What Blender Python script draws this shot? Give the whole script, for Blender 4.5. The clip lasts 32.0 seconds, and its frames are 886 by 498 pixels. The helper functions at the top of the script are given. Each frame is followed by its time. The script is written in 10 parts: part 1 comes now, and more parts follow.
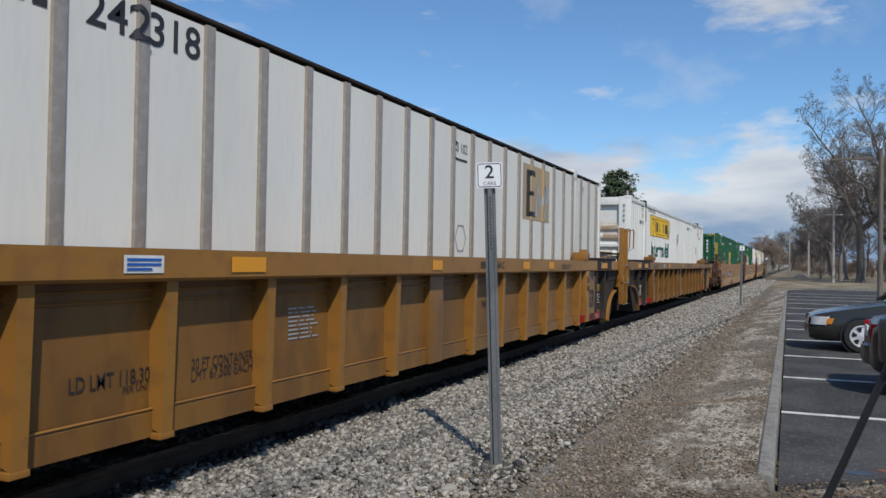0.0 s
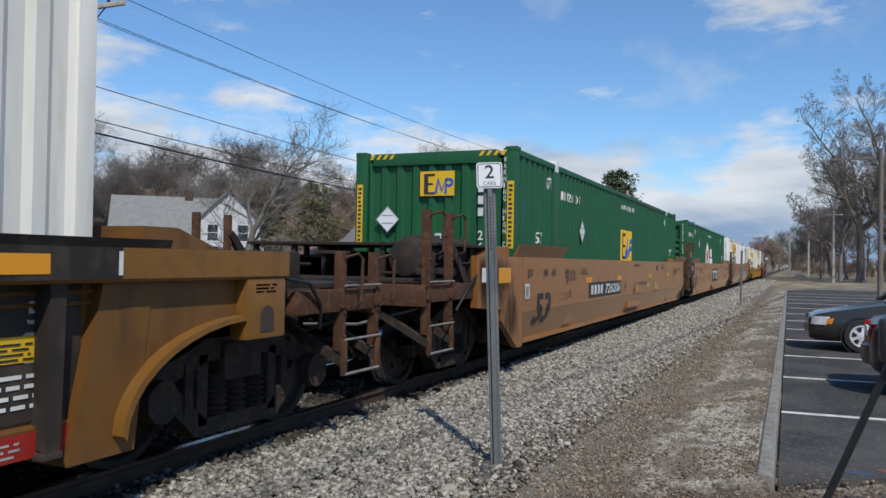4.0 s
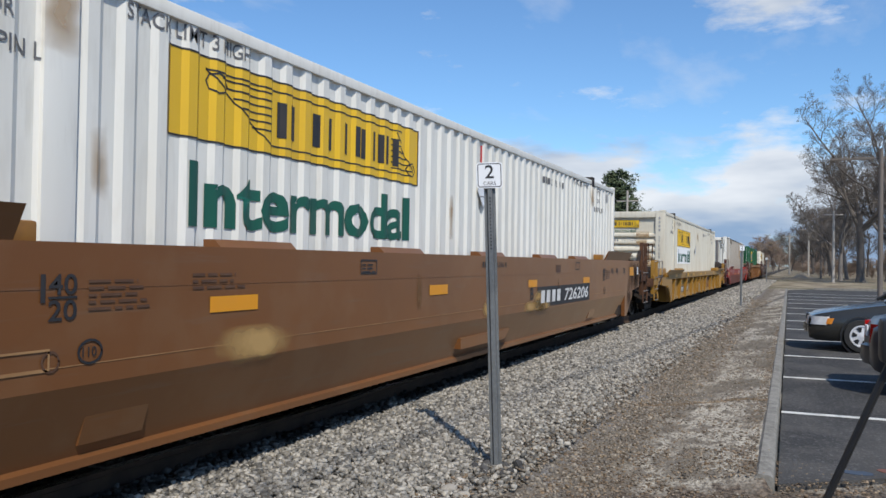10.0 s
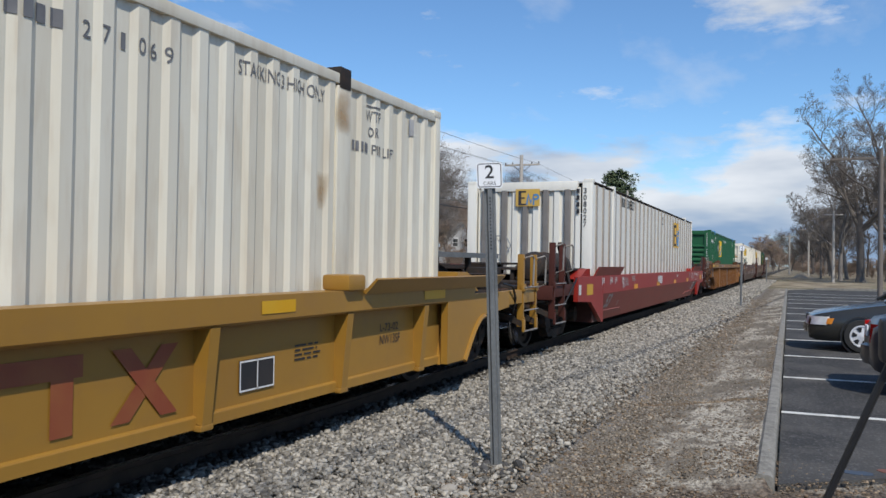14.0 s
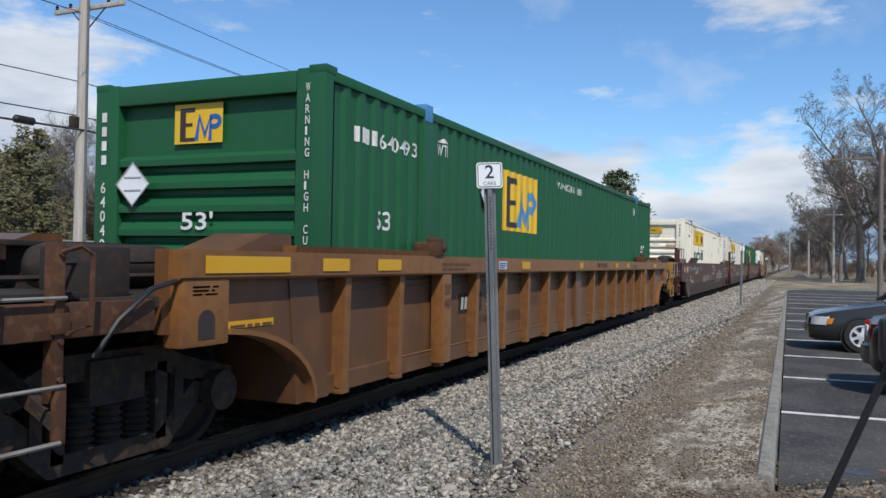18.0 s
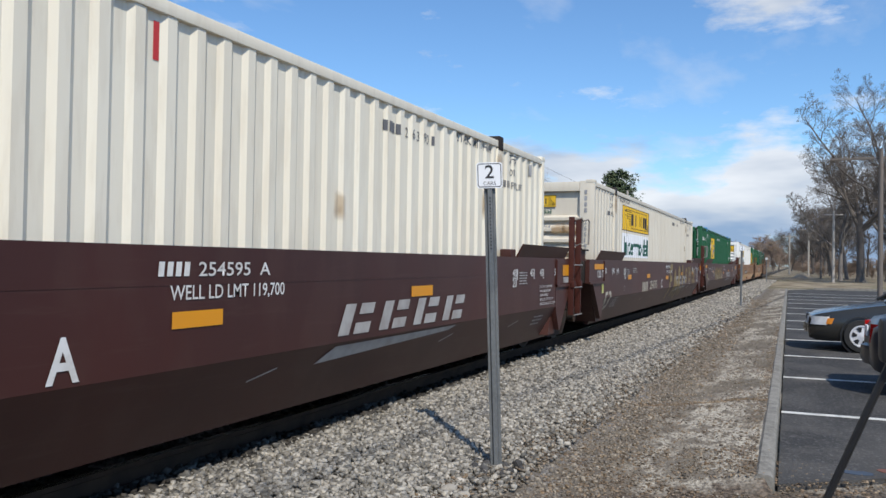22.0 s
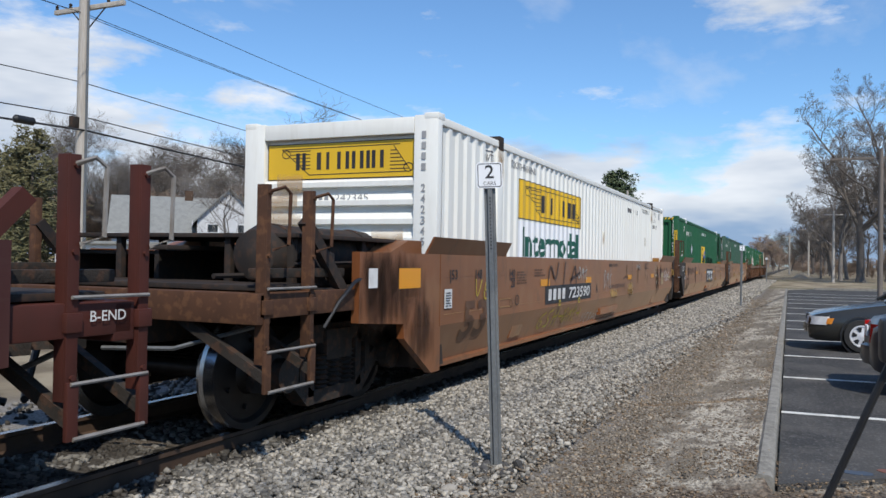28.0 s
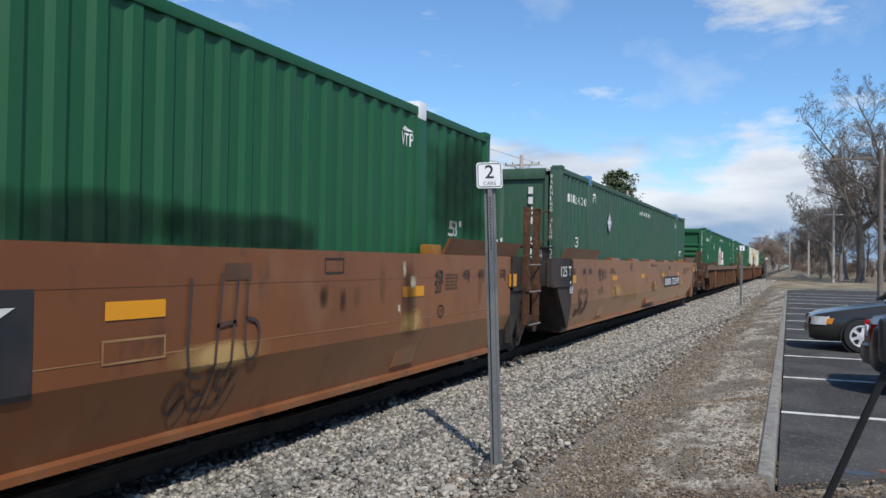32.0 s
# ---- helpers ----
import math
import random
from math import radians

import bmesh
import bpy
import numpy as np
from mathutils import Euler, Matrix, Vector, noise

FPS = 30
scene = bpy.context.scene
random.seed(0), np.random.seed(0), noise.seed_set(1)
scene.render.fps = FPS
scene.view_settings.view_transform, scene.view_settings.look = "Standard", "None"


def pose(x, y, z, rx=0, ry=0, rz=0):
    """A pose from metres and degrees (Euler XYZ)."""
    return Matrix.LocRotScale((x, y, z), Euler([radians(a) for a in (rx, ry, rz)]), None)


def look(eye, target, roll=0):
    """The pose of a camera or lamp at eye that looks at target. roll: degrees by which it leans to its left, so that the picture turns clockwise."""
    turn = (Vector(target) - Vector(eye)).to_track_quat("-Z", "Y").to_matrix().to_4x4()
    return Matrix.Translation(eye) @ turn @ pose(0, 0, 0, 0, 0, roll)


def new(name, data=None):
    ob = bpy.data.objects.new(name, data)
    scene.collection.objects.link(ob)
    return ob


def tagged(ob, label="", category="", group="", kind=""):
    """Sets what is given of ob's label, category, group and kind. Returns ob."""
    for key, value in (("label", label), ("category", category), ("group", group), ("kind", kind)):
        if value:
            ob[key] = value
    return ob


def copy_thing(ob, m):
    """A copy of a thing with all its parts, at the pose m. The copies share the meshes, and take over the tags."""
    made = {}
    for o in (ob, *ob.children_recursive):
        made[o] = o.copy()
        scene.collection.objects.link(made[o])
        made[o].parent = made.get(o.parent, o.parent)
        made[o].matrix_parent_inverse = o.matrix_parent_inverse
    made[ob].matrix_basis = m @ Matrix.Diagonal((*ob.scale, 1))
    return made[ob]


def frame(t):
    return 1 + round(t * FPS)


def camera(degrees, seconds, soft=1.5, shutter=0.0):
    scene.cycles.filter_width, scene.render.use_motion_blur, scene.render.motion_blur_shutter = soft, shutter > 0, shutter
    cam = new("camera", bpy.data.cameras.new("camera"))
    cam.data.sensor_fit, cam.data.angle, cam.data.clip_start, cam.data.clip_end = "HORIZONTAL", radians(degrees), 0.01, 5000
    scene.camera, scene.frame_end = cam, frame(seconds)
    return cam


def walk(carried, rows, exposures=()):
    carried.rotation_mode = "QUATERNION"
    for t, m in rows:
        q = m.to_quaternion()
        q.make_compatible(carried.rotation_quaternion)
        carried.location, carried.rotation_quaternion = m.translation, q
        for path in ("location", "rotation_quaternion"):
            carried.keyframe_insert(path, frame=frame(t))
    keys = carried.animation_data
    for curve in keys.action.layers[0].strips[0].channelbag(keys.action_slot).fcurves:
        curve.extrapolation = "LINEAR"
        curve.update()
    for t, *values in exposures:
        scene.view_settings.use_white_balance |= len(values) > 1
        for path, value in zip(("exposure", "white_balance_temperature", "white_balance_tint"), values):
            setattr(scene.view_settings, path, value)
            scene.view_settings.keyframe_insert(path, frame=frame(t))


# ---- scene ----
cam = camera(58.3, 32.0, soft=1.5)
EYE = (0.0, 0.0, 1.40)
VIEW = look(EYE, (0.9141, 0.4053, 1.4142), roll=0.97)
walk(cam, [(0.0, VIEW), (32.0, VIEW)], exposures=[(0.0, -0.3), (3.0, -0.27), (5.0, -0.12), (6.5, -0.05), (12.0, -0.06), (14.0, -0.11), (18.0, -0.07), (20.0, 0.0), (32.0, 0.0)])

# ---- light: early spring sun from behind, broken cloud ----
SUN_WAY = Vector((0.505, 0.413, -0.758))
sun_data = bpy.data.lights.new("sun", "SUN")
sun_data.energy, sun_data.angle, sun_data.color = 4.1, radians(0.6), (1.0, 0.945, 0.86)
sun = new("sun", sun_data)
sun.matrix_world = look((-30, -30, 40), Vector((-30, -30, 40)) + SUN_WAY)


def make_sky():
    world = bpy.data.worlds.new("sky")
    scene.world = world
    world.use_nodes = True
    nt = world.node_tree
    nt.nodes.clear()
    N, K = nt.nodes.new, nt.links.new

    def math_node(op, a, b=None, clamp=False):
        n = N("ShaderNodeMath")
        n.operation, n.use_clamp = op, clamp
        for i, v in enumerate((a, b)):
            if v is None:
                continue
            if isinstance(v, (int, float)):
                n.inputs[i].default_value = v
            else:
                K(v, n.inputs[i])
        return n.outputs[0]

    def ramp(v, stops):
        n = N("ShaderNodeValToRGB")
        K(v, n.inputs[0])
        while len(n.color_ramp.elements) < len(stops):
            n.color_ramp.elements.new(0.5)
        for e, (p, c) in zip(n.color_ramp.elements, stops):
            e.position, e.color = p, (*c, 1)
        return n.outputs[0]

    def mix(f, a, b):
        n = N("ShaderNodeMix")
        n.data_type = "RGBA"
        K(f, n.inputs[0])
        for v, s in ((a, n.inputs[6]), (b, n.inputs[7])):
            if isinstance(v, tuple):
                s.default_value = (*v, 1)
            else:
                K(v, s)
        return n.outputs[2]

    def noise_at(vec, scale, detail, offset, rough=0.55):
        mp = N("ShaderNodeMapping")
        mp.inputs[1].default_value = offset
        mp.inputs[3].default_value = scale
        K(vec, mp.inputs[0])
        n = N("ShaderNodeTexNoise")
        n.inputs["Scale"].default_value = 1.0
        n.inputs["Detail"].default_value = detail
        n.inputs["Roughness"].default_value = rough
        K(mp.outputs[0], n.inputs["Vector"])
        return n.outputs[0]

    tc = N("ShaderNodeTexCoord")
    way = tc.outputs["Generated"]
    sep = N("ShaderNodeSeparateXYZ")
    K(way, sep.inputs[0])
    z = sep.outputs[2]
    sky = N("ShaderNodeTexSky")
    sky.sky_type, sky.sun_disc = "NISHITA", False
    sky.sun_elevation, sky.sun_rotation = radians(49), radians(231)
    sky.air_density, sky.dust_density, sky.ozone_density = 1.0, 0.2, 3.0
    # high thin streaks, broken cumulus, and a bank low over the horizon
    up = math_node("ADD", math_node("MAXIMUM", z, 0.0), 0.12)
    com = N("ShaderNodeCombineXYZ")
    K(math_node("DIVIDE", sep.outputs[0], up), com.inputs[0])
    K(math_node("DIVIDE", sep.outputs[1], up), com.inputs[1])
    flat = com.outputs[0]
    streak = ramp(noise_at(flat, (0.9, 1.5, 1), 7, (3.1, 1.7, 0)), [(0.56, (0, 0, 0)), (0.74, (1, 1, 1))])
    puff = noise_at(way, (5.0, 5.0, 15.0), 8, (0.35, 4.2, 0.6), 0.6)
    low = ramp(z, [(0.0, (1, 1, 1)), (0.085, (0.97, 0.97, 0.97)), (0.14, (0.55, 0.55, 0.55)), (0.22, (0.22, 0.22, 0.22)), (0.5, (0.12, 0.12, 0.12))])
    low = math_node("ADD", low, math_node("MULTIPLY", math_node("MAXIMUM", math_node("SUBTRACT", sep.outputs[1], 0.46), 0.0), 1.15))
    ahead = math_node("MAXIMUM", sep.outputs[0], 0.05)
    u, v = math_node("DIVIDE", sep.outputs[1], ahead), math_node("DIVIDE", z, ahead)

    def cloud(u0, v0, su, sv):
        """A soft mound of cloud about one bearing and height."""
        a = math_node("DIVIDE", math_node("SUBTRACT", u, u0), su)
        b = math_node("DIVIDE", math_node("SUBTRACT", v, v0), sv)
        r = math_node("ADD", math_node("MULTIPLY", a, a), math_node("MULTIPLY", b, b))
        return math_node("MAXIMUM", math_node("SUBTRACT", 1.0, r), 0.0)

    heap = math_node("MULTIPLY", cloud(0.03, 0.285, 0.16, 0.05), 0.145)
    for u0, v0, su, sv, k in ((1.18, 0.30, 0.30, 0.15, 0.13), (0.12, 0.068, 0.10, 0.03, 0.12), (0.03, 0.118, 0.06, 0.035, 0.14)):
        heap = math_node("ADD", heap, math_node("MULTIPLY", cloud(u0, v0, su, sv), k))
    puff = math_node("ADD", puff, heap)
    bank = ramp(math_node("ADD", puff, math_node("MULTIPLY", math_node("SUBTRACT", low, 0.5), 0.34)),
                [(0.50, (0, 0, 0)), (0.64, (1, 1, 1))])
    shade = ramp(math_node("ADD", noise_at(way, (4.0, 4.0, 16.0), 4, (2.2, 0.3, 1.1)),
                           math_node("MULTIPLY", math_node("SUBTRACT", math_node("MINIMUM", z, 0.085), 0.066), 5.0)),
                 [(0.34, (2.4, 3.5, 5.4)), (0.52, (5.6, 6.1, 6.9)), (0.70, (7.6, 7.9, 8.4))])
    tinted = N("ShaderNodeMix")
    tinted.data_type, tinted.blend_type = "RGBA", "MULTIPLY"
    tinted.inputs[0].default_value = 1.0
    K(sky.outputs[0], tinted.inputs[6])
    tinted.inputs[7].default_value = (0.90, 1.17, 1.38, 1)
    col = mix(math_node("MULTIPLY", streak, 0.55), tinted.outputs[2], (6.3, 6.8, 7.6))
    col = mix(math_node("MULTIPLY", bank, 0.95), col, shade)
    bg = N("ShaderNodeBackground")
    bg.inputs[1].default_value = 0.115
    K(col, bg.inputs[0])
    out = N("ShaderNodeOutputWorld")
    K(bg.outputs[0], out.inputs[0])


make_sky()


# ---- materials ----
def material(name, base, rough=0.5, metal=0.0, second=None, amount=0.5, scale=3.0, stretch=(1, 1, 1), sharp=(0.4, 0.65),
             third=None, third_amount=0.4, third_scale=25.0, third_sharp=(0.5, 0.62), bump=0.0, bump_scale=60.0, coords="Object",
             spread=0.0, island=False, spec=0.5, coat=0.0, scuff=None, scuff_amount=0.35, scuff_stretch=(0.35, 1.0, 5.0), dust=0.0, dust_colour=(0.75, 0.55, 0.36)):
    """A painted, stained or grained surface: base colour, broad stains, fine specks, and relief."""
    m = bpy.data.materials.new(name)
    m.use_nodes = True
    nt = m.node_tree
    N, K = nt.nodes.new, nt.links.new
    p = nt.nodes["Principled BSDF"]
    p.inputs["Roughness"].default_value = rough
    p.inputs["Metallic"].default_value = metal
    p.inputs["Specular IOR Level"].default_value = spec
    p.inputs["Coat Weight"].default_value = coat
    p.inputs["Sheen Weight"].default_value = dust
    p.inputs["Sheen Roughness"].default_value = 0.45
    p.inputs["Sheen Tint"].default_value = (*dust_colour, 1)
    tc = N("ShaderNodeTexCoord")
    mp = N("ShaderNodeMapping")
    mp.inputs[3].default_value = stretch
    K(tc.outputs[coords], mp.inputs[0])

    def noisy(sc, detail=5.0):
        n = N("ShaderNodeTexNoise")
        n.inputs["Scale"].default_value = sc
        n.inputs["Detail"].default_value = detail
        K(mp.outputs[0], n.inputs["Vector"])
        return n.outputs[0]

    def mask(v, lo, hi, amt):
        r = N("ShaderNodeMapRange")
        r.inputs[1].default_value, r.inputs[2].default_value = lo, hi
        r.inputs[3].default_value, r.inputs[4].default_value = 0.0, amt
        K(v, r.inputs[0])
        return r.outputs[0]

    def mixed(f, a, b):
        n = N("ShaderNodeMix")
        n.data_type = "RGBA"
        K(f, n.inputs[0])
        for v, s in ((a, n.inputs[6]), (b, n.inputs[7])):
            if isinstance(v, tuple):
                s.default_value = (*v, 1)
            else:
                K(v, s)
        return n.outputs[2]

    rgb = N("ShaderNodeRGB")
    rgb.outputs[0].default_value = (*base, 1)
    col = rgb.outputs[0]
    if second:
        col = mixed(mask(noisy(scale), *sharp, amount), col, second)
    if third:
        col = mixed(mask(noisy(third_scale, 4.0), *third_sharp, third_amount), col, third)
    if scuff:
        mp2 = N("ShaderNodeMapping")
        mp2.inputs[3].default_value = scuff_stretch
        K(tc.outputs[coords], mp2.inputs[0])
        n2 = N("ShaderNodeTexNoise")
        n2.inputs["Scale"].default_value, n2.inputs["Detail"].default_value, n2.inputs["Roughness"].default_value = 2.6, 8.0, 0.65
        K(mp2.outputs[0], n2.inputs["Vector"])
        col = mixed(mask(n2.outputs[0], 0.56, 0.68, scuff_amount), col, scuff)
    if spread:
        hsv = N("ShaderNodeHueSaturation")
        if island:
            src = N("ShaderNodeNewGeometry").outputs["Random Per Island"]
        else:
            src = N("ShaderNodeObjectInfo").outputs["Random"]
        r = N("ShaderNodeMapRange")
        r.inputs[3].default_value, r.inputs[4].default_value = 1 - spread, 1 + spread
        K(src, r.inputs[0])
        K(r.outputs[0], hsv.inputs["Value"])
        K(col, hsv.inputs["Color"])
        col = hsv.outputs[0]
    K(col, p.inputs["Base Color"])
    if bump:
        b = N("ShaderNodeBump")
        b.inputs["Strength"].default_value = bump
        b.inputs["Distance"].default_value = 0.02
        K(noisy(bump_scale, 3.0), b.inputs["Height"])
        K(b.outputs[0], p.inputs["Normal"])
    return m


RUST, GRIME = (0.16, 0.07, 0.035), (0.09, 0.075, 0.06)
M = {}
M["jb_white"] = material("white_container_paint", (0.7500, 0.7350, 0.6700), 0.5, second=(0.6300, 0.5950, 0.5050), amount=0.45, scale=1.2, stretch=(1.5, 1.5, 0.25), third=(0.4750, 0.4415, 0.3711), third_amount=0.15, third_scale=9, scuff=(0.4560, 0.4227, 0.3534), scuff_amount=0.3, scuff_stretch=(3.0, 3, 0.35))
M["jb_cream"] = material("cream_container_paint", (0.6572, 0.6254, 0.5208), 0.55, second=(0.5300, 0.4598, 0.3333), amount=0.5, scale=1.1, stretch=(1.5, 1.5, 0.25), third=(0.4240, 0.3208, 0.2083), third_amount=0.18, third_scale=8, scuff=(0.4770, 0.3849, 0.2604), scuff_amount=0.35, scuff_stretch=(3.0, 3, 0.35))
M["panel_white"] = material("white_aluminium_sheet", (0.7632, 0.7364, 0.6510), 0.5, second=(0.5936, 0.5665, 0.4929), amount=0.35, scale=0.9, stretch=(1.5, 1.5, 0.3), third=(0.5300, 0.4944, 0.4185), third_amount=0.12, third_scale=12)
M["post_grey"] = material("grey_aluminium_post", (0.3420, 0.2970, 0.2465), 0.45, metal=0.25, second=(0.2470, 0.2070, 0.1615), amount=0.5, scale=3, third=(0.4750, 0.4320, 0.3740), third_amount=0.3, third_scale=20)
M["green"] = material("green_container_paint", (0.0101, 0.0920, 0.0313), 0.5, second=(0.0129, 0.0782, 0.0331), amount=0.5, scale=0.8, stretch=(1.3, 1.3, 0.3), third=(0.0460, 0.0920, 0.0552), third_amount=0.15, third_scale=10, spec=0.35, scuff=(0.0322, 0.0874, 0.0506), scuff_amount=0.4, scuff_stretch=(3.0, 3, 0.35))
M["green_dark"] = material("faded_dark_green_paint", (0.026, 0.088, 0.046), 0.55, second=(0.04, 0.075, 0.05), amount=0.6, scale=0.7, stretch=(1.5, 1.5, 0.25), third=(0.10, 0.12, 0.09), third_amount=0.25, third_scale=9)
M["roof_grey"] = material("container_roof_sheet", (0.45, 0.45, 0.44), 0.5, second=(0.3, 0.28, 0.25), amount=0.5, scale=1.0)
M["tan"] = material("tan_car_paint", (0.2443, 0.0918, 0.0183), 0.42, second=(0.1656, 0.0607, 0.0155), amount=0.45, scale=0.55, stretch=(1, 1, 1.4), third=(0.2981, 0.1477, 0.0494), third_amount=0.3, third_scale=2.2, third_sharp=(0.52, 0.66), scuff=(0.2981, 0.1555, 0.0564), scuff_amount=0.45, spec=0.35, dust=0.22)
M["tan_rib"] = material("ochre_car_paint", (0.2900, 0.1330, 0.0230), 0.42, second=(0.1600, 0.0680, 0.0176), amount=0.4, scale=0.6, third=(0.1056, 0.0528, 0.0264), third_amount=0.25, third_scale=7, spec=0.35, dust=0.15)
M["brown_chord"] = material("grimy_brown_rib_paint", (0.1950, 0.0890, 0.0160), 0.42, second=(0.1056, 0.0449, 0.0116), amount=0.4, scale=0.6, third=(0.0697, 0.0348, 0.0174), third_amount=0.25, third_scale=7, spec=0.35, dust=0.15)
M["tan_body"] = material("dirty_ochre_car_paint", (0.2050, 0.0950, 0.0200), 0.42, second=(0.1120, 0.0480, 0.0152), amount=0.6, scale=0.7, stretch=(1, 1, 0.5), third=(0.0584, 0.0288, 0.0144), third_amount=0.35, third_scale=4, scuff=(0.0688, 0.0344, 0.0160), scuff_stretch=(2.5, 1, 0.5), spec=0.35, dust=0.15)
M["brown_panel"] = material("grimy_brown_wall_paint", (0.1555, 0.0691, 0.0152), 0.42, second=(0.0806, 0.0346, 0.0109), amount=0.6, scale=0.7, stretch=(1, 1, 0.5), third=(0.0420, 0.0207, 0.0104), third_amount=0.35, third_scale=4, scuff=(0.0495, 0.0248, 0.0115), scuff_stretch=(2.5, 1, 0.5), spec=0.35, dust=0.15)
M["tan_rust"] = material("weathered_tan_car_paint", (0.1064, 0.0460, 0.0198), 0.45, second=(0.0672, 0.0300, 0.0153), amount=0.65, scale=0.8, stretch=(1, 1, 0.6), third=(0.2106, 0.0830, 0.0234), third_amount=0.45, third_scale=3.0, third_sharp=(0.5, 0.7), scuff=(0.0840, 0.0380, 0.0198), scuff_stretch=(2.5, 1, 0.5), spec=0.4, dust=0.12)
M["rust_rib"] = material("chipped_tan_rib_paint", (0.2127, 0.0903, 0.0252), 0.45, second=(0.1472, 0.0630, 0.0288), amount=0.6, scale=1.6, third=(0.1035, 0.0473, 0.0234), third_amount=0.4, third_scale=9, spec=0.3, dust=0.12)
M["orange_tan"] = material("orange_brown_car_paint", (0.2052, 0.0662, 0.0194), 0.42, second=(0.1008, 0.0374, 0.0158), amount=0.5, scale=0.6, stretch=(1, 1, 0.7), third=(0.2160, 0.1080, 0.0504), third_amount=0.5, third_scale=2.0, third_sharp=(0.54, 0.68), scuff=(0.0540, 0.0259, 0.0158), scuff_amount=0.65, scuff_stretch=(1.6, 1, 0.7), spec=0.35, dust=0.22)
M["dusk_tan"] = material("dusty_brown_car_paint", (0.1616, 0.0608, 0.0165), 0.42, second=(0.1014, 0.0406, 0.0152), amount=0.5, scale=0.6, third=(0.2028, 0.1077, 0.0507), third_amount=0.25, third_scale=2.4, scuff=(0.1382, 0.0919, 0.0627), scuff_amount=0.4, spec=0.35, dust=0.22)
M["maroon"] = material("maroon_car_paint", (0.0552, 0.0153, 0.0113), 0.45, second=(0.0362, 0.0145, 0.0121), amount=0.6, scale=0.7, stretch=(1, 1, 0.5), third=(0.0715, 0.0323, 0.0242), third_amount=0.3, third_scale=3, scuff=(0.0857, 0.0476, 0.0363), scuff_amount=0.3, spec=0.4, dust=0.06, dust_colour=(0.6, 0.4, 0.35))
M["lit_worn_bead"] = material("worn_bead_highlight", (0.46, 0.15, 0.12), 0.5, second=(0.33, 0.05, 0.035), amount=0.5, scale=6)
M["red"] = material("red_car_paint", (0.2916, 0.0190, 0.0126), 0.42, second=(0.2333, 0.0190, 0.0126), amount=0.5, scale=0.6, third=(0.2916, 0.0513, 0.0324), third_amount=0.2, third_scale=5, scuff=(0.1944, 0.0256, 0.0207), scuff_amount=0.4, spec=0.4)
M["yellow"] = material("yellow_car_paint", (0.3150, 0.1650, 0.0230), 0.42, second=(0.2300, 0.1120, 0.0190), amount=0.5, scale=0.6, third=(0.2429, 0.1295, 0.0324), third_amount=0.25, third_scale=5, scuff=(0.2429, 0.1214, 0.0243), scuff_amount=0.35, scuff_stretch=(2.0, 1, 0.6), spec=0.45, dust=0.12)
M["black_end"] = material("black_end_panel_paint", (0.026, 0.023, 0.021), 0.55, second=(0.075, 0.055, 0.045), amount=0.6, scale=1.5, stretch=(1, 1, 0.5), third=(0.1, 0.08, 0.06), third_amount=0.3, third_scale=7, spec=0.15)
M["truck_iron"] = material("grimy_cast_iron", (0.040, 0.034, 0.029), 0.75, second=(0.020, 0.017, 0.014), amount=0.6, scale=5, third=RUST, third_amount=0.25, third_scale=14, bump=0.3, spec=0.15)
M["wheel_steel"] = material("rolled_wheel_steel", (0.03, 0.027, 0.025), 0.5, metal=0.6, second=(0.02, 0.016, 0.014), amount=0.7, scale=8)
M["tread"] = material("polished_tread_steel", (0.45, 0.45, 0.46), 0.25, metal=1.0, second=(0.3, 0.28, 0.26), amount=0.5, scale=12)
M["rust_post"] = material("rusty_brown_steel", (0.085, 0.042, 0.025), 0.65, second=(0.05, 0.028, 0.019), amount=0.6, scale=4, third=(0.22, 0.105, 0.05), third_amount=0.3, third_scale=16, spec=0.15)
M["maroon_post"] = material("maroon_steel", (0.075, 0.024, 0.018), 0.55, second=(0.045, 0.020, 0.016), amount=0.5, scale=4, spec=0.15)
M["deck"] = material("dark_deck_steel", (0.028, 0.024, 0.022), 0.7, second=(0.05, 0.04, 0.033), amount=0.6, scale=2.0, third=RUST, third_amount=0.15, third_scale=14, spec=0.15)
M["white_mark"] = material("white_lettering_paint", (0.72, 0.71, 0.68), 0.5, second=(0.5, 0.47, 0.42), amount=0.5, scale=3, third=(0.4, 0.36, 0.3), third_amount=0.25, third_scale=14)
M["black_mark"] = material("black_lettering_paint", (0.018, 0.018, 0.02), 0.5, second=(0.06, 0.045, 0.035), amount=0.4, scale=3)
M["brown_mark"] = material("faded_brown_lettering", (0.085, 0.04, 0.02), 0.55, second=(0.15, 0.075, 0.035), amount=0.5, scale=4)
M["blue_mark"] = material("blue_emblem_paint", (0.015, 0.10, 0.40), 0.45, second=(0.02, 0.13, 0.42), amount=0.4, scale=2)
M["faded_blue"] = material("faded_blue_emblem_paint", (0.05, 0.21, 0.45), 0.5, second=(0.10, 0.27, 0.45), amount=0.5, scale=2)
M["yellow_mark"] = material("yellow_panel_paint", (0.72, 0.44, 0.015), 0.45, second=(0.62, 0.37, 0.02), amount=0.5, scale=1.2)
M["ochre_mark"] = material("faded_yellow_panel", (0.58, 0.36, 0.06), 0.5, second=(0.48, 0.30, 0.09), amount=0.5, scale=1.5)
M["pale_ochre"] = material("sunburnt_tan_panel", (0.42, 0.31, 0.17), 0.5, second=(0.36, 0.25, 0.13), amount=0.5, scale=2)
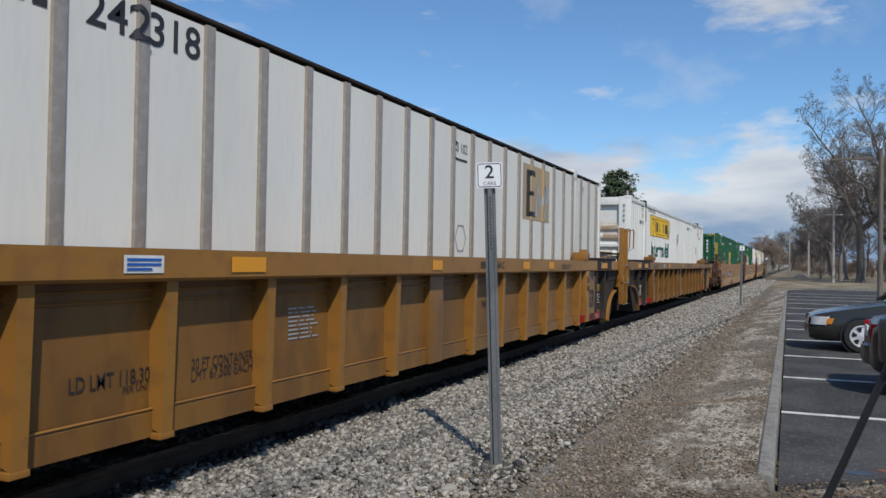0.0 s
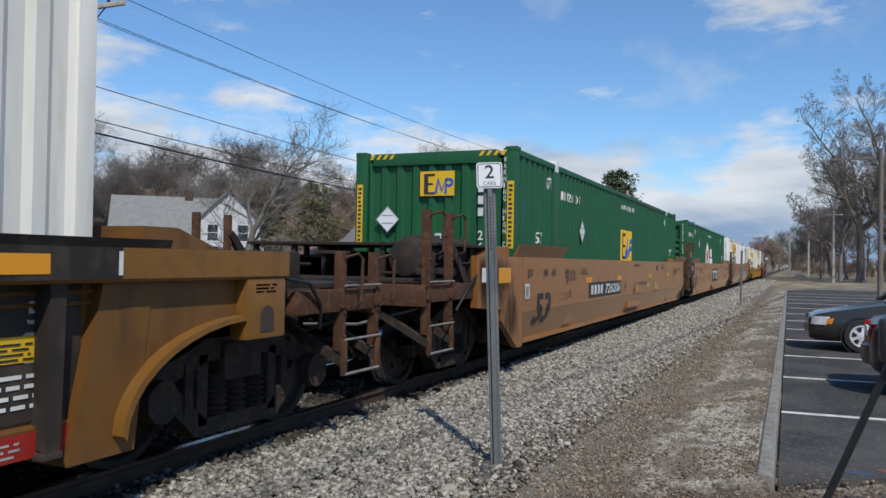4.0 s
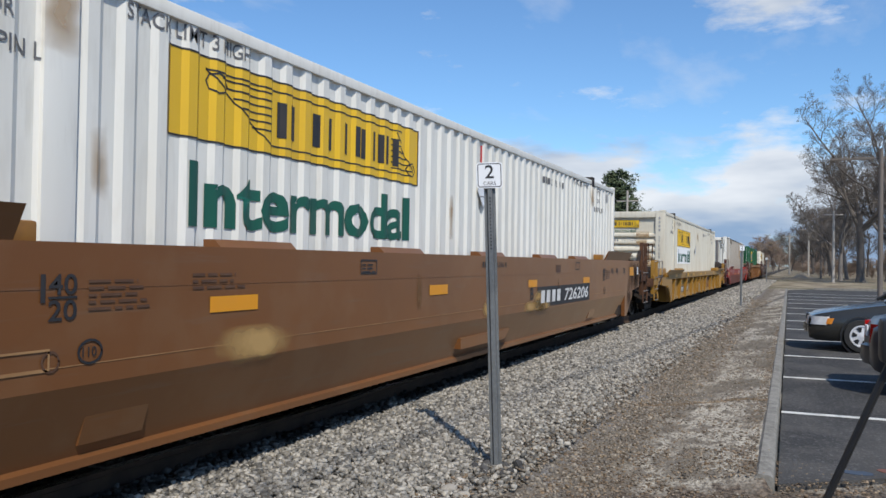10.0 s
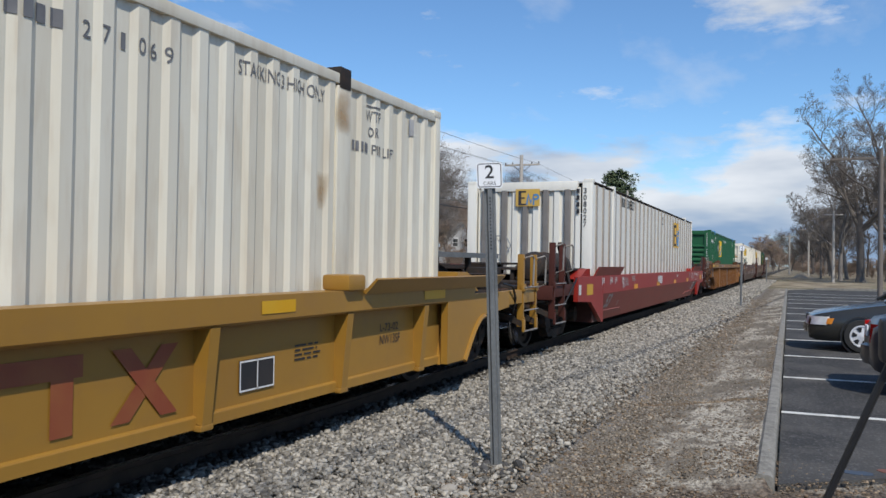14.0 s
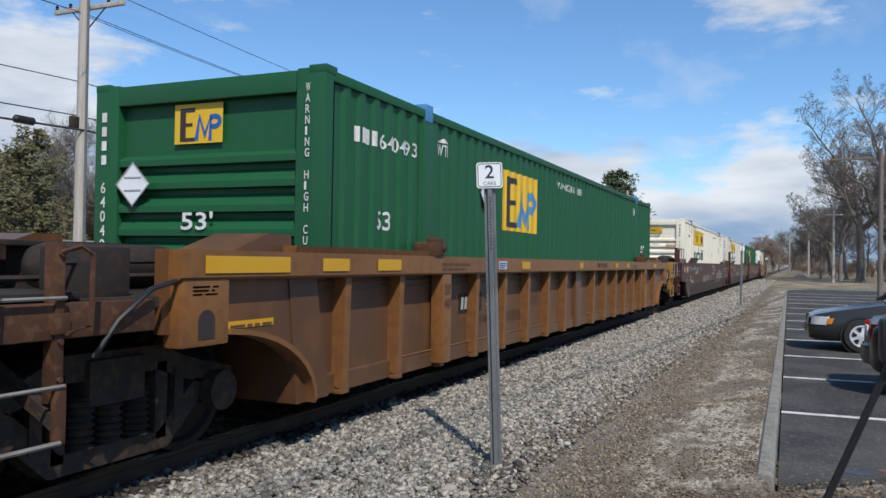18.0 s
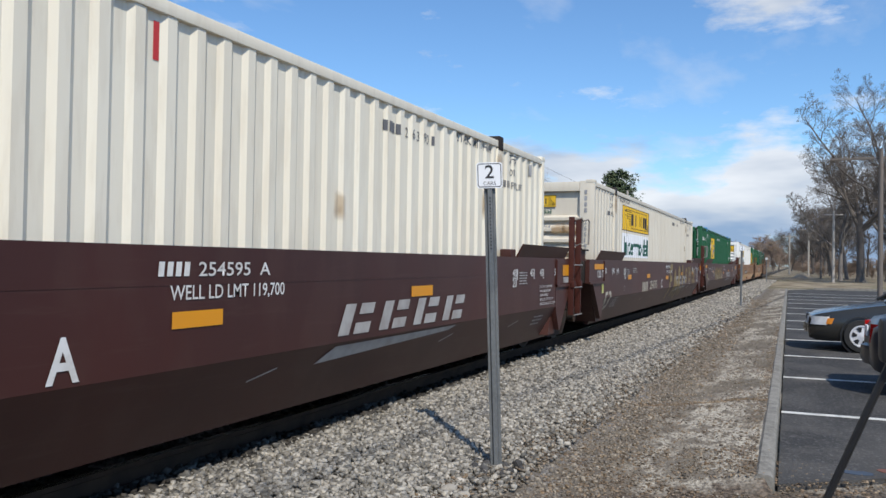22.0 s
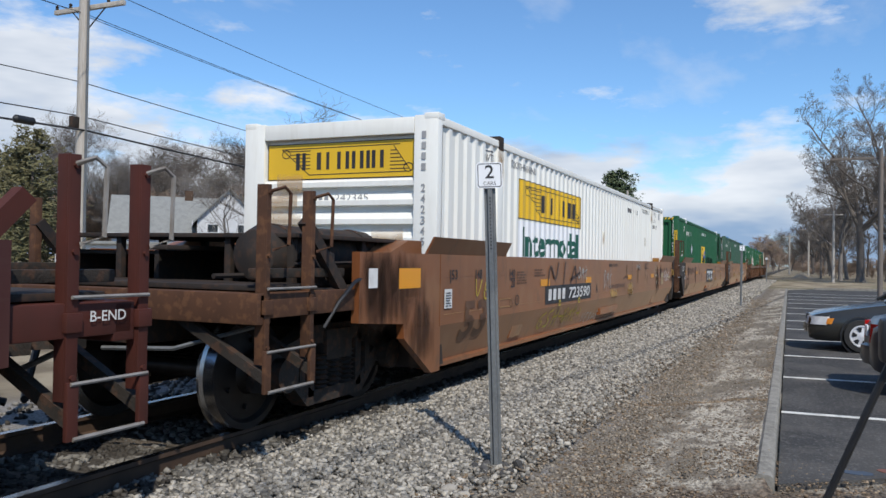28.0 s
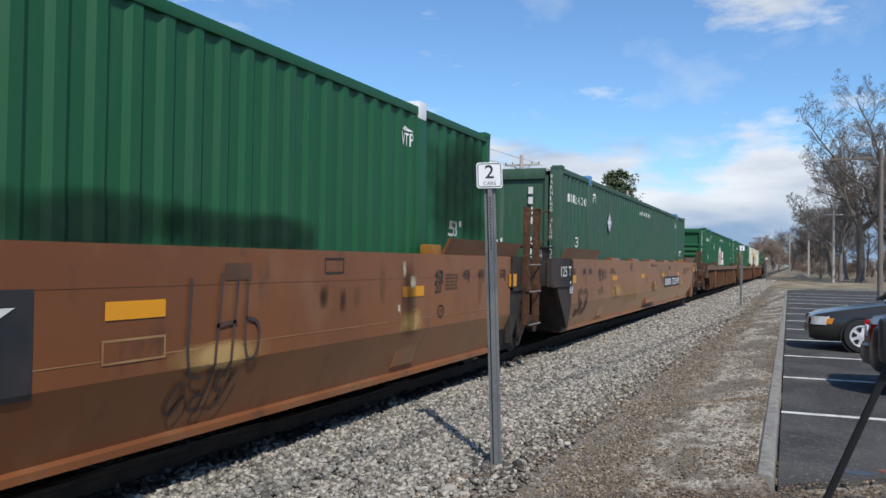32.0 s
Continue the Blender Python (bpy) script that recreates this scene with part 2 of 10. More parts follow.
M["grey_mark"] = material("grey_lettering_paint", (0.28, 0.28, 0.28), 0.5, second=(0.4, 0.4, 0.39), amount=0.5, scale=6)
M["green_mark"] = material("green_word_paint", (0.008, 0.085, 0.055), 0.45, second=(0.012, 0.11, 0.07), amount=0.4, scale=2)
M["red_mark"] = material("red_emblem_paint", (0.55, 0.03, 0.03), 0.45, second=(0.45, 0.04, 0.03), amount=0.4, scale=3)
M["orange_refl"] = material("orange_reflector_tape", (0.72, 0.29, 0.010), 0.35, second=(0.66, 0.28, 0.03), amount=0.4, scale=4)
M["yellow_refl"] = material("yellow_reflector_tape", (0.6, 0.31, 0.006), 0.35, second=(0.6, 0.36, 0.03), amount=0.4, scale=4)
M["faint_red"] = material("faded_red_brown_lettering", (0.22, 0.05, 0.02), 0.5, second=(0.28, 0.1, 0.03), amount=0.5, scale=4)
M["tag_silver"] = material("silver_spray_paint", (0.42, 0.41, 0.38), 0.5, second=(0.3, 0.27, 0.23), amount=0.5, scale=4)
M["tag_gold"] = material("gold_spray_paint", (0.2800, 0.2030, 0.0840), 0.55, second=(0.2100, 0.1400, 0.0630), amount=0.6, scale=2)
M["tag_yellow"] = material("yellow_spray_paint", (0.45, 0.33, 0.03), 0.55, second=(0.35, 0.24, 0.04), amount=0.5, scale=4)
M["tag_black"] = material("black_spray_paint", (0.05, 0.035, 0.03), 0.6, second=(0.12, 0.06, 0.035), amount=0.5, scale=4)
M["tag_orange"] = material("orange_spray_paint", (0.2560, 0.0800, 0.0160), 0.55, second=(0.1760, 0.0560, 0.0240), amount=0.5, scale=4)
M["bare_bar"] = material("worn_bare_steel_bar", (0.27, 0.25, 0.225), 0.55, metal=0.2, second=(0.16, 0.13, 0.10), amount=0.6, scale=9)
M["galv"] = material("galvanised_steel", (0.1584, 0.1642, 0.1624), 0.5, metal=0.3, second=(0.1080, 0.1123, 0.1120), amount=0.6, scale=6, third=(0.2160, 0.2196, 0.2170), third_amount=0.4, third_scale=40)
M["sign_white"] = material("white_sign_sheet", (0.78, 0.79, 0.80), 0.35, second=(0.68, 0.68, 0.67), amount=0.4, scale=6)
M["wood_pole"] = material("weathered_pole_wood", (0.44, 0.40, 0.35), 0.85, second=(0.30, 0.265, 0.225), amount=0.6, scale=6, stretch=(6, 6, 0.3), third=(0.54, 0.51, 0.46), third_amount=0.4, third_scale=4, bump=0.4)
M["dark_pole"] = material("dark_creosoted_wood", (0.19, 0.16, 0.135), 0.85, second=(0.11, 0.09, 0.075), amount=0.6, scale=6, stretch=(6, 6, 0.3))
M["cable"] = material("black_cable", (0.02, 0.02, 0.022), 0.6, second=(0.04, 0.04, 0.04), amount=0.4, scale=2)
M["rail_side"] = material("rusty_rail_steel", (0.085, 0.055, 0.038), 0.75, second=(0.045, 0.032, 0.025), amount=0.6, scale=5, spec=0.1)
M["tie_wood"] = material("old_tie_timber", (0.11, 0.092, 0.074), 0.9, second=(0.06, 0.05, 0.04), amount=0.6, scale=5, stretch=(6, 1, 6), third=(0.17, 0.145, 0.115), third_amount=0.4, third_scale=9, bump=0.5, spread=0.25, spec=0.1)
M["stone"] = material("grey_ballast_stone", (0.2750, 0.2500, 0.2100), 0.85, second=(0.1450, 0.1370, 0.1200), amount=0.6, scale=12, third=(0.4160, 0.3850, 0.3231), third_amount=0.4, third_scale=50, spread=0.62, island=True, bump=0.3)
# oily track stone, darkened further to carry the shade under the train
M["oily_shade_stone"] = material("oil_and_shade_dark_stone", (0.055, 0.049, 0.042), 0.85, second=(0.030, 0.027, 0.023), amount=0.6, scale=12, third=(0.26, 0.245, 0.215), third_amount=0.6, third_scale=1.3, third_sharp=(0.50, 0.58), spread=0.5, island=True, spec=0.1)
M["pebble"] = material("brown_pebble", (0.2700, 0.2300, 0.1780), 0.9, second=(0.1000, 0.0830, 0.0640), amount=0.8, scale=14, spread=0.45, island=True)
M["cobble"] = material("pale_rounded_cobble", (0.42, 0.38, 0.32), 0.8, second=(0.32, 0.28, 0.23), amount=0.6, scale=9, spread=0.25)
M["bark"] = material("grey_brown_bark", (0.14, 0.118, 0.1), 0.9, second=(0.095, 0.08, 0.07), amount=0.6, scale=5, stretch=(3, 3, 0.5), third=(0.15, 0.13, 0.11), third_amount=0.4, third_scale=14)
M["pale_bark"] = material("pale_grey_bark", (0.2, 0.178, 0.158), 0.9, second=(0.13, 0.115, 0.1), amount=0.6, scale=5, stretch=(3, 3, 0.5))
M["bud_bark"] = material("reddish_budding_twigs", (0.3125, 0.2250, 0.1750), 0.9, second=(0.2500, 0.2063, 0.1375), amount=0.6, scale=0.4)
M["needles"] = material("pine_needles", (0.075, 0.105, 0.05), 0.8, second=(0.115, 0.135, 0.065), amount=0.6, scale=0.8, spread=0.35, island=True)
M["olive_needles"] = material("olive_cedar_foliage", (0.11, 0.105, 0.045), 0.85, second=(0.15, 0.125, 0.06), amount=0.6, scale=0.6, spread=0.35, island=True)
M["siding"] = material("white_clapboard", (0.5100, 0.5185, 0.5270), 0.6, second=(0.4250, 0.4250, 0.4250), amount=0.5, scale=1.5)
M["shingle"] = material("grey_roof_shingle", (0.21, 0.215, 0.205), 0.85, second=(0.15, 0.155, 0.15), amount=0.6, scale=2.5, third=(0.28, 0.28, 0.26), third_amount=0.4, third_scale=12, bump=0.4)
M["trim"] = material("white_trim_paint", (0.66, 0.66, 0.66), 0.5, second=(0.56, 0.56, 0.55), amount=0.4, scale=3)
M["pane"] = material("dark_window_glass", (0.025, 0.03, 0.035), 0.08, second=(0.05, 0.055, 0.06), amount=0.5, scale=1.0)
M["dark_paint"] = material("dark_grey_car_paint", (0.036, 0.035, 0.030), 0.25, metal=0.2, second=(0.045, 0.043, 0.037), amount=0.4, scale=2, coat=0.25)
M["blue_paint"] = material("dark_blue_car_paint", (0.016, 0.018, 0.025), 0.35, metal=0.0, second=(0.03, 0.032, 0.04), amount=0.4, scale=2, coat=0.15)
M["tyre"] = material("tyre_rubber", (0.018, 0.018, 0.018), 0.85, second=(0.035, 0.033, 0.03), amount=0.5, scale=8)
M["alloy"] = material("silver_alloy_rim", (0.6, 0.6, 0.61), 0.3, metal=0.0, second=(0.5, 0.5, 0.5), amount=0.4, scale=6)
M["lens_red"] = material("red_lamp_lens", (0.40, 0.012, 0.010), 0.15, second=(0.3, 0.01, 0.01), amount=0.4, scale=8)
M["lens_amber"] = material("amber_lamp_lens", (0.62, 0.22, 0.03), 0.15, second=(0.5, 0.18, 0.03), amount=0.4, scale=8)
M["lens_clear"] = material("clear_lamp_lens", (0.80, 0.82, 0.82), 0.1, metal=0.2, second=(0.5, 0.52, 0.54), amount=0.4, scale=10)
M["black_plastic"] = material("black_plastic", (0.012, 0.012, 0.013), 0.5, second=(0.025, 0.025, 0.025), amount=0.4, scale=8)
M["kerb"] = material("worn_kerb_concrete", (0.2350, 0.2210, 0.1900), 0.9, second=(0.1300, 0.1200, 0.1010), amount=0.8, scale=7, third=(0.3500, 0.3250, 0.2800), third_amount=0.35, third_scale=30, bump=0.5)
M["line_paint"] = material("worn_white_line_paint", (0.6510, 0.6405, 0.5900), 0.7, second=(0.2100, 0.2048, 0.1900), amount=0.55, scale=7, sharp=(0.5, 0.68))
M["blue_tarp"] = material("blue_grey_fabric", (0.0500, 0.0700, 0.1000), 0.8, second=(0.0350, 0.0500, 0.0750), amount=0.5, scale=4)
M["sand"] = material("sand_heap", (0.36, 0.29, 0.2), 0.95, second=(0.25, 0.20, 0.14), amount=0.6, scale=1.5, bump=0.3)
M["jb_pale"] = material("pale_cream_container_paint", (0.6700, 0.6200, 0.5100), 0.55, second=(0.5700, 0.4950, 0.3800), amount=0.4, scale=1.1, stretch=(1.5, 1.5, 0.25), third=(0.4500, 0.3564, 0.2418), third_amount=0.12, third_scale=8, scuff=(0.5200, 0.4455, 0.3162), scuff_amount=0.25, scuff_stretch=(3.0, 3, 0.35))
M["jb_ivory"] = material("ivory_container_paint", (0.8100, 0.7550, 0.6150), 0.55, second=(0.7200, 0.6300, 0.4700), amount=0.4, scale=1.1, stretch=(1.5, 1.5, 0.25), third=(0.4500, 0.3564, 0.2418), third_amount=0.12, third_scale=8, scuff=(0.5200, 0.4455, 0.3162), scuff_amount=0.25, scuff_stretch=(3.0, 3, 0.35))
M["faint_white"] = material("worn_white_stencil", (0.40, 0.385, 0.36), 0.6, second=(0.25, 0.22, 0.20), amount=0.6, scale=6)
M["tan_mark"] = material("worn_cream_figure_paint", (0.46, 0.41, 0.32), 0.6, second=(0.30, 0.25, 0.19), amount=0.5, scale=4)
M["clod"] = material("dark_asphalt_crumb", (0.045, 0.042, 0.04), 0.9, second=(0.09, 0.085, 0.08), amount=0.5, scale=20, spread=0.5)
M["front_post"] = material("grey_steel_post", (0.19, 0.175, 0.16), 0.55, second=(0.12, 0.105, 0.09), amount=0.5, scale=4)
M["brick_red"] = material("faded_red_paint", (0.20, 0.075, 0.05), 0.85, second=(0.12, 0.06, 0.05), amount=0.6, scale=9)
M["dark_grey_mark"] = material("dark_grey_lettering_paint", (0.11, 0.11, 0.115), 0.55, second=(0.2, 0.2, 0.2), amount=0.5, scale=6)
M["pale_yellow"] = material("greenish_yellow_label", (0.50, 0.48, 0.12), 0.5, second=(0.6, 0.58, 0.4), amount=0.4, scale=9)
M["jb_bright"] = material("fresh_white_container_paint", (0.8000, 0.7920, 0.7301), 0.5, second=(0.7000, 0.6732, 0.5952), amount=0.35, scale=1.2, stretch=(1.5, 1.5, 0.25), third=(0.5500, 0.5148, 0.4371), third_amount=0.1, third_scale=9, scuff=(0.6000, 0.5643, 0.4836), scuff_amount=0.2, scuff_stretch=(3.0, 3, 0.35))
M["rust_stain"] = material("rust_stain", (0.17, 0.085, 0.04), 0.8, second=(0.30, 0.19, 0.10), amount=0.7, scale=14, third=(0.07, 0.04, 0.025), third_amount=0.5, third_scale=30)
M["grime"] = material("dark_grime", (0.03, 0.022, 0.018), 0.7, second=(0.08, 0.045, 0.03), amount=0.6, scale=5)
M["pale_blue_grey"] = material("faded_blue_grey_paint", (0.36, 0.40, 0.42), 0.55, second=(0.42, 0.36, 0.27), amount=0.5, scale=3)
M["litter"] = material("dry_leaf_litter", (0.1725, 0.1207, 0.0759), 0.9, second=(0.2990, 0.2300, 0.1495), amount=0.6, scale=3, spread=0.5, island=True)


def film_material(name, colour, strength, scale, stretch=(1, 1, 1)):
    """A thin film of dust or soot that thins out unevenly towards its rim."""
    m = bpy.data.materials.new(name)
    m.use_nodes = True
    nt = m.node_tree
    N, K = nt.nodes.new, nt.links.new
    p = nt.nodes["Principled BSDF"]
    p.inputs["Base Color"].default_value = (*colour, 1)
    p.inputs["Roughness"].default_value = 0.8
    p.inputs["Specular IOR Level"].default_value = 0.15
    tc = N("ShaderNodeTexCoord")
    sep = N("ShaderNodeSeparateXYZ")
    K(tc.outputs["Generated"], sep.inputs[0])

    def calc(op, a, b):
        n = N("ShaderNodeMath")
        n.operation, n.use_clamp = op, op == "MULTIPLY"
        for i, v in enumerate((a, b)):
            if isinstance(v, (int, float)):
                n.inputs[i].default_value = v
            else:
                K(v, n.inputs[i])
        return n.outputs[0]

    def hump(v):
        return calc("MULTIPLY", calc("MULTIPLY", v, calc("SUBTRACT", 1.0, v)), 4.0)

    mp = N("ShaderNodeMapping")
    mp.inputs[3].default_value = stretch
    K(tc.outputs["Object"], mp.inputs[0])
    n = N("ShaderNodeTexNoise")
    n.inputs["Scale"].default_value, n.inputs["Detail"].default_value = scale, 7.0
    K(mp.outputs[0], n.inputs["Vector"])
    body = calc("MULTIPLY", hump(sep.outputs[0]), hump(sep.outputs[2]))
    r = N("ShaderNodeMapRange")
    r.inputs[1].default_value, r.inputs[2].default_value = 0.62, 1.12
    r.inputs[3].default_value, r.inputs[4].default_value = 0.0, strength
    K(calc("ADD", n.outputs[0], calc("MULTIPLY", body, 0.62)), r.inputs[0])
    K(r.outputs[0], p.inputs["Alpha"])
    return m


M["dust_film"] = film_material("pale_dust_film", (0.52, 0.33, 0.13), 0.8, 3.5)
M["soot_film"] = film_material("soot_film", (0.035, 0.022, 0.016), 0.6, 4.0, (2.5, 1, 0.5))
M["rust_film"] = film_material("rust_film", (0.20, 0.11, 0.05), 0.5, 5.0, (3, 3, 0.5))
M["green_film"] = film_material("dark_green_touch_up", (0.012, 0.035, 0.02), 0.9, 2.0)
M["paint_loss"] = film_material("flaked_pale_primer", (0.5, 0.42, 0.30), 1.0, 9.0)
M["tan_stain"] = film_material("tan_rust_stain", (0.42, 0.27, 0.13), 0.55, 3.0, (1, 1, 1.5))
M["weld"] = material("bright_weld_line", (0.34, 0.19, 0.08), 0.5, second=(0.2, 0.09, 0.03), amount=0.7, scale=2.5)


# ---- mesh helpers ----
def box(bm, x0, x1, y0, y1, z0, z1, bevel=0.0):
    v = [bm.verts.new(p) for p in ((x0, y0, z0), (x1, y0, z0), (x1, y1, z0), (x0, y1, z0), (x0, y0, z1), (x1, y0, z1), (x1, y1, z1), (x0, y1, z1))]
    f = [bm.faces.new([v[i] for i in q]) for q in ((3, 2, 1, 0), (4, 5, 6, 7), (0, 1, 5, 4), (1, 2, 6, 5), (2, 3, 7, 6), (3, 0, 4, 7))]
    if bevel:
        edges = list({e for a in f for e in a.edges})
        bmesh.ops.bevel(bm, geom=edges, offset=bevel, segments=2, affect="EDGES", profile=0.6)
    return bm


def prism(bm, outline, lo, hi, axis="y"):
    """A closed outline, extruded. axis y: outline in x, z; axis x: outline in y, z; axis z: outline in x, y."""
    def place(a, b, c):
        return {"y": (a, c, b), "x": (c, a, b), "z": (a, b, c)}[axis]
    n = len(outline)
    A = [bm.verts.new(place(a, b, lo)) for a, b in outline]
    B = [bm.verts.new(place(a, b, hi)) for a, b in outline]
    faces = [bm.faces.new(A), bm.faces.new(B[::-1])]
    for i in range(n):
        j = (i + 1) % n
        faces.append(bm.faces.new((A[j], A[i], B[i], B[j])))
    bmesh.ops.recalc_face_normals(bm, faces=faces)
    return bm


def tube(bm, pts, r, n=8, r2=None):
    """A round bar along points."""
    pts = [Vector(p) for p in pts]
    rings = []
    for i, p in enumerate(pts):
        d = (pts[min(i + 1, len(pts) - 1)] - pts[max(i - 1, 0)]).normalized()
        side = d.orthogonal().normalized()
        if abs(d.z) < 0.95:
            side = d.cross(Vector((0, 0, 1))).normalized()
        other = d.cross(side)
        rr = r if r2 is None else r + (r2 - r) * i / (len(pts) - 1)
        rings.append([bm.verts.new(p + rr * (math.cos(a) * side + math.sin(a) * other)) for a in (2 * math.pi * k / n for k in range(n))])
    faces = [bm.faces.new(rings[0]), bm.faces.new(rings[-1][::-1])]
    for a, b in zip(rings, rings[1:]):
        for k in range(n):
            faces.append(bm.faces.new((a[k], a[(k + 1) % n], b[(k + 1) % n], b[k])))
    bmesh.ops.recalc_face_normals(bm, faces=faces)
    return bm


def lathe(bm, profile, n=24, axis="y", at=(0, 0, 0), cap=True):
    """A turned body: profile of (radius, place along the axis)."""
    rings = []
    for r, h in profile:
        ring = []
        for k in range(n):
            a = 2 * math.pi * k / n
            c, s = r * math.cos(a), r * math.sin(a)
            p = {"y": (c, h, s), "x": (h, c, s), "z": (c, s, h)}[axis]
            ring.append(bm.verts.new(Vector(p) + Vector(at)))
        rings.append(ring)
    faces = []
    for a, b in zip(rings, rings[1:]):
        for k in range(n):
            faces.append(bm.faces.new((a[k], a[(k + 1) % n], b[(k + 1) % n], b[k])))
    if cap:
        faces += [bm.faces.new(rings[0]), bm.faces.new(rings[-1])]
    bmesh.ops.recalc_face_normals(bm, faces=faces)
    return bm


def mesh_of(name, bm, mat, smooth=True, angle=38):
    me = bpy.data.meshes.new(name)
    bm.to_mesh(me)
    bm.free()
    me.materials.append(mat)
    if smooth:
        me.polygons.foreach_set("use_smooth", [True] * len(me.polygons))
        me.set_sharp_from_angle(angle=radians(angle))
    return me


FINE_PRINT = ("stencil_block", "notice_lines", "small_writing", "notice_writing", "caution_writing", "grip_slots", "bolt_holes")


def part(name, bm, mat, parent, label="", smooth=True):
    ob = new(name, mesh_of(name, bm, mat, smooth))
    ob.parent = parent
    if name in FINE_PRINT:
        ob["kind"] = "stuff"
    if label:
        ob["label"] = label
    return ob


def thing(name, label, category, group="", kind=""):
    return tagged(new(name), label, category, group, kind)


def raw_mesh(name, verts, faces, mat, smooth=False):
    me = bpy.data.meshes.new(name)
    me.from_pydata(verts, [], faces)
    me.materials.append(mat)
    if smooth:
        me.polygons.foreach_set("use_smooth", [True] * len(me.polygons))
    return me


GLYPHS = {}


def letters(text, height, width=None, bold=0.0, slant=0.0):
    """Flat lettering as a bmesh in x and z, from the origin to the right; capitals have the given height."""
    key = (text, bold, slant)
    if key not in GLYPHS:
        cu = bpy.data.curves.new("writing", "FONT")
        cu.body, cu.offset, cu.shear, cu.resolution_u = text, bold, slant, 3
        ob = bpy.data.objects.new("writing", cu)
        me = bpy.data.meshes.new_from_object(ob)
        bpy.data.objects.remove(ob)
        GLYPHS[key] = me
    bm = bmesh.new()
    bm.from_mesh(GLYPHS[key])
    if not bm.verts:
        return bm
    lo = min(v.co.x for v in bm.verts)
    hi = max(v.co.x for v in bm.verts)
    base = 0.69
    for v in bm.verts:
        x = (v.co.x - lo) * (width / (hi - lo) if width else height / base)
        v.co = (x, 0.0, v.co.y * height / base)
    return bm


def drape(bm, x, z, y, face="side", breaks=(), depth=None):
    """Lay flat lettering or a panel on a wall. side: the near wall; front: the leading end. breaks, depth: folds of a ribbed sheet."""
    for v in bm.verts:
        v.co.x += x
        v.co.z += z
    if bm.verts and depth:
        lo, hi = min(v.co.x for v in bm.verts), max(v.co.x for v in bm.verts)
        for b in breaks:
            if lo < b < hi:
                bmesh.ops.bisect_plane(bm, geom=bm.verts[:] + bm.edges[:] + bm.faces[:], plane_co=(b, 0, 0), plane_no=(1, 0, 0))
    for v in bm.verts:
        d = depth(v.co.x) if depth else 0.0
        if face == "side":
            v.co = (v.co.x, y + d + v.co.y, v.co.z)
        else:
            v.co = (y + d + v.co.y, -v.co.x, v.co.z)
    want = Vector((0, -1, 0)) if face == "side" else Vector((-1, 0, 0))
    bm.normal_update()
    flip = [f for f in bm.faces if f.normal.dot(want) < 0]
    if flip:
        bmesh.ops.reverse_faces(bm, faces=flip)
    return bm


def flat(quads, step=0.0):
    """Flat polygons in x and z; each lies a hair above the one before, by step."""
    bm = bmesh.new()
    for i, q in enumerate(quads):
        bm.faces.new([bm.verts.new((a, -step * i, b)) for a, b in q])
    return bm


def rects(*rs):
    return flat([((a, b), (c, b), (c, d), (a, d)) for a, b, c, d in rs])


def strokes(lines, w):
    """Painted strokes of width w along lines of x, z points; each stroke is one strip."""
    bm = bmesh.new()
    for line in lines:
        line = [q for k, q in enumerate(line) if k == 0 or math.dist(q, line[k - 1]) > 1e-6]
        closed = len(line) > 3 and math.dist(line[0], line[-1]) < 1e-6
        if closed:
            line = line[:-1]
        n = len(line)
        if n < 2:
            continue
        rows = []
        for i, (a, b) in enumerate(line):
            before = line[i - 1] if i or closed else None
            after = line[(i + 1) % n] if i < n - 1 or closed else None
            ways = []
            for u, v in ((before, (a, b)), ((a, b), after)):
                if u and v:
                    L = math.dist(u, v)
                    ways.append(((v[0] - u[0]) / L, (v[1] - u[1]) / L))
            dx, dz = ways[0][0] + ways[-1][0], ways[0][1] + ways[-1][1]
            L = math.hypot(dx, dz)
            if L < 0.2:
                dx, dz, L = ways[0][0], ways[0][1], 1.0
            k = w / 2 * min(1.6, 2 / L if len(ways) == 2 else 1.0)
            nx, nz = -dz / L * k, dx / L * k
            ex, ez = ((-1 if not i else 1) * w * 0.3 * dx / L, (-1 if not i else 1) * w * 0.3 * dz / L) if len(ways) == 1 else (0, 0)
            rows.append((bm.verts.new((a + nx + ex, 0, b + nz + ez)), bm.verts.new((a - nx + ex, 0, b - nz + ez))))
        for i in range(n if closed else n - 1):
            u, v = rows[i], rows[(i + 1) % n]
            bm.faces.new((u[0], u[1], v[1], v[0]))
    return bm


def rounded(line, times=2):
    """Soften the corners of a line."""
    for _ in range(times):
        out = [line[0]]
        for (a, b), (c, d) in zip(line, line[1:]):
            out += [(0.75 * a + 0.25 * c, 0.75 * b + 0.25 * d), (0.25 * a + 0.75 * c, 0.25 * b + 0.75 * d)]
        line = out + [line[-1]]
    return line


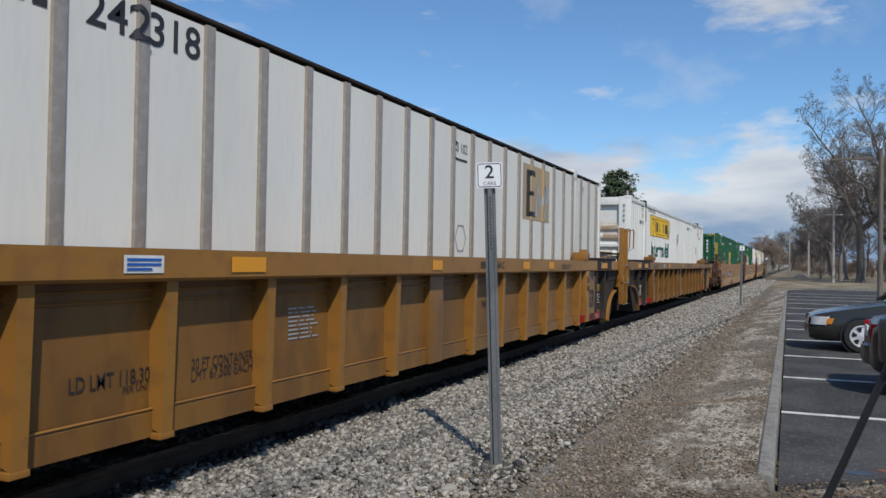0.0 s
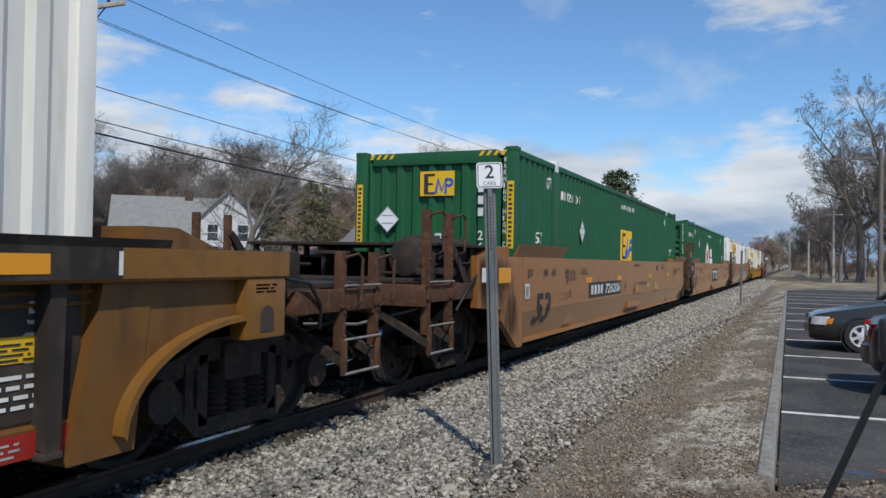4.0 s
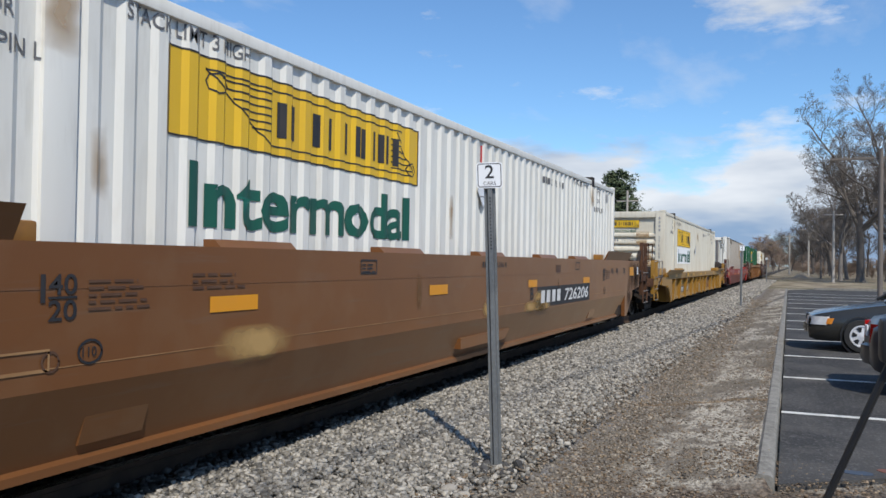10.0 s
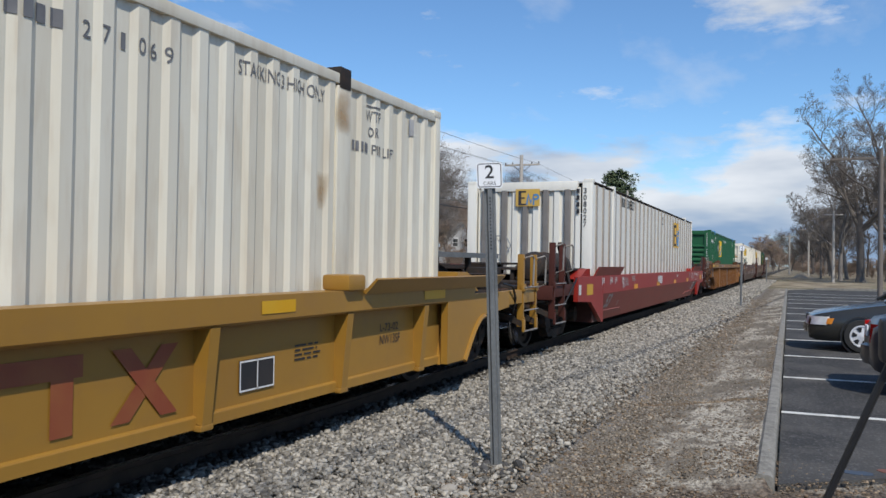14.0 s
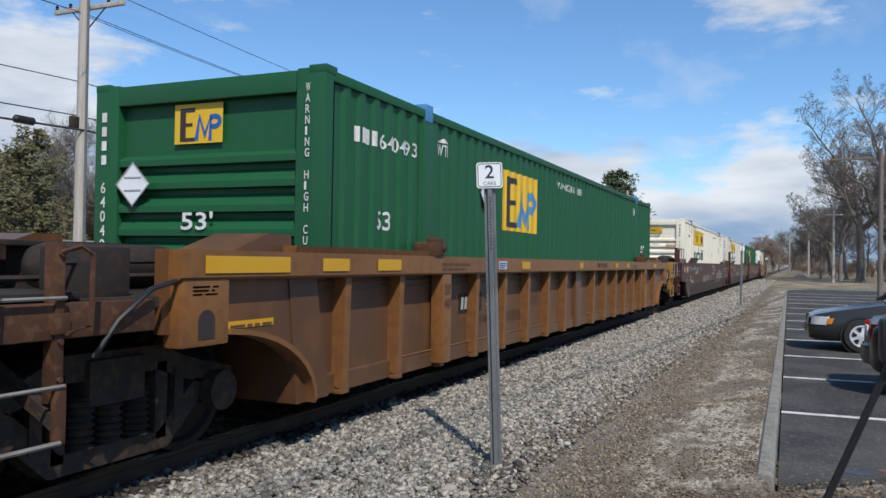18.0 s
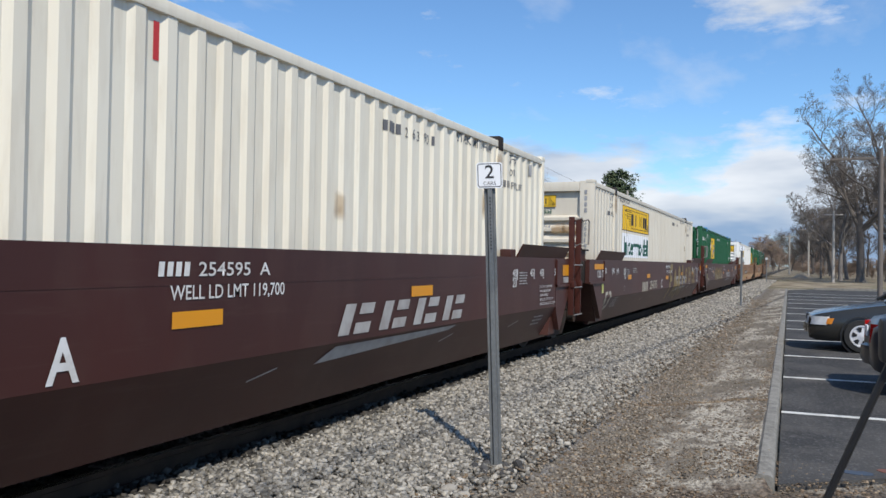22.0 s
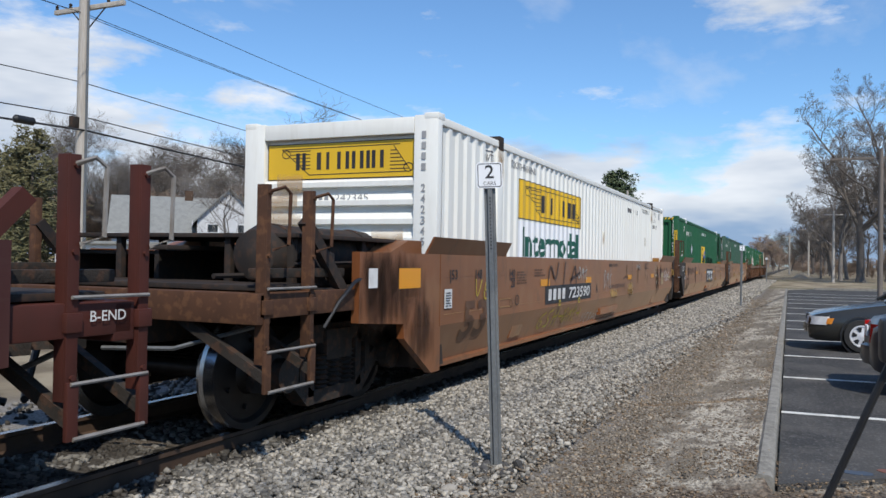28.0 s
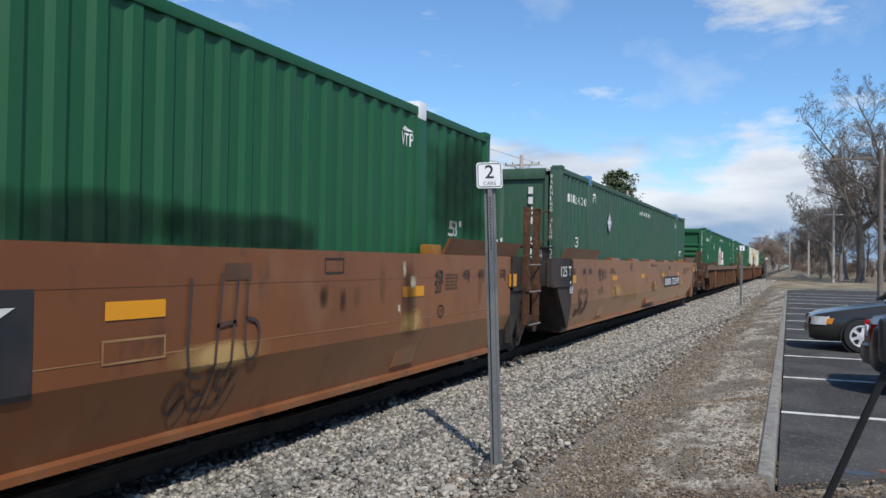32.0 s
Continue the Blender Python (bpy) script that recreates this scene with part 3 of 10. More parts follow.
def scrawl(seed, length, height, count, w):
    """Loops and zigzags of a sprayed scrawl that spells nothing."""
    rng = random.Random(seed)
    lines = []
    for i in range(count):
        x0 = length * i / count
        step = length / count
        kind = rng.randrange(3)
        if kind == 0:
            lines.append([(x0 + step * 0.9 * k / 3, height * (0.1 + 0.8 * (k % 2)) * rng.uniform(0.75, 1.1)) for k in range(4)])
        elif kind == 1:
            lines.append([(x0 + step * (0.45 + 0.4 * math.cos(a)), height * (0.5 + 0.42 * math.sin(a))) for a in np.linspace(0.5, 5.6, 9)])
        else:
            lines.append([(x0 + step * 0.3, height * rng.uniform(0, 0.15)), (x0 + step * 0.42, height), (x0 + step * 0.8, height * rng.uniform(0.4, 0.6)), (x0 + step * 0.35, height * 0.45), (x0 + step, height * rng.uniform(-0.1, 0.2))])
    return strokes([rounded(q) for q in lines], w)


PEN = {"N": [[(0, 0), (0.1, 1), (0.8, 0.02), (0.95, 1)]], "I": [[(0.5, 1), (0.45, 0)]], "A": [[(0.05, 0), (0.5, 1), (0.75, 0)], [(0.0, 0.25), (1.1, 0.45)]],
       "D": [[(0.1, 0), (0.2, 1), (0.8, 0.75), (0.85, 0.3), (0.1, 0.02)]], "M": [[(0, 0), (0.25, 1), (0.45, 0.25), (0.75, 1), (0.9, 0)]], "t": [[(0.4, 1), (0.35, 0.1), (0.8, 0.0)], [(0.05, 0.6), (0.9, 0.7)]],
       "G": [[(0.85, 0.9), (0.2, 0.7), (0.1, 0.2), (0.7, 0.0), (0.8, 0.45), (0.4, 0.42)]], "S": [[(0.85, 0.9), (0.25, 0.8), (0.3, 0.5), (0.75, 0.4), (0.6, 0.05), (0.0, 0.1)]], "H": [[(0.1, 0), (0.2, 1)], [(0.75, 0), (0.85, 1)], [(0.1, 0.45), (0.9, 0.55)]],
       "R": [[(0.1, -0.1), (0.2, 1), (0.8, 0.8), (0.25, 0.45), (0.9, 0.0)]], "V": [[(0, 1), (0.35, 0), (0.85, 1)]], "E": [[(0.8, 1), (0.2, 0.95), (0.1, 0.05), (0.8, 0.0)], [(0.15, 0.5), (0.65, 0.55)]], "B": [[(0.1, 0), (0.15, 1), (0.7, 0.8), (0.2, 0.5), (0.8, 0.25), (0.1, 0.0)]],
       "Y": [[(0.05, 1), (0.15, 0.55), (0.5, 0.45)], [(0.95, 1), (0.75, 0.5), (0.45, 0.0), (0.1, 0.05)]], "T": [[(0.0, 0.95), (1.0, 1.0)], [(0.5, 0.97), (0.45, 0)]],
       "b": [[(0.1, 1), (0.1, 0.05), (0.7, 0.1), (0.8, 0.45), (0.15, 0.55)]], "d": [[(0.8, 1.1), (0.75, 0.0)], [(0.75, 0.1), (0.2, 0.1), (0.2, 0.5), (0.75, 0.5)]],
       "F": [[(0.2, -0.1), (0.25, 1), (0.9, 0.95)], [(0.22, 0.5), (0.75, 0.55)]], "L": [[(0.2, 1), (0.2, 0.05), (0.9, 0.0)]],
       ">": [[(0, 0.45), (1.2, 0.5)], [(0.8, 0.85), (1.2, 0.5), (0.7, 0.2)]], "o": [[(0.5 + 0.4 * math.cos(k), 0.5 + 0.4 * math.sin(k)) for k in np.linspace(0, 6.28, 9)]]}


def sprayed(text, w, h, pen, lean=0.12, seed=1):
    """A sprayed tag: pen strokes, a little uneven."""
    rng = random.Random(seed)
    step = w / len(text)
    lines = []
    for i, ch in enumerate(text):
        for line in PEN.get(ch, []):
            lines.append(rounded([((i + 0.06 + 0.82 * a + lean * b) * step, h * (b + rng.uniform(-0.06, 0.06))) for a, b in line]))
    return strokes(lines, pen)


def bars(x, z, w, h, n, seed=0):
    """Rows of plain bars for small writing."""
    rng = random.Random(seed)
    out = []
    step = h / n
    for i in range(n):
        zz = z + h - (i + 1) * step
        out.append((x, zz, x + w * rng.uniform(0.7, 1.0), zz + step * 0.55))
    return rects(*out)


def lines_of(w, h, n, seed=0):
    """Thin broken rows of writing too small to read."""
    rng = random.Random(seed)
    out, step = [], h / n
    for i in range(n):
        z, x = h - (i + 1) * step, 0.0
        end = w * rng.uniform(0.75, 1.0)
        while x < end:
            d = min(rng.uniform(0.05, 0.16), end - x)
            out.append((x, z, x + d, z + step * 0.42))
            x += d + 0.025
    return rects(*out)


# ---- the train: containers ----
PITCH, DEEP = 0.266, 0.027


def fold(x, pitch=PITCH, deep=DEEP):
    u = (x + 8.0) % pitch
    a, b = 0.30 * pitch, 0.17 * pitch
    if u < a:
        return 0.0
    if u < a + b:
        return deep * (u - a) / b
    if u < pitch - b:
        return deep
    return deep * (pitch - u) / b


FOLDS = sorted(-8.0 + PITCH * k + d * PITCH for k in range(61) for d in (0.0, 0.30, 0.47, 0.83))
SIDE, TOP, BASE = -1.292, 3.01, 0.44


def sheet(bm, breaks, depth, y, z0, z1, sign=1):
    """A ribbed sheet, 12 mm thick."""
    rows = []
    for b in breaks:
        d = depth(b)
        rows.append([bm.verts.new((b, sign * (y + d + k), z)) for k, z in ((0, z0), (0, z1), (0.012, z1), (0.012, z0))])
    faces = []
    for a, b in zip(rows, rows[1:]):
        for i in range(4):
            faces.append(bm.faces.new((a[i], a[(i + 1) % 4], b[(i + 1) % 4], b[i])))
    bmesh.ops.recalc_face_normals(bm, faces=faces)
    return bm


def ribbed_front(style):
    """The leading wall of a container, at x = -8.03 and behind."""
    bm = bmesh.new()
    if style == "rows":
        prof = [(2.84, 0.07), (2.33, 0.07), (2.31, 0.03)]
        z = 2.31
        while z > 0.75:
            prof += [(z - 0.025, 0.004), (z - 0.082, 0.004), (z - 0.092, 0.085), (z - 0.135, 0.085), (z - 0.215, 0.03)]
            z -= 0.215
        prof += [(0.5, 0.03)]
        A = [[bm.verts.new((-8.06 + d, y, z)) for z, d in prof] for y in (-1.0, 1.0)]
        for i in range(len(prof) - 1):
            bm.faces.new((A[0][i], A[1][i], A[1][i + 1], A[0][i + 1]))
    else:
        ys = []
        if style == "posts":
            step, deep = 0.43, 0.045
            seq = ((0.0, 0.0), (0.10, 0.0), (0.13, 1.0), (0.40, 1.0))
        else:
            step, deep = 0.262, 0.045
            seq = ((0.0, 0.0), (0.08, 0.0), (0.12, 1.0), (0.225, 1.0))
        if style == "plain":
            step, deep, seq = 0.86, 0.03, ((0.0, 0.0), (0.06, 0.0), (0.10, 1.0), (0.8, 1.0))
        y = -1.06
        while y < 1.06:
            for a, d in seq:
                if y + a <= 1.06:
                    ys.append((y + a, d * deep))
            y += step
        ys.append((1.06, 0.0))
        A = [[bm.verts.new((-8.055 + d, y, z)) for y, d in ys] for z in (0.5, 2.86)]
        for i in range(len(ys) - 1):
            bm.faces.new((A[0][i], A[1][i], A[1][i + 1], A[0][i + 1]))
    bmesh.ops.recalc_face_normals(bm, faces=bm.faces)
    bm.normal_update()
    if bm.faces and bm.faces[0].normal.x > 0:
        bmesh.ops.reverse_faces(bm, faces=bm.faces[:])
    return bm


def container_shell(root, paint, style, panel=False, rail=None, lug=None):
    rail = rail or paint
    for s, nm in ((1, "side_panel"), (-1, "side_panel")):
        bm = bmesh.new()
        if panel:
            box(bm, -8.0, 8.0, min(s * -1.275, s * -1.25), max(s * -1.275, s * -1.25), 0.52, 2.92)
        else:
            sheet(bm, [b for b in FOLDS if -7.99 < b < 7.99], fold, SIDE + 0.012, 0.50, 2.905, s)
        part(nm, bm, paint, root, smooth=False)
        bm = box(bmesh.new(), -7.95, 7.95, min(s * SIDE, s * -1.19), max(s * SIDE, s * -1.19), 2.955 if panel else 2.895, 2.985, 0.012)
        part("top_rail", bm, rail, root)
        bm = box(bmesh.new(), -7.95, 7.95, min(s * SIDE, s * -1.19), max(s * SIDE, s * -1.19), BASE, 0.56, 0.012)
        part("bottom_rail", bm, paint, root)
    if panel:
        m = bmesh.new()
        box(m, -0.045, 0.045, -0.03, 0.0, 0.56, 2.93, 0.008)
        post_me = mesh_of("wall_post", m, M["post_grey"])
        for k in range(27):
            x = -7.68 + 0.59 * k
            ob = new("wall_post", post_me)
            ob.parent = root
            ob.location = (x, -1.272, 0)
    part("front_wall", ribbed_front(style), paint, root, smooth=False)
    bm = bmesh.new()
    box(bm, -7.9, 7.9, -1.18, 1.18, 2.95, 2.985)
    for k in range(29):
        box(bm, -7.7 + k * 0.55, -7.5 + k * 0.55, -1.1, 1.1, 2.985, 2.998)
    part("roof", bm, M["roof_grey"], root, smooth=False)
    part("floor", box(bmesh.new(), -7.95, 7.95, -1.15, 1.15, 0.47, 0.53), M["deck"], root)
    for s in (-1, 1):
        part("rear_door", box(bmesh.new(), 8.0, 8.05, min(0.01 * s, s * 1.12), max(0.01 * s, s * 1.12), 0.5, 2.88, 0.01), paint, root)
        w = 0.20 if style in ("vert", "posts", "plain") else 0.29
        for e in (-1, 1):
            bm = box(bmesh.new(), min(e * 7.95, e * 8.075), max(e * 7.95, e * 8.075), min(s * -SIDE, s * (-SIDE - w)), max(s * -SIDE, s * (-SIDE - w)), BASE, 3.0, 0.012)
            part("corner_post", bm, paint, root)
            bm = box(bmesh.new(), min(e * 7.9, e * 8.078), max(e * 7.9, e * 8.078), min(s * 1.12, s * 1.297), max(s * 1.12, s * 1.297), 2.945, TOP + 0.012, 0.015)
            part("corner_casting", bm, paint, root)
            bm = box(bmesh.new(), e * 6.05 - 0.09, e * 6.05 + 0.09, min(s * 1.12, s * 1.302), max(s * 1.12, s * 1.302), 2.86, TOP + 0.035, 0.012)
            part("lifting_casting", bm, lug or M["deck"], root)
            bm = box(bmesh.new(), e * 6.05 - 0.11, e * 6.05 + 0.11, min(s * 1.2, s * 1.294), max(s * 1.2, s * 1.294), 0.56, 2.88, 0.008)
            part("inner_post", bm, paint, root)
    bm = box(bmesh.new(), -8.079, -7.97, -1.0, 1.0, 2.80, 2.985, 0.012)
    part("front_header", bm, paint, root)
    bm = box(bmesh.new(), -8.07, -7.97, -1.1, 1.1, BASE, 0.60, 0.012)
    part("front_sill", bm, paint, root)


POSTS = sorted(-7.68 + 0.59 * k + d for k in range(27) for d in (-0.052, -0.048, 0.048, 0.052))


def post_depth(x):
    """How far a wall's upright posts stand proud at x."""
    u = (x + 7.68 + 0.295) % 0.59 - 0.295
    return -0.031 if abs(u) < 0.05 else 0.0


def mark(root, name, bm, mat, x=0.0, z=0.0, ribs=True, face="side", lift=0.004, label=""):
    """Paint a shape on the near wall or the leading end of a container."""
    if face == "side":
        if ribs:
            bm = drape(bm, x, z, SIDE + 0.012 - lift, "side", FOLDS, fold)
        elif lift > 0.02:
            bm = drape(bm, x, z, -1.275 - lift)
        else:
            bm = drape(bm, x, z, -1.275 - lift, "side", POSTS, post_depth)
    else:
        bm = drape(bm, x, z, -8.08 - lift, "front")
    return part(name, bm, mat, root, label, smooth=False)


def column(text, height, step):
    """Lettering that runs down a post, one character under another."""
    bm = bmesh.new()
    for i, ch in enumerate(text):
        if ch == " ":
            continue
        if ch == "|":
            g = rects((0, 0, height * 0.62, height * 0.9))
        else:
            g = letters(ch, height, height * (0.3 if ch in "1I" else 0.62), 0.01)
        me = bpy.data.meshes.new("tmp")
        g.to_mesh(me)
        g.free()
        n = len(bm.verts)
        bm.from_mesh(me)
        bpy.data.meshes.remove(me)
        bm.verts.ensure_lookup_table()
        for v in bm.verts[n:]:
            v.co.z -= i * step
    return bm


def diamond(root, x, z, r, face="side", ribs=True):
    bm = flat([((0, r), (r, 0), (0, -r), (-r, 0))])
    mark(root, "placard_holder", bm, M["sign_white"], x, z, False, face, 0.022)
    w = r * 0.07
    bm = strokes([[(-0.5 * r, 0.3 * r), (0.5 * r, 0.3 * r)], [(-0.5 * r, -0.3 * r), (0.5 * r, -0.3 * r)], [(0, r), (r, 0), (0, -r), (-r, 0), (0, r)]], w)
    mark(root, "placard_slot", bm, M["grey_mark"], x, z, False, face, 0.026)


def haul_panel(w, h):
    """The emblem panel's dark border, stripes and blocks."""
    lines = [[(0, 0), (w, 0), (w, h), (0, h), (0, 0)], [(0.10 * w, 0.86 * h), (0.90 * w, 0.88 * h)], [(0.30 * w, 0.12 * h), (0.95 * w, 0.14 * h)],
             [(0.10 * w, 0.86 * h), (0.30 * w, 0.10 * h)], [(0.86 * w, 0.84 * h), (0.97 * w, 0.16 * h)]]
    for k in range(6):
        lines.append([(0.14 * w + 0.02 * w * k, (0.80 - 0.1 * k) * h), (0.30 * w, (0.80 - 0.1 * k) * h)])
        lines.append([(0.84 * w, (0.72 - 0.1 * k) * h), (0.875 * w + 0.017 * w * k, (0.72 - 0.1 * k) * h)])
    for cx in (0.13, 0.955):
        lines.append([(cx * w + 0.03 * w * math.cos(a), (0.72 if cx < 0.5 else 0.25) * h + 0.12 * h * math.sin(a)) for a in np.linspace(0, 6.283, 9)])
    return strokes(lines, 0.022 * h)


def haul_blocks(root, name, x, z, w, h, face, lift):
    """Dark upright blocks in place of the carrier's name, each a part of its own."""
    for a, b in ((0.0, 0.045), (0.075, 0.115), (0.245, 0.295), (0.355, 0.39), (0.48, 0.52), (0.575, 0.615), (0.645, 0.685), (0.735, 0.775), (0.805, 0.845), (0.865, 0.905), (0.955, 0.995)):
        mark(root, name, rects((a * w, 0, b * w, h)), M["black_mark"], x, z, face=face, lift=lift)


def mark_row(root, x, z, w, h, n, mat, ribs=True, face="side", lift=0.006):
    """A row of n small upright blocks in place of an owner's mark."""
    s = w / n
    for k in range(n):
        mark(root, "mark_block", rects((0, 0, s * 0.66, h)), mat, x + k * s, z, ribs, face, lift)


def carrier_container(paint, number, label, big_sign=False, stripe=True, placard=True, stained=False, middle=(-0.12, -0.18, 1.96), rise=0.15, patch=True, stack="STACK LIMIT 3 HIGH"):
    """A ribbed intermodal container with a yellow emblem panel."""
    root = thing("shipping_container", label, "container", "containers on the train")
    container_shell(root, paint, "rows")
    grey = M["dark_grey_mark"]
    x0, z0, w, h = -5.25, 2.02 + rise, 3.60, 0.56
    mark(root, "emblem_panel", rects((0, 0, w, h)), M["yellow_mark"], x0, z0, lift=0.004)
    mark(root, "emblem_border", haul_panel(w, h), M["black_mark"], x0, z0, lift=0.007)
    haul_blocks(root, "emblem_block", x0 + 1.16, z0 + 0.14, 1.98, 0.27, "side", 0.008)
    if patch:
        mark(root, "word_patch", rects((0, 0, 3.52, 0.56)), M["sign_white"], -5.20, 1.42 + rise * 0.8, lift=0.004)
    mark(root, "lettering", letters("Intermodal", 0.40, 3.20, 0.028), M["green_mark"], -5.06, 1.49 + rise * 0.8, lift=0.008)
    if stripe:
        mark(root, "red_stripe", rects((0, 0, 0.05, 0.24)), M["red_mark"], middle[0], 2.60)
    if placard:
        diamond(root, middle[1], middle[2], 0.2)
    lift = rise * 0.6
    for x, span in ((-5.60, 1.15), (4.66, 1.12)):
        mark(root, "lettering", letters(stack, 0.10, span, 0.004), grey, x, 2.70 + lift, lift=0.006)
    for x in (-6.53, 6.48):
        mark(root, "mark_cap", rects((-0.02, 0, 0.26, 0.016)), grey, x, 2.80 + lift * 0.6, lift=0.006)
        mark(root, "lettering", letters("WTP", 0.10, 0.24, 0.004), grey, x, 2.67 + lift * 0.6, lift=0.006)
        mark(root, "lettering", letters("OR", 0.09, 0.15, 0.004), grey, x + 0.05, 2.53 + lift * 0.6, lift=0.006)
        mark_row(root, x - 0.30, 2.37 + lift * 0.4, 0.36, 0.09, 6, grey)
        mark(root, "lettering", letters("PIN LIFT", 0.09, 0.44, 0.004), grey, x + 0.11, 2.37 + lift * 0.4, lift=0.006)
    mark_row(root, 2.84, 2.60 + lift * 0.4, 0.36, 0.10, 4, grey)
    for k, ch in enumerate(number):
        mark(root, "lettering", letters(ch, 0.10, 0.035 if ch == "1" else 0.055, 0.0), grey, 3.32 + 0.115 * k + (0.04 if k > 1 else 0), 2.60 + lift * 0.4, lift=0.006)
    mark(root, "lettering", column("|||| " + number, 0.085, 0.118), M["grey_mark"], 1.10, 2.74, face="front")
    mark(root, "vent_cover", rects((0, 0, 0.07, 0.17)), M["grey_mark"], 7.35, 2.66, lift=0.012)
    if big_sign:
        a, b, c, d = -0.98, 2.33, 1.98, 0.42
    else:
        a, b, c, d = -0.44, 2.50, 0.95, 0.23
    mark(root, "end_sign", rects((0, 0, c, d)), M["yellow_mark"], a, b, face="front", lift=-0.062)
    mark(root, "sign_border", haul_panel(c, d), M["black_mark"], a, b, face="front", lift=-0.059)
    haul_blocks(root, "sign_block", a + 0.20 * c, b + 0.26 * d, 0.6 * c, 0.48 * d, "front", -0.058)
    if not big_sign:
        mark(root, "lettering", letters("Intermodal", 0.085, 0.78, 0.01), M["green_mark"], -0.36, 2.37, face="front", lift=-0.06)
    mark(root, "lettering", letters(number, 0.085, 0.44, 0.0), M["grey_mark"], -0.02, 2.06, face="front", lift=-0.03)
    mark_row(root, -0.40, 2.06, 0.32, 0.08, 4, M["grey_mark"], False, "front", -0.03)
    rk = random.Random(int(number))
    for k in range(9 if stained else 4):
        z = 2.35 - 0.215 * (k % 7)
        y = rk.choice((-0.95, -0.80, 0.45, 0.65))
        mark(root, "rust_stain", rects((0, -0.20, rk.uniform(0.25, 0.5), 0.06)), M["tan_stain"], y + rk.uniform(-0.05, 0.05), z, face="front", lift=-0.012)
    for k in range(3):
        mark(root, "rust_stain", rects((0, 0, rk.uniform(0.1, 0.2), rk.uniform(0.25, 0.6))), M["tan_stain"], rk.uniform(-7.3, 7.3), rk.uniform(1.6, 2.3), lift=0.010)
    for x in (-6.22, 5.88):
        mark(root, "rust_stain", rects((0, 0, 0.30, 0.5)), M["tan_stain"], x, 2.42, ribs=False, lift=0.024)
    if stained:
        diamond(root, -0.72, 1.98, 0.19, "front")
    return root


def emblem_square(root, x, z, w, h, panel, dark, blue, ribs=True, face="side", lift=0.004):
    """A yellow square with a black stem of three arms and a blue zigzag with a bow."""
    mark(root, "emblem_panel", rects((0, 0, w, h)), panel, x, z, ribs, face, lift)
    bm = rects((0.12 * w, 0.06 * h, 0.24 * w, 0.90 * h), (0.24 * w, 0.80 * h, 0.43 * w, 0.90 * h), (0.24 * w, 0.44 * h, 0.38 * w, 0.52 * h), (0.24 * w, 0.06 * h, 0.44 * w, 0.15 * h))
    mark(root, "emblem_stem", bm, dark, x, z, ribs, face, lift + 0.004)
    bm = strokes([[(0.47 * w, 0.12 * h), (0.53 * w, 0.66 * h), (0.64 * w, 0.2 * h), (0.76 * w, 0.66 * h), (0.75 * w, 0.1 * h)],
                  rounded([(0.76 * w, 0.64 * h), (0.87 * w, 0.67 * h), (0.94 * w, 0.60 * h), (0.94 * w, 0.48 * h), (0.87 * w, 0.40 * h), (0.78 * w, 0.41 * h)])], 0.075 * w)
    mark(root, "emblem_zigzag", bm, blue, x, z, ribs, face, lift + 0.005)


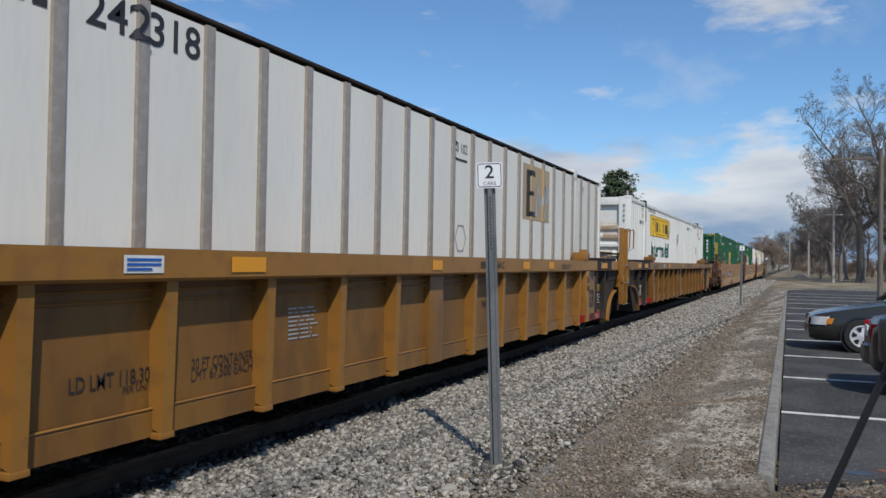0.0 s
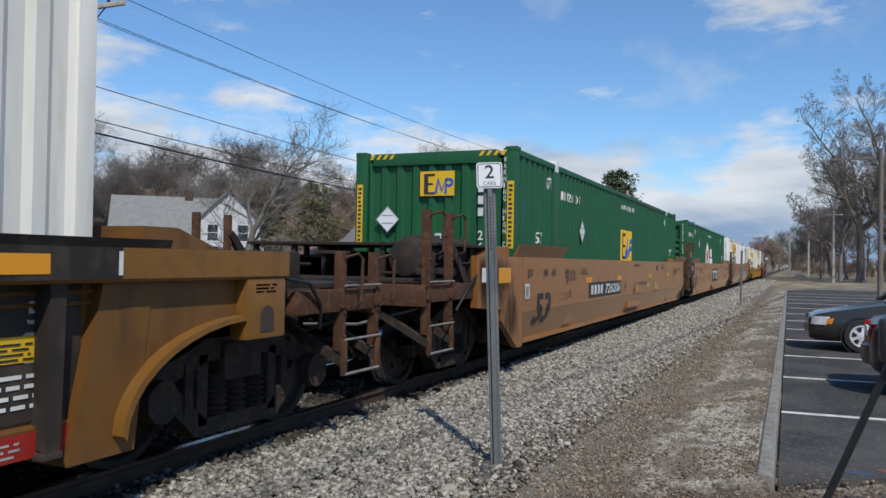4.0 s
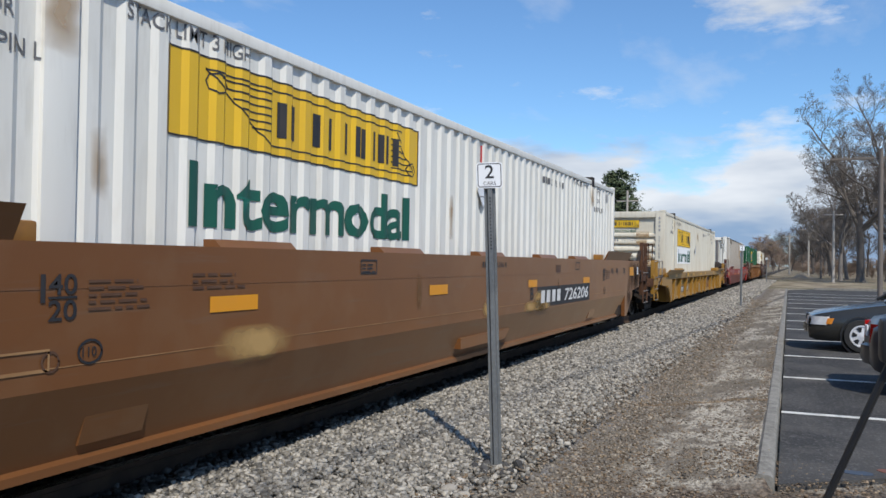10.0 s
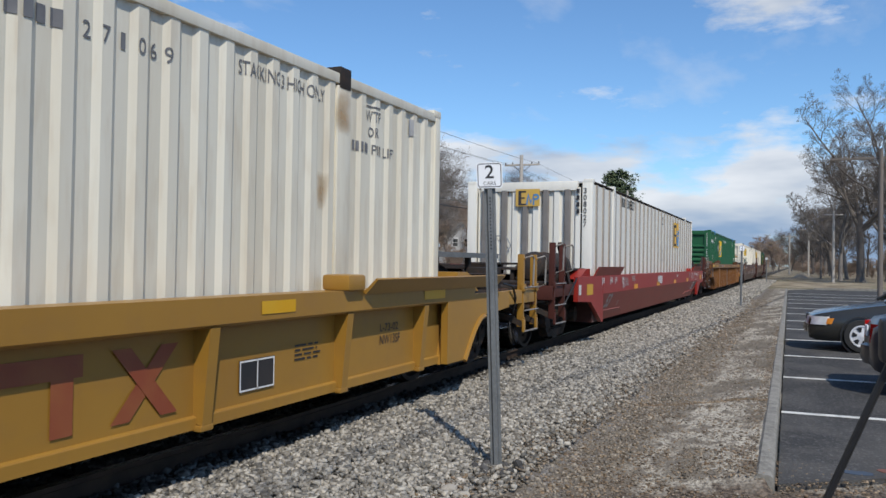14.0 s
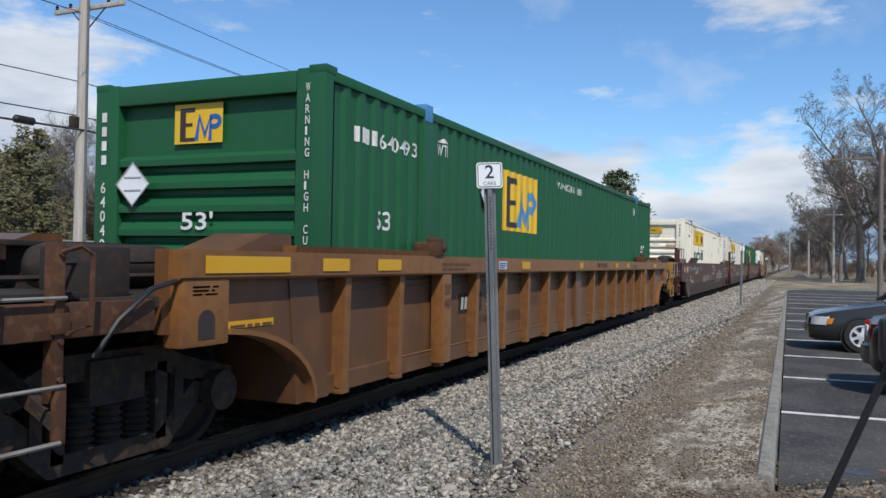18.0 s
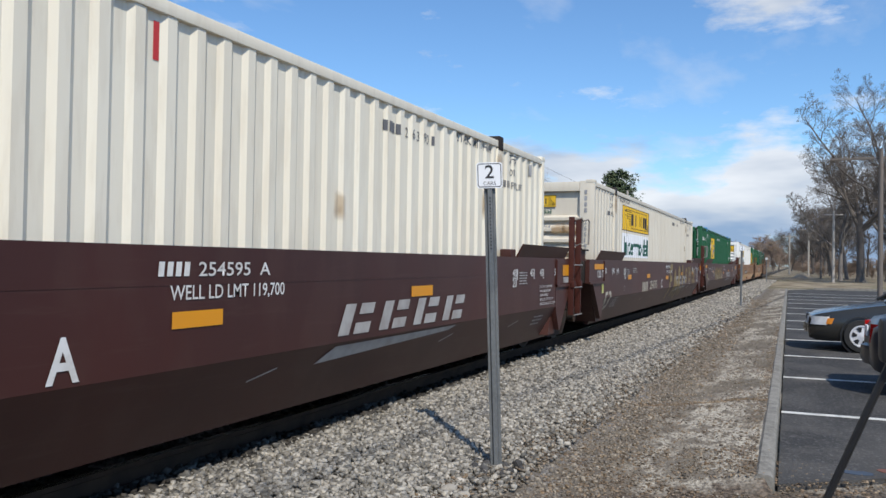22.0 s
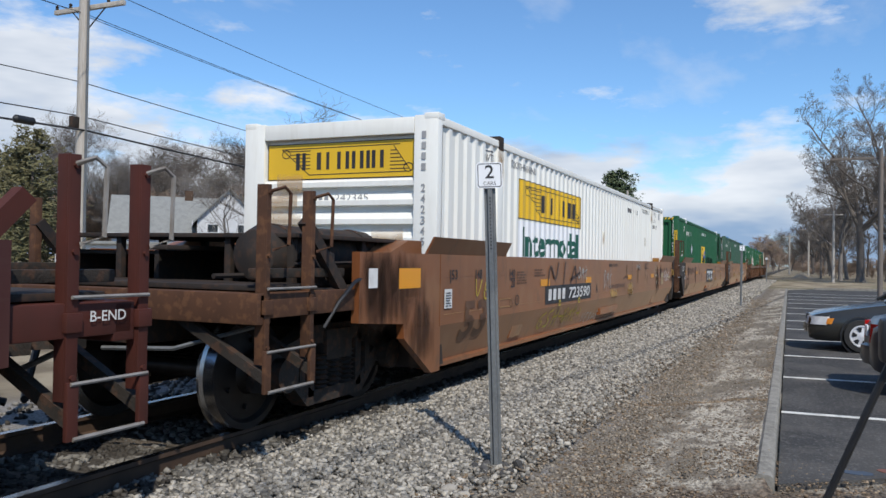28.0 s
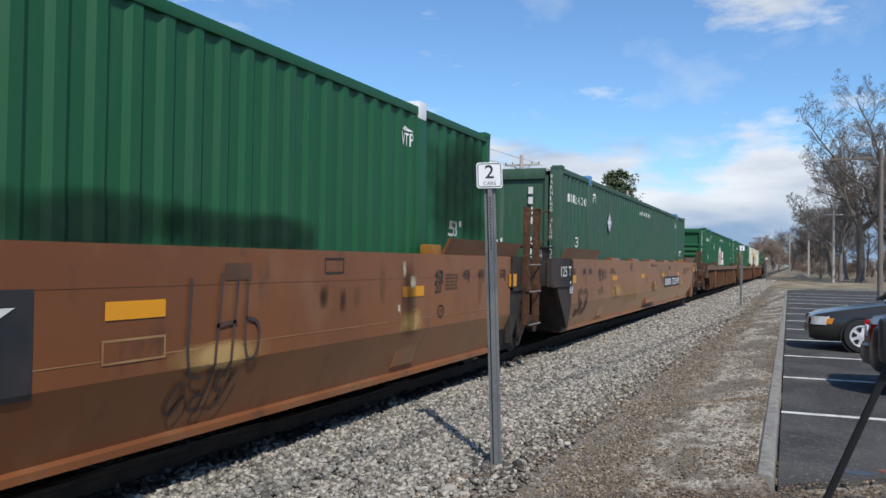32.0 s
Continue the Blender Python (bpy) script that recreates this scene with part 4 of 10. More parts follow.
def green_container(label, style="rows", paint=None, logo=None, number="640493", caution=False, house=False, end_emblem=True, pale=False, touched=False):
    root = thing("shipping_container", label, "container", "containers on the train")
    paint = paint or M["green"]
    container_shell(root, paint, style, lug=M["faded_blue"] if not pale else M["sign_white"])
    if logo:
        x, z, w, h, blue = logo
        emblem_square(root, x, z, w, h, M["yellow_mark"], M["black_mark"], blue)
    if house:
        x = -1.39
        bm = flat([((0, 0), (1.18, 0), (1.18, 0.66), (0.98, 0.80), (0.59, 0.96), (0.2, 0.80), (0, 0.66))])
        mark(root, "emblem_panel", bm, M["white_mark"], x, 1.42)
        for a in (0.24, 0.36, 0.66, 0.78):
            mark(root, "emblem_post", rects((a, 0.02, a + 0.09, 0.64)), M["red_mark"], x, 1.42, lift=0.008)
        for b in (0.26, 0.38):
            mark(root, "emblem_bar", rects((0.45, b, 0.66, b + 0.09)), M["red_mark"], x, 1.42, lift=0.008)
        mark_row(root, 0.38, 1.76, 0.78, 0.36, 3, M["white_mark"])
        mark_row(root, 0.08, 1.42, 1.40, 0.28, 5, M["white_mark"])
        bm = flat([[(0.2 * math.cos(a), 0.22 * math.sin(a)) for a in np.linspace(math.pi / 2, math.pi * 2.5, 7)[:-1]]])
        mark(root, "end_emblem", bm, M["white_mark"], -0.72, 2.50, face="front", lift=-0.055)
        mark(root, "end_emblem_bars", rects((-0.1, -0.13, -0.05, 0.13), (0.05, -0.13, 0.1, 0.13), (-0.05, -0.03, 0.05, 0.03)), M["red_mark"], -0.72, 2.50, face="front", lift=-0.052)
        mark_row(root, -0.42, 2.50, 0.36, 0.1, 4, M["white_mark"], False, "front", -0.055)
    if end_emblem:
        emblem_square(root, -0.36 if style == "rows" else -0.20, 2.42 if style == "rows" else 2.34, 0.55, 0.36, M["yellow_mark"], M["black_mark"], M["blue_mark"], False, "front", -0.055 if style == "rows" else 0.0)
    mark(root, "lettering", letters("WARNING HIGH CUBE", 0.11, 1.62, 0.008), M["white_mark"], -0.7 if not (logo and logo[0] < -2) else -1.0, 2.62, lift=0.006)
    wtp, num, ft = (-6.53, -5.66, -7.05) if caution else (-5.75, -7.55, -7.14)
    for x in (wtp, 5.6):
        mark(root, "lettering", letters("WTP", 0.13, 0.26, 0.008), M["white_mark"], x, 2.55, lift=0.006)
        mark(root, "mark_cap", flat([((0, 0), (0.26, 0), (0.13, 0.05))]), M["white_mark"], x, 2.70, lift=0.006)
    for x in (ft, 6.85):
        mark(root, "lettering", letters("53'", 0.17, 0.32, 0.014), M["white_mark"], x, 1.68, lift=0.006)
    mark_row(root, num, 2.45, 0.42, 0.14, 4, M["white_mark"])
    mark(root, "lettering", letters(number, 0.14, 0.75, 0.008), M["white_mark"], num + 0.48, 2.45, lift=0.006)
    diamond(root, -4.32, 1.97 if caution else 2.25, 0.2)
    if touched:
        for x, z, w, h in ((1.0, 1.40, 1.7, 0.42), (2.2, 1.40, 2.2, 0.36), (-0.6, 1.40, 1.4, 0.36), (6.2, 1.4, 1.9, 1.6)):
            mark(root, "touch_up", rects((0, 0, w, h)), M["green_film"], x, z, lift=0.012)
    if caution:
        for y0, w in ((-1.26, 0.1), (1.16, 0.1)):
            mark(root, "caution_strip", rects((0, 0, w, 0.95)), M["yellow_mark"], y0, 1.58, face="front")
            bm = bars(0.02, 0.03, w - 0.04, 0.9, 14, 2)
            mark(root, "caution_writing", bm, M["black_mark"], y0, 1.58, face="front", lift=0.007)
        bm = flat([((a, 0), (a + 0.05, 0), (a + 0.10, 0.07), (a + 0.05, 0.07)) for a in (0.0, 0.11, 0.22, 0.33)])
        mark(root, "hazard_stripes", bm, M["yellow_mark"], 0.72, 2.90, face="front")
        bm = flat([((a, 0), (a + 0.05, 0), (a + 0.10, 0.07), (a + 0.05, 0.07)) for a in (0.0, 0.11, 0.22, 0.33)])
        mark(root, "hazard_stripes", bm, M["yellow_mark"], -1.05, 2.90, face="front")
    mark(root, "lettering", column("WARNING HIGH CUBE", 0.07, 0.092), M["white_mark"], 1.10, 2.80, face="front")
    if style == "rows":
        mark(root, "lettering", column("|||| " + number, 0.1, 0.135), M["white_mark"], -1.2, 2.66, face="front")
        mark(root, "lettering", letters("53'", 0.15, 0.36, 0.014), M["white_mark"], -0.22, 1.64, face="front", lift=-0.005)
        diamond(root, -0.78, 2.06, 0.2, "front")
    else:
        mark(root, "lettering", column("|||| " + number, 0.13, 0.17), M["white_mark"], 0.72, 2.55, face="front", lift=0.0)
        mark(root, "lettering", letters("53'", 0.17, 0.42, 0.014), M["white_mark"], -0.15, 1.62, face="front", lift=0.0)
        if style == "vert":
            diamond(root, -0.72, 2.0, 0.19, "front")
    return root


def panel_container(label, number, emblem, faded):
    """A smooth white container with upright grey posts."""
    root = thing("shipping_container", label, "container", "containers on the train")
    container_shell(root, M["panel_white"], "posts", True, rail=M["deck"], lug=M["panel_white"])
    x, z, w, h = emblem
    emblem_square(root, x, z, w, h, M["pale_ochre"] if faded else M["ochre_mark"], M["black_mark"], M["pale_blue_grey"] if faded else M["faded_blue"], False, "side", 0.004)
    mark_row(root, -5.3, 2.68, 0.55, 0.2, 4, M["black_mark"], False, lift=0.004)
    mark(root, "lettering", letters(number, 0.2, 0.92, 0.012), M["black_mark"], -4.55, 2.68, False)
    mark(root, "lettering", letters("53 102", 0.11, 0.4, 0.0), M["black_mark"], 0.62, 2.66, False)
    mark(root, "small_writing", bars(0, 0, 0.42, 0.05, 1), M["black_mark"], 0.62, 2.56, False)
    bm = strokes([[(0.16 * math.cos(a), 0.17 * math.sin(a)) for a in np.linspace(0, 6.283, 7)]], 0.02)
    mark(root, "placard_outline", bm, M["grey_mark"], 0.85, 1.66, False)
    mark(root, "lettering", letters("WTP", 0.1, 0.3, 0.0), M["grey_mark"], 6.45, 2.68, False)
    emblem_square(root, -0.25, 2.50, 0.5, 0.34, M["ochre_mark"], M["black_mark"], M["faded_blue"], False, "front", 0.026)
    bm = bmesh.new()
    for x in (5.91, 6.19, 7.88):
        for k in range(38):
            lathe(bm, [(0.011, -1.284), (0.011, -1.274)], 6, "y", (x, 0, 0.6 + 0.06 * k))
    rv = part("rivets", bm, M["post_grey"], root)
    rv["kind"] = "stuff"
    m = bmesh.new()
    prism(m, [(-8.06, -0.07), (-8.10, -0.04), (-8.10, 0.04), (-8.06, 0.07)], 0.6, 2.82, "z")
    post_me = mesh_of("front_post", m, M["front_post"], False)
    for y in (-0.80, -0.36, 0.06, 0.50, 0.92):
        ob = new("front_post", post_me)
        ob.parent, ob.location = root, (0, y, 0)
    mark(root, "lettering", column("||||", 0.1, 0.13), M["black_mark"], 0.98, 2.74, face="front")
    mark(root, "lettering", column(number, 0.1, 0.13), M["black_mark"], 1.12, 2.74, face="front")
    bm = strokes([[(0.2 * math.cos(a), 0.22 * math.sin(a)) for a in np.linspace(0, 6.283, 7)]], 0.025)
    mark(root, "placard_outline", bm, M["grey_mark"], -0.55, 1.72, face="front", lift=0.0)
    return root


# ---- the train: well cars ----
WALL = -1.54


def truck(parent, x, wheels):
    """A two-axle truck under the parent at x. Its wheelsets turn."""
    root = new("truck")
    root.parent = parent
    root.location = (x, 0, 0)
    for s in (-1, 1):
        a, b = s * 1.08, s * 0.93
        bm = prism(bmesh.new(), [(-1.10, 0.60), (-1.10, 0.47), (-0.72, 0.54), (-0.36, 0.66), (0.36, 0.66), (0.72, 0.54), (1.10, 0.47), (1.10, 0.60), (0.62, 0.72), (0.38, 0.82), (-0.38, 0.82), (-0.62, 0.72)], a, b, "y")
        prism(bm, [(-0.88, 0.52), (-0.72, 0.56), (-0.38, 0.26), (0.38, 0.26), (0.72, 0.56), (0.88, 0.52), (0.46, 0.14), (-0.46, 0.14)], a, b, "y")
        for e in (-1, 1):
            box(bm, e * 0.40 - 0.055, e * 0.40 + 0.055, min(a, b), max(a, b), 0.20, 0.72, 0.012)
            box(bm, e * 1.05 - 0.05, e * 1.05 + 0.05, min(a, b), max(a, b), 0.34, 0.56, 0.012)
        for e in (-1, 1):
            lathe(bm, [(0.14, 0), (0.14, 0.10), (0.09, 0.13)], 14, "y", (e * 0.89, s * 1.06 if s > 0 else -1.19, 0.46))
            box(bm, e * 0.55 - 0.04, e * 0.55 + 0.04, min(s * 1.0, s * 1.09), max(s * 1.0, s * 1.09), 0.30, 0.66)
        part("side_frame", bm, M["truck_iron"], root)
        bm = bmesh.new()
        for dx in (-0.24, 0.0, 0.24):
            prof = []
            for k in range(15):
                prof.append((0.060 if k % 2 else 0.095, 0.27 + 0.021 * k))
            lathe(bm, prof, 12, "z", (dx * 0.9, s * 1.03, 0))
        part("spring_nest", bm, M["truck_iron"], root)
    part("bolster", box(bmesh.new(), -0.22, 0.22, -1.12, 1.12, 0.50, 0.78, 0.03), M["truck_iron"], root)
    bm = bmesh.new()
    tube(bm, [(-0.55, -0.9, 0.42), (0.55, -0.9, 0.42)], 0.03)
    tube(bm, [(-0.55, 0.9, 0.42), (0.55, 0.9, 0.42)], 0.03)
    for e in (-0.42, 0.42):
        box(bm, e - 0.05, e + 0.05, -0.95, 0.95, 0.38, 0.48)
    part("brake_beam", bm, M["truck_iron"], root)
    for e, k in ((-1, 0), (1, 1)):
        ob = new("wheelset", wheel_mesh)
        ob.parent = root
        ob.location = (e * 0.89, 0, 0.455)
        wheels[k].append(ob)
    return root


def make_wheel_mesh():
    bm = bmesh.new()
    for s in (-1, 1):
        prof = [(0.09, s * 0.62), (0.16, s * 0.66), (0.36, s * 0.72), (0.40, s * 0.675), (0.485, s * 0.675), (0.487, s * 0.70), (0.458, s * 0.715), (0.452, s * 0.81), (0.40, s * 0.81), (0.37, s * 0.775), (0.17, s * 0.80), (0.12, s * 0.86), (0.07, s * 0.86)]
        lathe(bm, prof, 36, "y")
        for k in range(6):
            a = k * math.pi / 3
            lathe(bm, [(0.022, s * 0.79), (0.022, s * 0.815)], 8, "y", (0.27 * math.cos(a), 0, 0.27 * math.sin(a)))
    lathe(bm, [(0.08, -1.16), (0.08, 1.16)], 14, "y")
    for f in bm.faces:
        c = f.calc_center_median()
        r = math.hypot(c.x, c.z)
        f.material_index = 1 if r > 0.43 and 0.67 < abs(c.y) < 0.812 else 0
    me = mesh_of("wheelset", bm, M["wheel_steel"])
    me.materials.append(M["tread"])
    return me


wheel_mesh = make_wheel_mesh()


def side_outline(kind, top, bend, low):
    """Cross-section of a near side wall, in y and z."""
    y = WALL
    if kind == "plain":
        return [(y, top), (y, bend), (y + 0.25, low - 0.03), (y + 0.32, low - 0.03), (y + 0.28, low + 0.10), (y + 0.06, bend), (y + 0.06, top - 0.06), (y + 0.16, top - 0.06), (y + 0.16, top)]
    if kind == "smooth":
        return [(y, top), (y, bend), (y + 0.165, low + 0.06), (y + 0.125, low + 0.045), (y + 0.125, low), (y + 0.26, low), (y + 0.26, low + 0.10), (y + 0.24, low + 0.13), (y + 0.06, bend), (y + 0.06, top - 0.06), (y + 0.16, top - 0.06), (y + 0.16, top)]
    if kind == "yellow":
        return [(y + 0.14, top - 0.12), (y + 0.14, low + 0.085), (y + 0.118, low + 0.078), (y + 0.112, low + 0.07), (y + 0.112, low), (y + 0.22, low), (y + 0.22, low + 0.20), (y + 0.18, low + 0.3), (y + 0.18, top - 0.12)]
    return [(y + 0.17, top - 0.12), (y + 0.17, low + 0.16), (y + 0.145, low + 0.155), (y + 0.14, low + 0.145), (y + 0.14, low), (y + 0.24, low), (y + 0.24, low + 0.20), (y + 0.225, low + 0.3), (y + 0.225, top - 0.12)]


def mirror(points, s):
    return points if s < 0 else [(-a, b) for a, b in points][::-1]


def climb(root, e, xs, low, high, mat, rungs, y=-1.56, loop=True):
    """A corner ladder: two angle posts, rungs and grab irons."""
    w = 0.030 if high > 2.0 else 0.036 if mat is M["maroon_post"] else 0.026
    for x in xs:
        bm = box(bmesh.new(), x - w, x + w, y - 0.012, y + 0.004, low, high, 0.003)
        box(bm, x - w, x - w + 0.014, y + 0.004, y + 0.075, low, high, 0.003)
        for z in (high - 0.06, high - 0.5, low + 0.12, 1.05):
            lathe(bm, [(0.016, y - 0.028), (0.016, y - 0.012)], 6, "y", (x, 0, z))
        box(bm, x - 0.05, x + 0.05, y - 0.03, y + 0.02, 1.0, 1.10, 0.006)
        part("ladder_post", bm, mat, root)
        if loop:
            bm = tube(bmesh.new(), [(x, y - 0.02, high - 0.05), (x + 0.03, y - 0.12, high - 0.02), (x + 0.10, y - 0.12, high - 0.06), (x + 0.10, y - 0.11, high - 0.42), (x + 0.03, y - 0.02, high - 0.46)], 0.014, 6)
            part("grab_iron", bm, M["bare_bar"] if mat is M["maroon_post"] or mat is M["yellow"] else mat, root)
    for z in rungs:
        bm = tube(bmesh.new(), [(xs[0] - 0.02, y - 0.03, z), (xs[1] + 0.02, y - 0.03, z)], 0.011, 6)
        part("rung", bm, M["bare_bar"], root)


def hand_brake(root, x, y, z, mat):
    bm = bmesh.new()
    ring = [(x, y + 0.27 * math.cos(a), z + 0.27 * math.sin(a)) for a in np.linspace(0, 2 * math.pi, 19)]
    tube(bm, ring, 0.02, 6)
    for k in range(5):
        a = k * 2 * math.pi / 5
        tube(bm, [(x + 0.03, y, z), (x, y + 0.26 * math.cos(a), z + 0.26 * math.sin(a))], 0.014, 5)
    part("brake_wheel", bm, M["truck_iron"], root)
    bm = box(bmesh.new(), x + 0.02, x + 0.30, y - 0.2, y + 0.2, z - 0.28, z + 0.2, 0.04)
    part("brake_housing", bm, mat, root)


def joint_end(root, st, e, ladder):
    top, low = st["top"], st["low"]
    a1 = 7.93 if e < 0 else 8.13
    a0 = 8.42 if e > 0 and st["name"] in ("tan", "dusk", "orange") else 8.10
    for s in (-1, 1):
        pts = [(8.10, top), (9.25, top), (9.25, 1.03), (8.97, 1.03), (8.36, low), (8.10, low)] if st["kind"] != "smooth" else [(8.10, top), (9.25, top), (9.25, 1.03), (8.97, 1.03), (max(8.36, a0 + 0.03), 0.36), (max(8.30, a0), 0.36), (a0, st["bend"]), (a0, top)][1:]
        if st["kind"] == "ribbed":
            pts = [(a1, top - 0.15), (9.25, top - 0.15), (9.25, 0.90)] + [(a1 + 0.78 * (1 - math.cos(a)), low - 0.08 + 0.58 * math.sin(a)) for a in np.linspace(1.5, 0.0, 8)]
        pts = [(e * a, b) for a, b in pts]
        wall = (1.38, 1.34) if st["kind"] == "ribbed" else (1.545, 1.47)
        part("end_panel", prism(bmesh.new(), pts, s * wall[0], s * wall[1], "y"), st["end"], root)
        bm = bmesh.new()
        if st["kind"] == "ribbed":
            line = [(a1 + 0.78 * (1 - math.cos(a)), low - 0.08 + 0.58 * math.sin(a)) for a in np.linspace(0.0, 1.5, 10)]
            prism(bm, [(e * a, b) for a, b in line] + [(e * (a - 0.03), b + 0.025) for a, b in line[::-1]], s * 1.52, s * 1.35, "y")
            box(bm, min(e * 9.18, e * 9.25), max(e * 9.18, e * 9.25), min(s * 1.52, s * 1.35), max(s * 1.52, s * 1.35), 0.90, top - 0.15, 0.01)
            part("arch_flange", bm, st["chord"], root)
            part("chord_end", box(bmesh.new(), min(e * 8.7, e * 9.25), max(e * 8.7, e * 9.25), min(s * 1.535, s * 1.36), max(s * 1.535, s * 1.36), top - 0.185, top - 0.003, 0.01), st["chord"], root)
            continue
        box(bm, min(e * a0, e * (a0 + 0.03)), max(e * a0, e * (a0 + 0.03)), min(s * 1.57, s * 1.54), max(s * 1.57, s * 1.54), 1.03, top - 0.02)
        box(bm, min(e * a0, e * 9.25), max(e * a0, e * 9.25), min(s * 1.57, s * 1.54), max(s * 1.57, s * 1.54), 1.02, 1.06)
        part("panel_frame", bm, st["end"], root)
    part("end_deck", box(bmesh.new(), min(e * 8.28, e * 9.32), max(e * 8.28, e * 9.32), -1.46, 1.46, 1.04, top - 0.03, 0.02), M["deck"], root)
    bm = prism(bmesh.new(), [(e * 8.0, 0.3), (e * 8.3, 1.04), (e * 8.9, 1.04), (e * 8.35, 0.3)], -1.46, 1.46, "y")
    # on ribbed cars the dark material stands in for shade inside the arch
    part("end_bulkhead", bm, st["end"] if st["kind"] != "ribbed" else M["deck"], root)
    part("pivot_beam", box(bmesh.new(), min(e * 9.0, e * 9.72), max(e * 9.0, e * 9.72), -0.34, 0.34, 0.80, 1.16, 0.04), M["truck_iron"], root)
    part("walkway", box(bmesh.new(), min(e * 8.30, e * 9.30), max(e * 8.30, e * 9.30), -1.30, 1.30, top + 0.16, top + 0.19, 0.008), M["deck"], root)
    for s in (-1, 1):
        part("walkway_bracket", box(bmesh.new(), min(e * 8.4, e * 9.1), max(e * 8.4, e * 9.1), min(s * 1.26, s * 1.22), max(s * 1.26, s * 1.22), top - 0.03, top + 0.16), st["end"], root)
    xx = e * 8.95 - 0.15
    bm = flat([((a + k, b), (a + k + 0.035, b), (a + k + 0.05, b + 0.055), (a + k + 0.015, b + 0.055)) for a in (xx,) for k in (0, 0.065, 0.13, 0.195) for b in (top + 0.01, top + 0.085)])
    part("grip_slots", drape(bm, 0, 0, -1.264), M["white_mark"], root, smooth=False)
    if ladder:
        climb(root, e, (8.84, 9.28) if st["name"] == "maroon" else (8.92, 9.36), 0.56, 2.13, M["maroon_post"] if st["name"] == "maroon" else st["chord"] if st["kind"] == "ribbed" else M["rust_post"], (1.36, 1.0, 0.56), y=-1.62)


def coupler_end(root, st, e, brake=False):
    top, low = st["top"], st["low"]
    deck = min(top - 0.12, 1.15)
    body, post = st["body"], st["post"] if e < 0 else st.get("rear_post", st["post"])
    X = lambda a, b: (min(e * a, e * b), max(e * a, e * b))
    for s in (-1, 1):
        if st["kind"] == "yellow":
            pts = [(8.0, deck)] + [(9.95, deck), (9.95, deck - 0.20), (9.4, deck - 0.24)] + [(8.46 + 0.60 * t, low + 0.46 * math.sin(t * 1.57)) for t in (1.0, 0.75, 0.5, 0.25, 0.0)] + [(8.0, low)]
        else:
            half = st.get("half", 8.30) - 0.02
            if st["kind"] == "ribbed":
                pts = [(8.28, top), (9.85, top), (9.85, deck - 0.22)] + [(8.32 + 1.1 * (1 - math.cos(a)), low + 0.60 * math.sin(a)) for a in np.linspace(1.5, 0.0, 8)]
            elif st["name"] == "red":
                pts = [(half, top), (9.85, top), (9.85, 0.74), (8.90, 0.70), (8.02, low), (half, low)]
            elif st["name"] == "maroon":
                pts = [(half, top), (10.47, top), (10.47, 0.87), (9.28, 0.80), (9.26, 0.66), (8.66, low), (half, low)]
            else:
                pts = [(half, top), (9.95, top), (9.95, 0.86), (9.12, 0.80), (9.10, 0.66), (8.48, low), (half, low)]
        pts = [(e * a, b) for a, b in pts]
        if st["kind"] == "ribbed":
            part("end_arch", prism(bmesh.new(), pts, s * 1.44, s * 1.38, "y"), body, root)
            line = [(8.32 + 1.1 * (1 - math.cos(a)), low + 0.60 * math.sin(a)) for a in np.linspace(0.0, 1.5, 10)]
            band = [(e * a, b) for a, b in line] + [(e * (a - 0.03), b + 0.03) for a, b in line[::-1]]
            part("arch_flange", prism(bmesh.new(), band, s * 1.535, s * 1.38, "y"), st["chord"], root)
            bm = box(bmesh.new(), *X(9.34, 9.78), min(s * 1.53, s * 1.38), max(s * 1.53, s * 1.38), 0.84, top - 0.18, 0.025)
            cast = part("end_casting", bm, st["chord"], root)
            slot = [(e * 9.56 + 0.075 * math.cos(a), 1.0 + 0.07 * math.sin(a)) for a in np.linspace(0, math.pi, 7)] + [(e * 9.56 - 0.075, 0.89), (e * 9.56 + 0.075, 0.89)]
            part("slot", prism(bmesh.new(), slot, s * 1.536, s * 1.46, "y"), M["grime"], cast)
            part("notice", drape(lines_of(0.26, 0.07, 3, 2), e * 9.56 - 0.13, 1.16, -1.533), M["black_mark"], root, smooth=False)
        else:
            part("end_arch", prism(bmesh.new(), pts, s * 1.535, s * 1.46, "y"), body, root)
        if st["kind"] == "yellow":
            part("platform_beam", box(bmesh.new(), *X(10.0, 11.2), min(s * 1.36, s * 1.30), max(s * 1.36, s * 1.30), deck - 0.20, deck + 0.02, 0.01), M["rust_post"], root)
            bm = bmesh.new()
            rim = [(e * (8.46 + 0.60 * t), s * 1.545, low - 0.01 + 0.46 * math.sin(t * 1.57)) for t in np.linspace(0, 1, 9)]
            tube(bm, rim, 0.03, 6)
            part("arch_rim", bm, body, root)
        part("side_step", box(bmesh.new(), *X(9.96 if st["name"] != "maroon" else 10.48, 11.25), min(s * 1.5, s * 1.38), max(s * 1.5, s * 1.36), deck - 0.18, deck, 0.012), post, root)
    part("end_bulkhead", prism(bmesh.new(), [(e * 8.0, 0.3), (e * 8.25, top), (e * 8.6, top), (e * 8.45, 0.3)], -1.45, 1.45, "y"), st["end"], root)
    part("center_sill", box(bmesh.new(), *X(8.4, 11.15), -0.34, 0.34, 0.72, deck - 0.04, 0.03), M["deck"], root)
    part("end_sill", box(bmesh.new(), *X(11.12, 11.27), -1.5, 1.5, deck - 0.22, deck, 0.015), M["deck"] if st["name"] == "dusk" else M["rust_post"] if st["kind"] != "smooth" else post, root)
